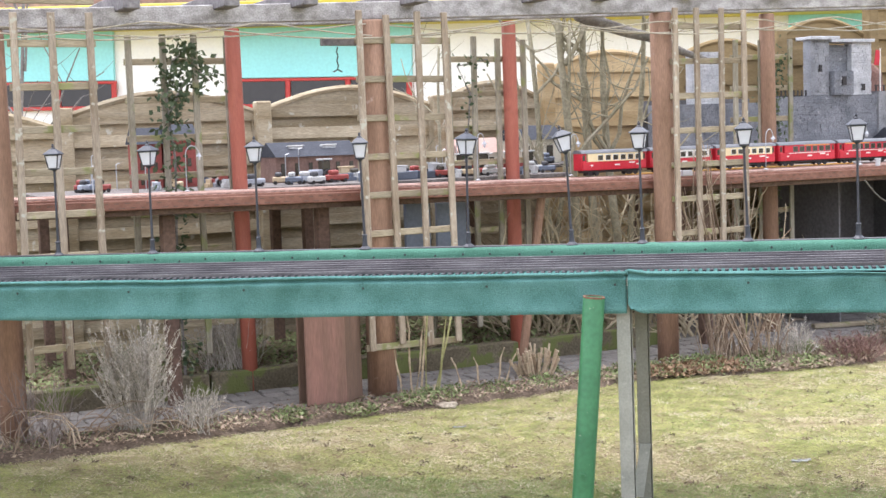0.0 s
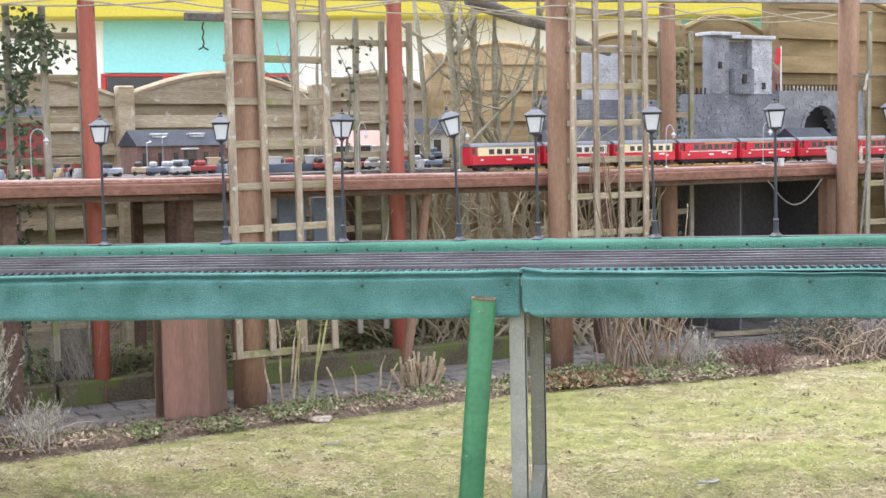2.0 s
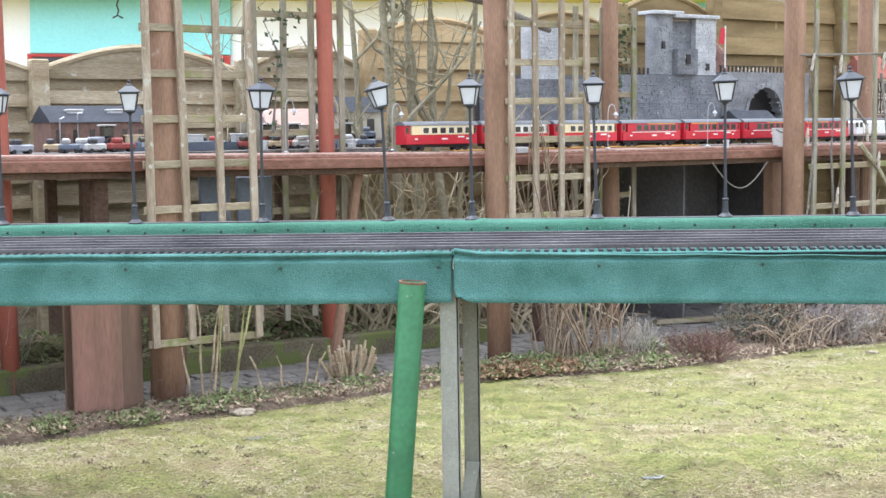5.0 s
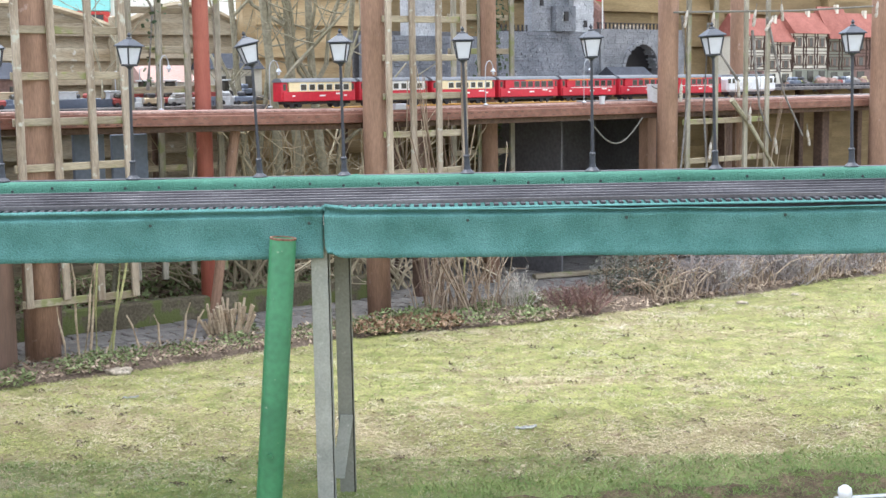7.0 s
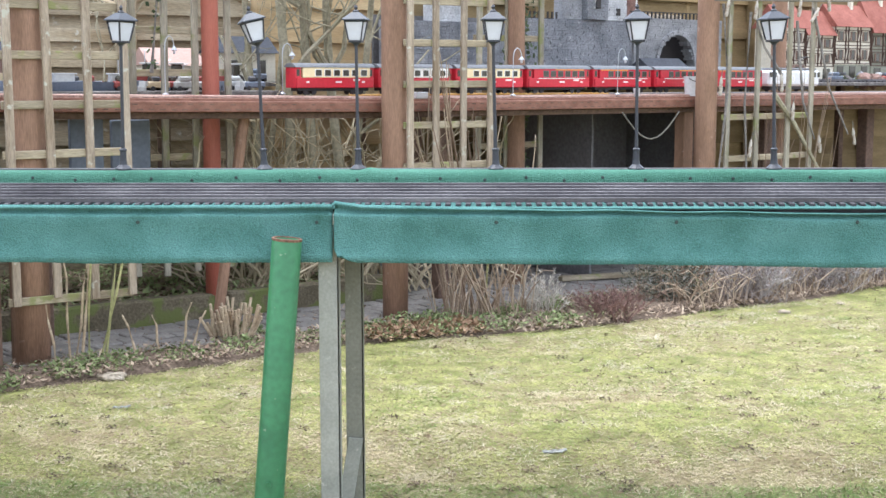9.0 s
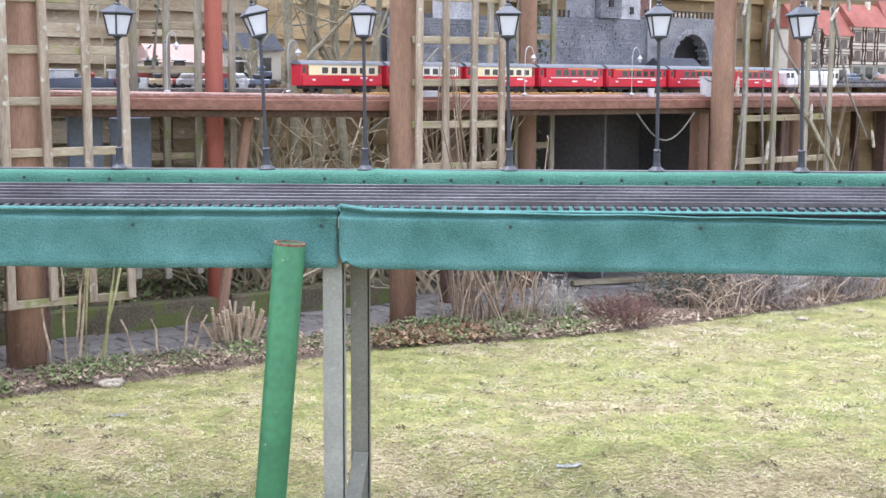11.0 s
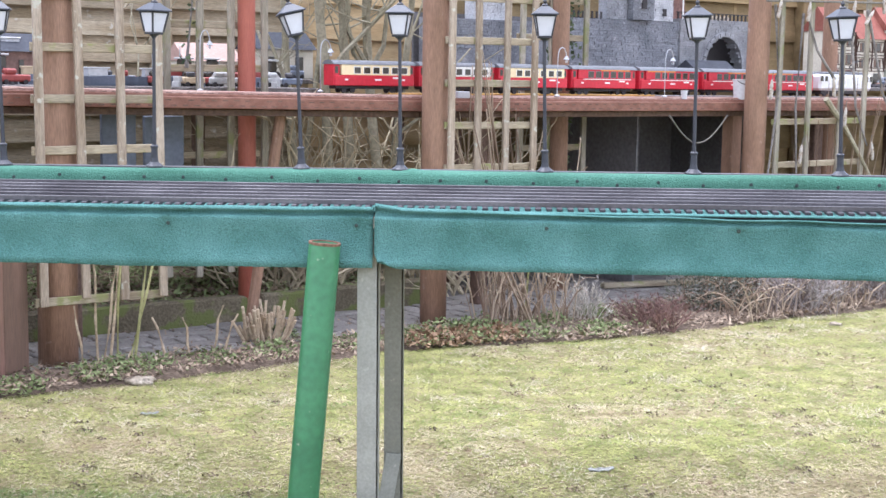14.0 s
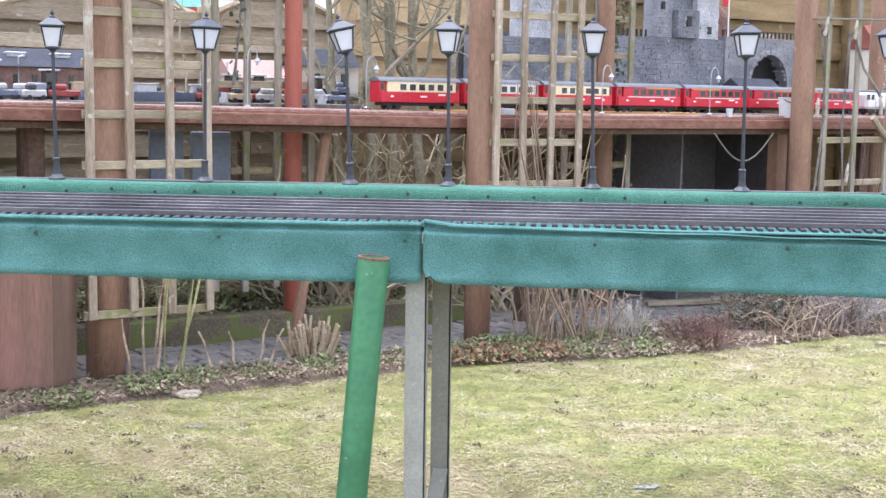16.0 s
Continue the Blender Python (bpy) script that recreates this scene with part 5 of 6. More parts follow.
def tangle(s, n, rs, rn, h, count, seed, material=None, reach=0.55, name="thicket", label="dense thicket of bare arching stems under the deck", z=0.0):
    """A thicket of arching bare stems."""
    rnd = random.Random(seed)
    t = thing(name, label, "shrub", sn(s, n, z))
    bm = bmesh.new()
    for _ in range(count):
        if h > 1 and bm.verts:
            part("stem", bm, material or M_TWIG, t)
            bm = bmesh.new()
        a = Vector((rnd.uniform(-rs, rs), rnd.uniform(-rn, rn), -0.01))
        d = Vector((rnd.uniform(-1, 1), rnd.uniform(-0.4, 0.4), 0)) * reach
        hh = h * rnd.uniform(0.4, 1.0)
        if h > 1:
            # crooked stems that fork as they rise
            pts, q, v = [a], a, Vector((rnd.uniform(-0.5, 0.5), rnd.uniform(-0.3, 0.3), 1.0)).normalized()
            for _ in range(9):
                v = (v + 0.55 * Vector((rnd.uniform(-1, 1), rnd.uniform(-0.5, 0.5), rnd.uniform(-0.75, 0.75)))).normalized()
                q = q + v * hh * 0.15
                q.z = min(max(q.z, 0.03), 1.25)
                pts.append(q)
            w = rnd.choice((0.004, 0.006, 0.007, 0.012))
            pipe(bm, pts, w, 5, w * 0.45)
            for _ in range(2):
                b, e = rnd.choice(pts[2:]), Vector((rnd.uniform(-1, 1), rnd.uniform(-0.4, 0.4), rnd.uniform(-0.4, 0.9))).normalized()
                pipe(bm, [b, b + e * 0.1, b + e * 0.17 + Vector((rnd.uniform(-0.05, 0.05), 0, 0.03)), b + e * 0.25], w * 0.5, 4, 0.0015)
            continue
        pts = [a, a + d * 0.15 + Vector((rnd.uniform(-0.02, 0.02), 0, hh * 0.5)), a + d * 0.45 + Vector((rnd.uniform(-0.03, 0.03), 0, hh * 0.85)), a + d * 0.8 + Vector((0, 0, hh)), a + d * 1.15 + Vector((0, 0, hh * rnd.uniform(0.7, 1.05)))]
        pipe(bm, pts, rnd.uniform(0.003, 0.006) * (2.3 if h > 1 else 1), 4, 0.0015)
    if h > 1:
        part("stem", bm, material or M_TWIG, t)
    else:
        tagged(part("brushwood", bm, material or M_TWIG, t), kind="stuff")
    return t


# front bed, from its near end to its far end
twiggy(-1.62, -0.2, 0.26, 0.7, 130, 21, M_SILVER, "tall silver-grey lavender bush in the bed", "lavender", 0.0025, upright=0.5, spread=0.6, fuzz=8000)
tangle(-1.55, -0.25, 0.3, 0.12, 0.17, 34, 81, M_TWIG, 0.3, "low_brush", "low tangle of dry stems about the lavender")
tangle(-2.3, -0.3, 0.4, 0.15, 0.26, 34, 82, M_TWIG, 0.4, "low_brush", "sprawling bare stems in the bed")
twiggy(-2.2, -0.25, 0.26, 0.5, 55, 22, M_HEATHER, "straggly bare shrub in the bed", "bare_shrub", 0.003)
twiggy(-1.3, -0.35, 0.18, 0.3, 70, 23, M_SILVER, "low silver-grey lavender in the bed", "lavender", 0.0025, fuzz=700)
twiggy(-0.72, 0.95, 0.3, 0.5, 150, 24, M_SILVER, "grey lavender behind the kerb", "lavender", 0.003, z=0.1, fuzz=1600)
twiggy(-2.4, 0.3, 0.25, 0.4, 60, 33, M_TWIG, "bare brown shrub by the path", "bare_shrub", 0.003)
for i, (s, n, r, h) in enumerate(((-0.72, -0.38, 0.1, 0.1), (0.1, -0.35, 0.12, 0.1), (0.35, -0.3, 0.14, 0.12), (0.75, -0.3, 0.12, 0.08), (1.1, -0.28, 0.1, 0.1), (2.2, -0.32, 0.16, 0.12), (2.45, -0.3, 0.12, 0.12), (2.9, -0.4, 0.12, 0.1), (3.3, -0.35, 0.1, 0.12), (1.3, 0.1, 0.12, 0.12), (-0.3, -0.4, 0.12, 0.07), (1.6, -0.32, 0.12, 0.07), (2.0, -0.42, 0.14, 0.1), (2.6, -0.55, 0.14, 0.1), (2.3, -0.48, 0.14, 0.12), (3.05, -0.68, 0.12, 0.09), (1.85, -0.25, 0.14, 0.1))):
    tuft(s, n, r * 1.25, h, 300, 40 + i, M_GREENLEAF, "low clump of fresh green leaves in the bed", "plant", "green_plant", 0.022)
for i, (s, n) in enumerate(((2.2, -0.68), (1.95, -0.62), (2.07, -0.6), (2.4, -0.7))):
    tuft(s, edge_n(s) + 0.06, 0.15, 0.11, 360, 60 + i, M_RUSSET, "heap of brown withered leaves", "leaves", "withered_clump", 0.024)
tangle(2.62, -0.3, 0.16, 0.1, 0.66, 30, 25, M_TWIG, 0.34, "bare_shrub", "clump of bare arching brown stems")
tangle(2.9, -0.38, 0.12, 0.1, 0.6, 22, 26, M_TWIG, 0.4, "bare_shrub", "clump of bare arching stems")
twiggy(3.15, -0.4, 0.16, 0.3, 60, 34, M_SILVER, "small grey shrub in the bed", "lavender", 0.0025, fuzz=500)
twiggy(3.45, -0.72, 0.2, 0.2, 160, 27, M_PLUM, "low reddish-brown heather in the bed", "heather", 0.0025, upright=0.3, fuzz=1200)
for k in range(4):
    tuft(3.95 + 0.12 * k, -0.46 - 0.05 * k, 0.13, 0.5, 900, 68 + 100 * k, M_HEDGE, "dense clipped grey-green bush at the bed's end", "shrub", "clipped_bush", 0.016)
for i in range(13):
    s = 4.3 + 0.38 * i
    tangle(s, -0.7 + 0.08 * math.sin(i * 3), 0.26, 0.18, 0.3 + 0.07 * math.sin(i * 2.1), 60, 70 + i, M_HEATHER if i % 2 else M_TWIG, 0.35, "heather", "low grey-brown heather along the lawn")
    if i % 2:
        twiggy(s + 0.1, -0.76, 0.26, 0.28, 80, 90 + i, M_LILAC, "soft grey heather along the lawn", "heather", 0.002, upright=0.3, fuzz=2200)
# cut cane stump and loose canes
rnd = random.Random(9)
p = at(1.22, 0.02)
t = thing("cane_stump", "clump of cut pale cane stubs", "plant stump", pose(p.x, p.y, 0))
for k in range(64):
    bm = bmesh.new()
    a, r = rnd.uniform(0, 6.28), 0.105 * math.sqrt(rnd.random())
    h = rnd.uniform(0.1, 0.22)
    x, y = math.cos(a) * r, math.sin(a) * r
    rod(bm, (x, y, -0.02), (x * 1.6 + rnd.uniform(-0.05, 0.05), y * 1.6, h), 0.0105, 0.008, seg=7)
    part("stub", bm, M_CANE, t)
for k, (s, n, h, ln, lt) in enumerate(((0.22, -0.1, 0.62, -3, 0), (0.27, -0.12, 0.68, 4, 0), (0.25, -0.08, 0.55, 9, 0), (0.36, -0.14, 0.98, 14, 1), (0.4, -0.12, 0.94, 8, 1), (0.32, -0.1, 0.8, 3, 1), (0.68, -0.2, 0.24, -12, 0), (0.55, -0.2, 0.26, -18, 0), (0.12, -0.16, 0.34, -7, 0), (0.78, -0.22, 0.3, 12, 0), (0.85, -0.2, 0.26, 20, 0), (2.95, -0.1, 0.85, 4, 1))):
    p = at(s, n)
    t = thing("cane", "thin dry cane standing in the bed", "stick", pose(p.x, p.y, -0.01, 3 * math.sin(k * 4), ln, 0), group="canes")
    bm = bmesh.new()
    pipe(bm, [(0, 0, 0), (0.008 * math.sin(k), 0, h * 0.4), (0.014 * math.cos(k), 0, h * 0.75), (0, 0, h)], 0.0085, 6, 0.005)
    part("stem", bm, M_CANE if not lt else M_GREENCANE, t)

# stones and scraps on the grass
M_CHALK = mat("pale_chalky_stone", (0.26, 0.215, 0.16), 0.95, vary=0.35, scale=14, fine=80, bump=0.8, second=(0.42, 0.365, 0.285), spec=0.1)
M_SCRAP = mat("weathered_grey_scrap", (0.15, 0.155, 0.14), 0.9, vary=0.3, scale=20, fine=90, bump=0.5, second=(0.27, 0.27, 0.25), spec=0.2)
for i, (x, y, size, turn, lab) in enumerate(((-1.74, 6.8, (0.075, 0.05, 0.032), 6, "rough pale stone at the lawn's edge"), (-1.855, 6.83, (0.04, 0.03, 0.016), 40, "small flat pale stone at the lawn's edge"), (2.05, 8.85, (0.045, 0.03, 0.018), 150, "pale stone on the lawn"), (2.5, 9.2, (0.03, 0.022, 0.014), 20, "small pale stone on the lawn"))):
    t = thing("stone", lab, "stone", pose(x, y, gz(x, y) + size[2] * 0.35, 0, 0, turn))
    bm = bmesh.new()
    bmesh.ops.create_icosphere(bm, subdivisions=3, radius=1)
    for v in bm.verts:
        k = 1 + 0.4 * noise.noise(v.co * 1.7 + Vector((i * 3, 0, 0))) + 0.22 * noise.noise(v.co * 4.5 + Vector((0, i, 0)))
        v.co = Vector((v.co.x * size[0] * k, v.co.y * size[1] * k, min(v.co.z * k, 0.75 + 0.15 * v.co.x) * size[2]))
    part("rock", bm, M_CHALK, t, smooth=True)
for x, y, L, W, turn in ((0.37, 5.6, 0.1, 0.028, 9), (-1.55, 6.2, 0.08, 0.016, 4)):
    t = thing("scrap", "thin curled grey scrap lying on the grass", "litter", pose(x, y, gz(x, y) + 0.004, 0, 0, turn))
    bm = bmesh.new()
    rows = []
    for i in range(9):
        u = i / 8 - 0.5
        w = W * (0.5 - 0.3 * abs(u) + 0.12 * math.sin(i * 2.3))
        z = 0.016 * max(0.0, u) ** 1.5 + 0.002 * math.sin(i * 1.9)
        rows.append([bm.verts.new((u * L, c * w, z + e)) for c, e in ((-1, 0), (1, 0.003), (1, 0.007), (-1, 0.003))])
    for p, q in zip(rows, rows[1:]):
        for k in range(4):
            bm.faces.new((p[k], p[(k + 1) % 4], q[(k + 1) % 4], q[k]))
    bm.faces.new(rows[0][::-1])
    bm.faces.new(rows[-1])
    part("strip", bm, M_SCRAP, t)

# clods and loose straw on the lawn
rnd = np.random.RandomState(31)
for name, material, count, lo, hi, lab in (("soil_clods", M_CLOD, 30, 0.003, 0.008, "dark clods of soil thrown up on the lawn"), ("loose_straw", M_STRAW, 14000, 0.006, 0.02, "loose dry stalks lying on the lawn"), ("soil_crumbs", M_LITTER, 5000, 0.003, 0.011, "dark soil crumbs and dead leaves on the lawn")):
    vs, fs = [], []
    x, y = lawn_spot(rnd, count)
    keep = look_up(WORN, x, y) > rnd.uniform(-0.4, 0.6, len(x))
    spots = list(zip(x[keep], y[keep]))
    if name == "soil_clods":
        for k, r0, r1, per in ((330, 0.008, 0.024, 1500), (170, 0.04, 0.12, 190)):
            x, y = scatter(rnd, k, r0, r1, per)
            spots += list(zip(x, y))
    for x, y in spots:
        a, l = rnd.uniform(0, 6.283), rnd.uniform(lo, hi)
        w = l * (0.07 if hi > 0.015 else 0.6)
        z0 = gz(x, y) + rnd.uniform(0.002, 0.016)
        c, s_ = math.cos(a), math.sin(a)
        i = len(vs)
        vs += [(x - c * l, y - s_ * l, z0), (x + s_ * w, y - c * w, z0 + 0.004), (x + c * l, y + s_ * l, z0 + rnd.uniform(0, 0.008)), (x - s_ * w, y + c * w, z0)]
        fs.append((i, i + 1, i + 2, i + 3))
    tagged(mesh_of(name, vs, fs, material), lab, "debris", kind="stuff")


# dark uneven strip before the lawn
EDGE_Y = 4.8
bm = bmesh.new()
prev = None
for i in range(90):
    x = -0.15 + 0.04 * i
    far = EDGE_Y + 0.21 * x + 0.1 * noise.noise(Vector((x * 3, 0, 6))) + 0.05 * noise.noise(Vector((x * 11, 0, 3)))
    row = []
    for k in range(9):
        y = 4.35 + (far - 4.35) * k / 8
        row.append(bm.verts.new((x, y, gz(x, y) + (0.008 if k < 8 else -0.004) + 0.012 * noise.noise(Vector((x * 14, y * 14, 1))))))
    if prev:
        for k in range(8):
            bm.faces.new((prev[k], row[k], row[k + 1], prev[k + 1]))
    prev = row
M_NEARSTRIP = mat("dark_near_strip", (0.065, 0.046, 0.028), 0.95, vary=0.4, scale=9, fine=70, bump=1.0, second=(0.16, 0.115, 0.07), spec=0.1, spots=((0.09, 0.11, 0.03), 12, 0.55))
tagged(part("near_strip", bm, M_NEARSTRIP, smooth=True), "dark strip at the lawn's near edge", "soil", kind="structure")


# ---- trees behind the deck ----
def tree(s, n, h, r, lean, seed, forks=3, material=None):
    rnd = random.Random(seed)
    p0 = at(s, n)
    t = thing("bare_tree", "slender leafless tree with pale green-grey bark", "tree", pose(p0.x, p0.y, -0.02), group="bare trees")
    pts = [Vector((lean * h * k / 8 + 0.035 * math.sin(k * 0.7 + seed), 0.025 * math.cos(k * 0.8 + seed), h * k / 8)) for k in range(9)]
    bm = bmesh.new()
    pipe(bm, pts, r * 1.12, 9, r * 0.6)
    part("trunk", bm, material or M_BARK, t, smooth=True)
    for f in range(forks):
        bm = bmesh.new()
        k = rnd.randint(3, 7)
        a = pts[k]
        d = Vector((rnd.uniform(-1, 1), rnd.uniform(-0.5, 0.5), rnd.uniform(0.5, 1.1))).normalized()
        L = rnd.uniform(0.5, 0.9)
        limb = [a + d * L * j / 4 + Vector((0.03 * math.sin(j * 2 + f), 0, 0.02 * j * j * L)) for j in range(5)]
        pipe(bm, limb, r * 0.55, 6, r * 0.22)
        for _ in range(3):
            b = rnd.choice(limb[1:])
            e = Vector((rnd.uniform(-1, 1), rnd.uniform(-0.6, 0.6), rnd.uniform(-0.2, 1.0))).normalized()
            tw = [b + e * 0.45 * j / 3 + Vector((0.02 * math.sin(j * 3), 0, 0.015 * j * j)) for j in range(4)]
            pipe(bm, tw, r * 0.2, 4, 0.003)
            for _ in range(2):
                c = rnd.choice(tw[1:])
                g = Vector((rnd.uniform(-1, 1), rnd.uniform(-0.6, 0.6), rnd.uniform(-0.4, 0.8))).normalized()
                pipe(bm, [c, c + g * 0.12, c + g * 0.24 + Vector((0, 0, 0.03))], 0.003, 3, 0.0012)
        part("limb", bm, material or M_BARK, t)
    return t


for i, (s, n, h, r, lean) in enumerate(((2.3, 1.2, 3.0, 0.038, -0.03), (2.47, 1.25, 3.1, 0.036, 0.0), (2.74, 1.2, 3.0, 0.036, -0.05), (2.28, 1.3, 2.7, 0.028, -0.12), (2.9, 1.35, 2.9, 0.028, 0.05), (2.1, 1.35, 2.6, 0.022, 0.1), (1.05, 1.3, 2.4, 0.016, 0.06))):
    tree(s, n, h, r, lean, 100 + i, 4 if i < 5 else 2)
tree(-1.75, 2.9, 3.1, 0.02, 0.04, 121, 7, M_GREYBARK)
tree(-2.6, 2.9, 2.9, 0.018, -0.03, 122, 6, M_GREYBARK)
p = at(2.3, 0.85)
t = thing("hanging_limb", "thick grey dead limb hanging under the pergola", "branch", pose(p.x, p.y, 0, 0, 0, TURN))
bm = bmesh.new()
pipe(bm, [(-0.15, 0, 2.6), (0, 0, 2.54), (0.3, 0, 2.46), (0.55, 0, 2.41), (0.8, 0, 2.31), (1.1, 0, 2.22)], 0.06, 9, 0.022)
part("limb", bm, M_GREYBARK, t, smooth=True)
# thicket of bare stems under the deck
tangle(2.5, 1.0, 0.85, 0.3, 1.35, 190, 28, M_THICKET)
twiggy(2.8, -0.17, 0.34, 1.75, 24, 29, M_TWIG, "sparse climbing stems on the trellis", "climber", 0.01, upright=0.35, fuzz=200)
twiggy(5.75, 0.0, 0.3, 1.9, 14, 31, M_TWIG, "thin bare climbing stems on the trellis", "climber", 0.007, upright=0.8)


def climber(s, n, pts, count, seed, label, spread, leaf, z0=0):
    """Ivy: a winding stem and many leaves round it; pts are (ds, z)."""
    rnd = random.Random(seed)
    p = at(s, n)
    t = thing("ivy", label, "climber", pose(p.x, p.y, 0, 0, 0, TURN))
    bm = bmesh.new()
    pipe(bm, [(a, 0.03, z) for a, z in pts], 0.012, 6, 0.005)
    part("stem", bm, M_GREYBARK, t)
    vs, fs = [], []
    for _ in range(count):
        k = rnd.uniform(0, len(pts) - 1.001)
        i0 = int(k)
        a = pts[i0][0] + (pts[i0 + 1][0] - pts[i0][0]) * (k - i0)
        z = pts[i0][1] + (pts[i0 + 1][1] - pts[i0][1]) * (k - i0)
        c = Vector((a + rnd.gauss(0, spread), rnd.uniform(-0.05, 0.08), z + rnd.gauss(0, spread)))
        d = Vector((rnd.uniform(-1, 1), rnd.uniform(-0.6, 0.2), rnd.uniform(-1, 0.4))).normalized() * leaf * rnd.uniform(0.6, 1.3)
        e = Vector((rnd.uniform(-1, 1), rnd.uniform(-0.4, 0.4), rnd.uniform(-1, 1))).normalized() * leaf * 0.45
        i = len(vs)
        vs += [tuple(c), tuple(c + d * 0.45 + e), tuple(c + d), tuple(c + d * 0.45 - e)]
        fs.append((i, i + 1, i + 2, i + 3))
    tagged(mesh_of("foliage", vs, fs, M_IVY, t), kind="stuff")


climber(-1.1, 0.66, [(0.02, 0.1), (0.0, 1.0), (0.02, 1.6), (-0.02, 2.0), (0.03, 2.25), (0.15, 2.35)], 560, 51, "dark evergreen ivy climbing the rear trellis", 0.06, 0.044)
climber(-1.1, 0.68, [(0.0, 1.9), (0.1, 2.1), (0.2, 2.2), (0.28, 2.12)], 130, 52, "dark ivy spray on the rear trellis", 0.05, 0.044)
climber(3.62, 0.75, [(0.25, 0.6), (0.3, 1.4), (0.28, 1.9), (0.35, 2.3)], 620, 53, "ivy beside the rear post", 0.06, 0.04)
climber(0.98, 0.68, [(0.1, 1.5), (0.15, 2.0), (0.05, 2.2), (0.3, 2.25)], 70, 54, "thin ivy on the rear trellis", 0.05, 0.035)

# ---- small things about the deck ----
M_BOARD = mat("rusty_brown_sheet", (0.26, 0.135, 0.105), 0.7, vary=0.15, scale=2.2, fine=30, bump=0.2, second=(0.16, 0.095, 0.066), stretch=(4, 4, 0.5))
# darker copy of the sheet: shade of the pillar's turned side as colour
M_BOARD_SHADED = mat("shaded_brown_board", (0.19, 0.11, 0.078), 0.75, vary=0.12, scale=2.2, fine=30, bump=0.15, second=(0.12, 0.075, 0.05), stretch=(4, 4, 0.5))
M_ZINC = mat("pale_zinc", (0.58, 0.6, 0.61), 0.45, 0.1, vary=0.1, scale=9, fine=60, bump=0.05)
M_SILVERPAINT = mat("silver_lamp_paint", (0.4, 0.41, 0.43), 0.35, 0.5, vary=0.1, scale=9, fine=60, bump=0.02)
M_YPIPE = mat("dull_yellow_pipe", (0.45, 0.27, 0.06), 0.6, vary=0.15, scale=6, fine=60, bump=0.1)
M_CABLE = mat("weathered_cable", (0.13, 0.12, 0.1), 0.8, vary=0.2, scale=9, fine=60, bump=0.1)
M_ROPE = mat("pale_old_rope", (0.3, 0.27, 0.21), 0.9, vary=0.2, scale=9, fine=90, bump=0.2)
M_PEG = mat("chalky_white_wood", (0.46, 0.43, 0.38), 0.85, vary=0.25, scale=20, fine=120, bump=0.3, second=(0.3, 0.25, 0.19), spots=((0.16, 0.1, 0.06), 45, 0.58))
M_BLUEPANEL = mat("blue_grey_panel", (0.13, 0.15, 0.19), 0.7, vary=0.12, scale=4, fine=40, bump=0.1)

t = thing("brown_pillar", "square rust-brown boarded pillar standing before the thick post", "pillar", sn(-0.34, -0.12, -0.01))
for nm, w, x, y, rz, m in (("front_board", 0.26, -0.075, -0.07, -8, M_BOARD), ("side_board", 0.2, 0.13, -0.015, 38, M_BOARD_SHADED), ("back_board", 0.36, -0.02, 0.1, 0, M_BOARD_SHADED), ("top_board", 0.3, -0.02, 0.0, 0, M_BOARD_SHADED)):
    bm = bmesh.new()
    if nm == "top_board":
        box(bm, (w, 0.2, 0.02), pose(x, 0.01, 0.77), 0.003)
    else:
        box(bm, (w, 0.022, 0.76), pose(x, y, 0.38, 0, 0, rz), 0.004)
    part(nm, bm, m, t)

bm = bmesh.new()
box(bm, (0.2, 0.03, 0.42), sn(0.62, 0.6, 1.09), 0.006)
part("apron_panel", bm, M_BLUEPANEL, rd, "blue-grey painted panel")
bm = bmesh.new()
box(bm, (0.24, 0.03, 0.36), sn(0.9, 0.63, 1.05), 0.006)
part("apron_panel", bm, M_BLUEPANEL, rd, "blue-grey painted panel")


def gooseneck(s, n, h, reach, z=1.36, spin=0):
    t = thing("gooseneck_lamp", "silver miniature gooseneck platform lamp beside the track", "lamp", group="silver lamps")
    bm = bmesh.new()
    pts = [(0, 0, 0), (0, 0, h * 0.8)] + [(reach * (1 - math.cos(a)) / 2, 0, h * 0.8 + h * 0.2 * math.sin(a)) for a in (0.5, 1.0, 1.57, 2.1, 2.7, 3.14)]
    pipe(bm, pts, 0.0032, 6)
    part("pole", bm, M_SILVERPAINT, t)
    bm = bmesh.new()
    turned(bm, [(0.005, 0.01), (0.008, 0.004), (0.02, -0.014), (0.017, -0.016)], 12, (reach, 0, h * 0.8))
    shade = part("shade", bm, M_SILVERPAINT, t)
    bm = bmesh.new()
    turned(bm, [(0.004, -0.016), (0.01, -0.024), (0.006, -0.036)], 8, (reach, 0, h * 0.8))
    part("bulb", bm, M_PANE, shade)
    bm = bmesh.new()
    turned(bm, [(0.018, 0), (0.018, 0.006), (0.008, 0.012)], 10)
    part("foot", bm, M_SILVERPAINT, t)
    t.matrix_basis = sn(s, n, z, 0, 0, spin)


gooseneck(1.09, 0.55, 0.34, 0.06, z=1.36 + 0.012)
gooseneck(1.87, 0.55, 0.31, 0.07, z=1.36 + 0.012)
gooseneck(3.38, 0.165, 0.31, 0.07)
gooseneck(4.32, 0.165, 0.32, 0.07)
gooseneck(-1.05, 0.55, 0.3, 0.09, z=1.395)

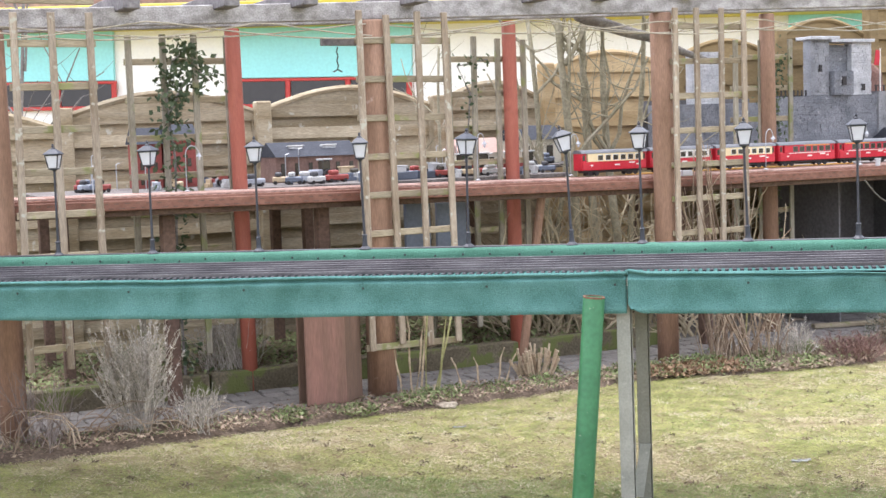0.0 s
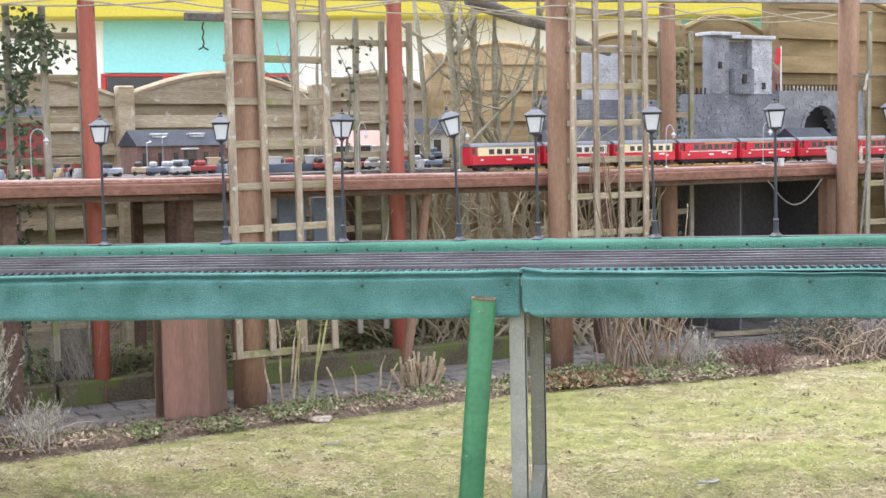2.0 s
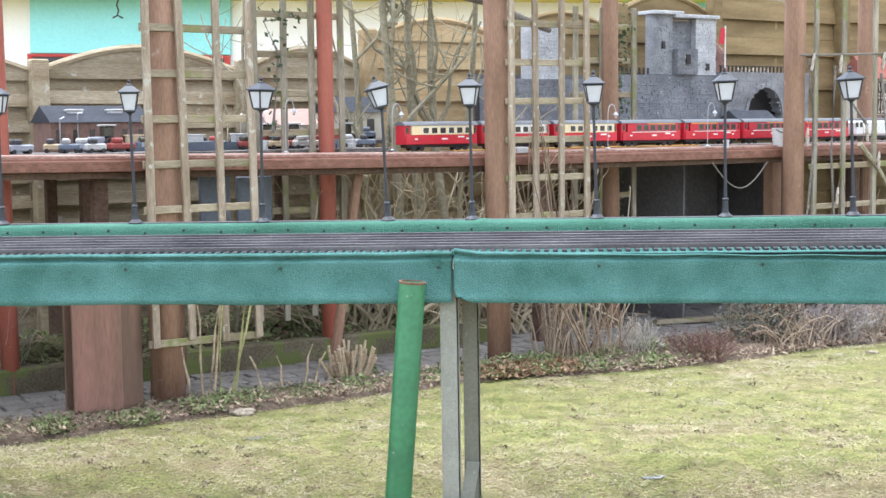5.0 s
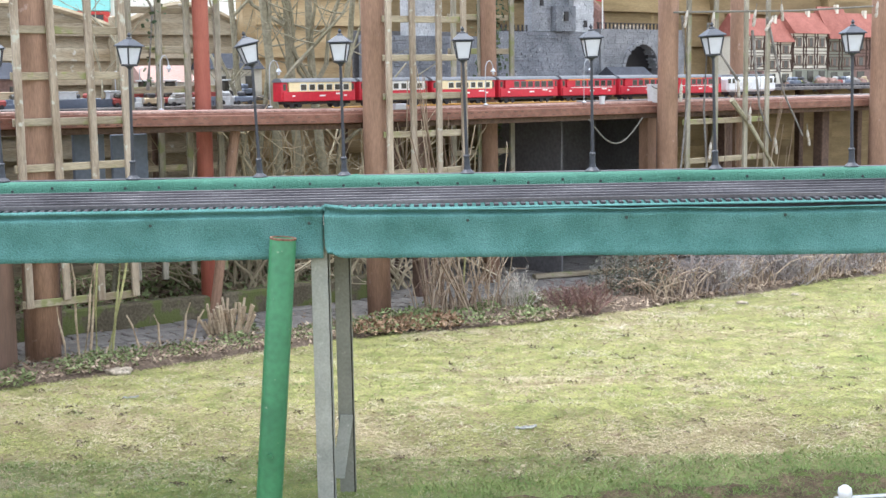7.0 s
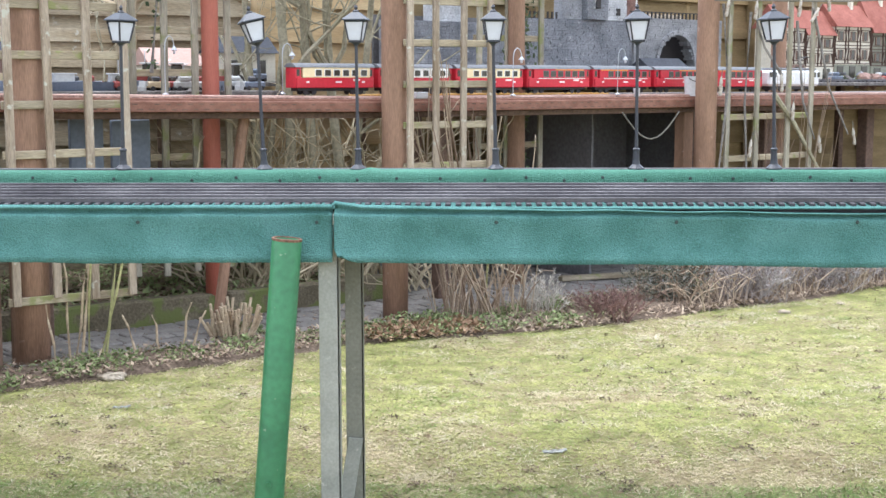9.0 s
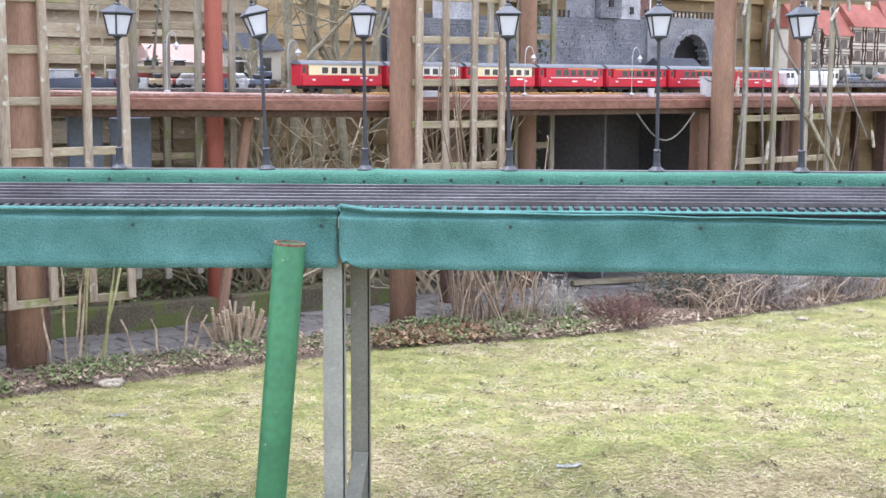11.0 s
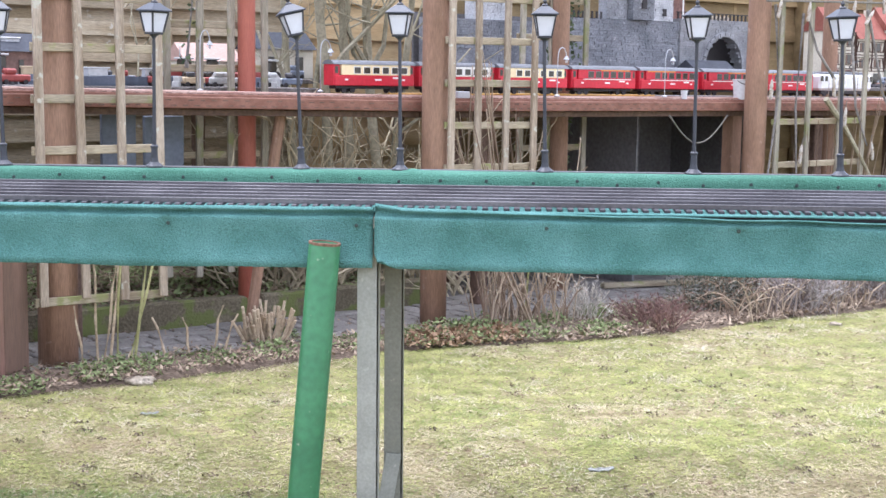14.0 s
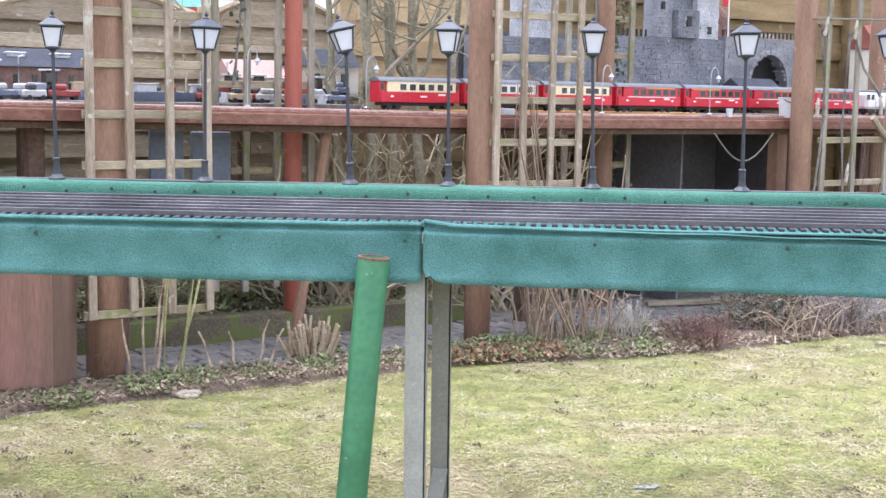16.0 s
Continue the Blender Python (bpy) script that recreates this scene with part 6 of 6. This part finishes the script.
t = thing("tin_pail", "small pale zinc pail standing on the track deck", "pail", sn(5.1, 0.19, ZD + 0.002))
bm = bmesh.new()
turned(bm, [(0.058, 0), (0.066, 0.13), (0.07, 0.135), (0.07, 0.142), (0.062, 0.142), (0.055, 0.02)], 20)
part("body", bm, M_ZINC, t, smooth=False)
bm = bmesh.new()
pipe(bm, [(0.068 * math.cos(a), -0.02 - 0.05 * math.sin(a), 0.13 - 0.03 * math.sin(a)) for a in (0, 0.6, 1.2, 1.9, 2.5, 3.14)], 0.003, 5)
part("handle", bm, M_UNDER, t)
t = thing("white_cup", "little white cup on the track deck", "cup", sn(4.49, 0.15, ZD + 0.002))
bm = bmesh.new()
turned(bm, [(0.018, 0), (0.024, 0.055), (0.026, 0.06), (0.02, 0.058), (0.016, 0.01)], 14)
part("body", bm, M_PANE, t)
t = thing("signal_box", "small white box beside the trellis on the deck", "box", sn(2.62, 0.15, ZD + 0.002))
bm = bmesh.new()
box(bm, (0.09, 0.05, 0.04), pose(0, 0, 0.02), 0.003)
part("case", bm, M_PANE, t)
t = thing("yellow_pipe", "long dull yellow pipe lying behind the track", "pipe", sn(0, 0.56, ZD + 0.012))
bm = bmesh.new()
pipe(bm, [(2.36, 0, 0), (2.8, 0.004, 0), (3.2, -0.004, 0.003), (4.6, 0, 0)], 0.013, 8)
part("tube", bm, M_YPIPE, t)
t = thing("hanging_cable", "slack cable hanging under the deck", "cable", sn(0, 0.1, 0))
bm = bmesh.new()
pipe(bm, [(4.3 + 0.56 * k / 10, -0.01, 1.24 - 0.19 * math.sin(math.pi * k / 10)) for k in range(11)], 0.0055, 6)
part("strand", bm, M_CABLE, t)
for k in range(3):
    t = thing("sagging_rope", "pale rope sagging along the pergola beam", "rope", sn(0, -0.08 - 0.02 * k, 0), group="ropes")
    bm = bmesh.new()
    sp = (2.3, 1.9, 2.6)[k]
    pts = []
    for i in range(60):
        s = -3.2 + 8.0 * i / 59
        ph = ((s + 0.7 * k) / sp) % 1.0
        pts.append((s, 0, 2.44 + 0.01 * k - (0.08 + 0.02 * k) * math.sin(math.pi * ph) + 0.012 * s))
    pipe(bm, pts, 0.005, 5)
    part("strand", bm, M_ROPE, t)
t = thing("hook_bracket", "dark bracket with a hanging chain and hook", "hook", sn(-0.14, 0.05, 0))
bm = bmesh.new()
box(bm, (0.26, 0.04, 0.045), pose(0.02, 0.05, 2.33), 0.004)
part("arm", bm, M_RAFTER, t)
bm = bmesh.new()
for k in range(5):
    rod(bm, (0.005 * (-1) ** k, 0.05, 2.3 - 0.03 * k), (-0.005 * (-1) ** k, 0.05, 2.27 - 0.03 * k), 0.0045, seg=6)
part("chain", bm, M_UNDER, t)
bm = bmesh.new()
pipe(bm, [(-0.03, 0.05, 2.14), (0, 0.05, 2.155), (0.03, 0.05, 2.14)], 0.005, 5)
part("hook", bm, M_UNDER, t)

# white wooden pegs hung on canes and wires at the far trellis
t = thing("peg_wire", "thin wire strung across the far trellis", "wire", sn(0, -0.14, 0))
bm = bmesh.new()
pipe(bm, [(4.95, 0, 2.02), (5.6, 0, 2.04), (6.35, 0, 2.06), (7.4, 0, 2.12)], 0.008, 5)
part("strand", bm, M_CABLE, t)
for k, (s, z, tl) in enumerate(((5.06, 1.98, 14), (5.36, 1.97, 8), (5.84, 2.0, 12), (6.02, 1.95, 40), (6.17, 2.05, -6), (5.01, 1.43, 4), (5.66, 1.45, -6), (5.34, 0.98, 8), (6.12, 0.99, -8), (6.53, 1.04, -12), (7.42, 2.1, 10), (5.8, 1.24, 4))):
    p = at(s, -0.16)
    t = thing("wooden_peg", "chalky white wooden peg tied to the trellis", "peg", sn(s, -0.16, z, 0, tl), group="white pegs")
    bm = bmesh.new()
    turned(bm, [(0.009, -0.075), (0.0135, -0.062), (0.0125 + 0.002 * (k % 3), -0.01), (0.011, 0.0), (0.013, 0.012), (0.009, 0.045), (0.005, 0.06)], 10)
    part("body", bm, M_PEG, t)
    bm = bmesh.new()
    rod(bm, (0, 0, 0.055), (0.004, 0, 0.11), 0.003, seg=5)
    part("string", bm, M_CABLE, t)
for k, pts in enumerate(([(5.05, 2.0), (5.12, 1.4), (5.03, 0.7)], [(6.03, 2.0), (6.25, 1.4), (6.5, 1.05)], [(5.62, 1.36), (5.85, 1.15), (6.15, 0.8)], [(5.34, 1.95), (5.3, 1.3), (5.36, 0.6)], [(5.85, 1.9), (5.95, 1.3), (6.1, 1.02)], [(5.7, 1.5), (5.5, 1.7), (5.4, 1.9)])):
    t = thing("climbing_cane", "bare brown cane tied to the far trellis", "cane", sn(0, -0.13, 0), group="climbing canes")
    bm = bmesh.new()
    pipe(bm, [(a, 0, z) for a, z in pts], 0.012 if k != 2 else 0.022, 6, 0.006 if k != 2 else 0.012)
    part("stem", bm, M_BARK if k == 2 else M_GREYBARK, t)

# white ball on a low rail by the grass
t = thing("rail_knob", "white ball knob on a low pale metal rail", "rail", pose(1.47, 4.42, -0.014))
bm = bmesh.new()
turned(bm, [(0.012, 0), (0.02, 0.005), (0.027, 0.022), (0.024, 0.042), (0.01, 0.053), (0.002, 0.055)], 16)
part("ball", bm, M_PANE, t, smooth=True)
bm = bmesh.new()
rod(bm, (-0.04, -0.004, 0.004), (0.7, 0.04, 0.026), 0.008, seg=8)
for x in (0.0, 0.4):
    rod(bm, (x, 0, -0.14), (x, 0, 0.004), 0.007, seg=8)
part("bar", bm, M_SILVERPAINT, t)

t = thing("loose_plank", "pale timber plank lying across the path", "plank", sn(4.75, 0.35, 0.03, 0, 0, -14))
bm = bmesh.new()
box(bm, (1.3, 0.07, 0.035), pose(0, 0, 0.012), 0.005)
part("timber", bm, M_LATTICE_RAIL, t)

# ---- clutter of the miniature town: boats, wagons, rocks, bushes ----
CL = [mat("model_paint_%d" % i, c, 0.5, vary=0.1, scale=9, fine=60, bump=0.05) for i, c in enumerate(((0.25, 0.05, 0.04), (0.4, 0.4, 0.39), (0.12, 0.14, 0.18), (0.45, 0.35, 0.22), (0.05, 0.05, 0.055), (0.3, 0.32, 0.36), (0.5, 0.45, 0.1)))]


def boat(s, n, L, hull, cabin):
    t = thing("model_boat", "miniature barge with a pale cabin", "model boat", sn(s, n, zl(s) + 0.002, 0, 0, random.uniform(-12, 12)), group="miniature harbour")
    bm = bmesh.new()
    ends = []
    for k in range(9):
        x = -L / 2 + L * k / 8
        w = 0.06 * (1 - abs(2 * k / 8 - 1) ** 3)
        ends.append([bm.verts.new((x, -w - 0.004, 0.05 + 0.012 * abs(k / 4 - 1))), bm.verts.new((x, -w * 0.6 - 0.002, 0)), bm.verts.new((x, w * 0.6 + 0.002, 0)), bm.verts.new((x, w + 0.004, 0.05 + 0.012 * abs(k / 4 - 1)))])
    for a, b in zip(ends, ends[1:]):
        for j in range(4):
            bm.faces.new((a[j], a[(j + 1) % 4], b[(j + 1) % 4], b[j]))
    bm.faces.new(ends[0])
    bm.faces.new(ends[-1][::-1])
    part("hull", bm, hull, t)
    bm = bmesh.new()
    box(bm, (L * 0.25, 0.06, 0.045), pose(L * 0.15, 0, 0.075), 0.004)
    box(bm, (L * 0.3, 0.07, 0.008), pose(L * 0.15, 0, 0.1), 0.002)
    part("cabin", bm, cabin, t)


def wagon(s, n, c, long=0.16):
    t = thing("model_lorry", "small painted miniature vehicle", "model vehicle", sn(s, n, zl(s) + 0.002, 0, 0, random.uniform(-25, 25)), group="miniature vehicles")
    bm = bmesh.new()
    box(bm, (long, 0.06, 0.04), pose(0, 0, 0.036), 0.008)
    part("body", bm, c, t)
    bm = bmesh.new()
    box(bm, (long * 0.4, 0.056, 0.035), pose(-long * 0.15, 0, 0.072), 0.01)
    part("cab", bm, random.choice((c, c, CL[1], CL[4], M_WINDOW)), t)
    for x in (-0.32, 0.32):
        bm = bmesh.new()
        rod(bm, (x * long, -0.031, 0.014), (x * long, 0.031, 0.014), 0.014, seg=10)
        part("wheelset", bm, M_UNDER, t)


random.seed(77)
boat(0.55, 0.92, 0.5, CL[2], CL[1])
boat(0.95, 1.05, 0.45, CL[2], CL[1])
boat(0.35, 1.4, 0.4, CL[5], CL[3])
boat(1.15, 1.5, 0.35, CL[4], CL[1])
BRIGHT = [CL[0], CL[0], CL[1], CL[1], CL[1], CL[5], CL[5], CL[3], CL[2]]
for k in range(34):
    wagon(random.uniform(-0.5, 1.95) if k % 4 else random.uniform(-1.6, -0.5), random.uniform(0.84, 1.1) if k % 2 else random.uniform(1.1, 1.5), random.choice(BRIGHT), long=0.1 + 0.025 * (k % 4))


def tractor(s, n, c, spin):
    """A miniature tractor: two large and two small wheels, bonnet and a roofed cab."""
    t = thing("model_tractor", "miniature tractor with a pale cab roof", "model vehicle", sn(s, n, zl(s) + 0.002, 0, 0, spin), group="miniature vehicles")
    bm = bmesh.new()
    box(bm, (0.11, 0.05, 0.05), pose(-0.03, 0, 0.07), 0.008)
    part("bonnet", bm, c, t)
    bm = bmesh.new()
    box(bm, (0.07, 0.07, 0.07), pose(0.05, 0, 0.125), 0.008)
    cab = part("cab", bm, M_WINDOW, t)
    bm = bmesh.new()
    box(bm, (0.09, 0.085, 0.012), pose(0.05, 0, 0.166), 0.003)
    part("cab_roof", bm, CL[1], cab)
    for x, r in ((-0.06, 0.03), (0.055, 0.048)):
        for y in (-0.045, 0.045):
            bm = bmesh.new()
            rod(bm, (x, y - 0.012, r), (x, y + 0.012, r), r, seg=14)
            wheel = part("wheel", bm, M_UNDER, t)
            bm = bmesh.new()
            rod(bm, (x, y - 0.014, r), (x, y + 0.014, r), r * 0.5, seg=10)
            part("rim", bm, CL[1], wheel)


for s, n, c, a in ((1.2, 1.1, CL[0], 10), (1.42, 1.2, CL[0], -20), (1.68, 1.05, CL[0], 160), (0.1, 1.15, CL[5], 15), (-0.55, 1.2, CL[0], 0), (1.9, 1.3, CL[1], 30)):
    tractor(s, n, c, a)
for k in range(26):
    # crates, barrels and stacked goods
    s, n = random.uniform(-1.5, 1.95), random.uniform(0.85, 1.4)
    t = thing("model_crate", "small stack of miniature goods", "model goods", sn(s, n, zl(s) + 0.001, 0, 0, random.uniform(0, 90)), group="miniature goods")
    paint = random.choice(BRIGHT)
    for j in range(3):
        bm = bmesh.new()
        box(bm, (random.uniform(0.03, 0.05), random.uniform(0.03, 0.045), 0.03), pose((-0.022, 0.022, 0.0)[j], random.uniform(-0.006, 0.006), 0.015 + 0.029 * (j // 2), 0, 0, random.uniform(-8, 8)), 0.002)
        part("crate", bm, paint, t)
for k in range(12):
    wagon(random.uniform(7.4, 10.5), random.uniform(1.4, 1.62), random.choice(CL), long=0.12)
for k in range(22):
    wagon(random.uniform(2.1, 5.0), random.uniform(1.58, 1.7) if k % 2 else random.uniform(1.6, 1.66), random.choice(BRIGHT), long=0.1 + 0.02 * (k % 3))
for k in range(14):
    s = random.uniform(-1.8, 1.9)
    t = thing("model_mast", "thin pale miniature lamp mast", "model mast", sn(s, random.uniform(0.95, 1.6), zl(s)), group="miniature masts")
    bm = bmesh.new()
    h = random.uniform(0.12, 0.26)
    rod(bm, (0, 0, 0), (0, 0, h), 0.004, seg=5)
    rod(bm, (0, 0, h), (0.03, 0, h + 0.01), 0.003, seg=5)
    part("mast", bm, M_SILVERPAINT, t)
rnd = random.Random(5)
for k in range(46):
    s = rnd.choice((rnd.uniform(4.4, 5.9), rnd.uniform(7.2, 10.5), rnd.uniform(2.9, 4.4)))
    r = rnd.uniform(0.03, 0.075)
    t = thing("model_rock", "rough grey-brown rock of the miniature landscape", "rock", sn(s, rnd.uniform(1.42, 1.6), ZL + r * 0.2, 0, 0, rnd.uniform(0, 360)), group="miniature rocks")
    bm = bmesh.new()
    bmesh.ops.create_icosphere(bm, subdivisions=2, radius=r)
    for v in bm.verts:
        v.co *= 1 + 0.5 * noise.noise(v.co * 22 + Vector((k, 0, 0)))
    part("rock", bm, (M_GRAVEL, M_SLATE, M_BRICK)[k % 3], t)
for k in range(16):
    s = rnd.uniform(7.3, 10.6)
    tuft(s, rnd.uniform(1.38, 1.6), 0.07, 0.09, 140, 200 + k, (M_IVY, M_HEATHER, M_GREENLEAF)[k % 3], "small bushy clump in the miniature town", "model bush", "model_bush", 0.016, z=ZL)
t = thing("red_flag", "red and white flag on a pale mast by the castle", "flag", sn(5.95, 1.66, 1.96))
bm = bmesh.new()
rod(bm, (0, 0, 0), (0, 0, 0.42), 0.006, seg=6)
part("mast", bm, M_CWHITE, t)
bm = bmesh.new()
box(bm, (0.06, 0.006, 0.14), pose(-0.035, 0, 0.33, 0, 10, 0), 0.001)
part("cloth", bm, M_TRAINRED, t)
t = thing("rock_mound", "brown rocky mound behind the tunnel", "rock", sn(6.04, 1.96, 1.93))
bm = bmesh.new()
bmesh.ops.create_icosphere(bm, subdivisions=3, radius=0.3)
for v in bm.verts:
    v.co *= 1 + 0.3 * noise.noise(v.co * 5)
    v.co.z *= 1.25 - 1.1 * max(0.0, v.co.x + 0.06)
    v.co.y *= 0.4
    v.co.x = v.co.x * 0.7 + 0.25 * max(0.0, v.co.x)
part("rock", bm, mat("brown_rock", (0.12, 0.068, 0.055), 0.9, vary=0.35, scale=8, fine=60, bump=0.6, second=(0.24, 0.13, 0.1)), t)
bm = bmesh.new()
box(bm, (0.4, 0.22, 1.95), sn(6.04, 1.98, 0.975), 0.01)
part("plinth", bm, M_VOID, t).matrix_world = Matrix()

for k in range(7):
    t = thing("white_rock", "little white rock lying on the tunnel's top", "rock", sn(6.2 + 0.055 * k, 1.75 + 0.02 * math.sin(k * 4), 1.995), group="white rocks")
    bm = bmesh.new()
    bmesh.ops.create_icosphere(bm, subdivisions=2, radius=0.034)
    for v in bm.verts:
        v.co *= 1 + 0.4 * noise.noise(v.co * 30 + Vector((k * 3, 0, 0)))
        v.co.z *= 0.8
    part("rock", bm, M_CHALK, t)

# ---- paving, piece by piece ----
path = tagged(new("path"), "grey stone path behind the bed", "path", kind="structure")
bm = bmesh.new()
quads(bm, [at(-6, -0.12, 0.002), at(2.72, -0.12, 0.002), at(2.72, 0.64, 0.002), at(-6, 0.64, 0.002)])
quads(bm, [at(2.72, -0.12, 0.002), at(12, -0.12, 0.002), at(12, 2.6, 0.002), at(2.72, 2.6, 0.002)])
part("joint_sand", bm, M_SOIL, path)
shapes = []
for w in (0.2, 0.16, 0.24):
    bm = bmesh.new()
    box(bm, (w - 0.012, 0.138, 0.03), None, 0.006)
    ob = part("paving_stone", bm, M_PAVE, path)
    shapes.append((w, ob))
rnd = random.Random(2)
for _, ob in shapes:
    ob.matrix_basis = sn(-4.3 - 0.3 * shapes.index((_, ob)), 0.2, 0.004)
for row in range(16):
    s = (-3.6 if row < 5 else 2.74) + rnd.uniform(0, 0.1)
    while s < (7.6 if row < 5 else 5.6):
        w, src = rnd.choice(shapes)
        ob = new("paving_stone", src.data)
        ob.parent = path
        ob.matrix_basis = sn(s + w / 2, -0.04 + 0.15 * row, 0.004 + rnd.uniform(-0.004, 0.004), rnd.uniform(-1, 1), rnd.uniform(-1, 1), rnd.uniform(-1, 1))
        s += w
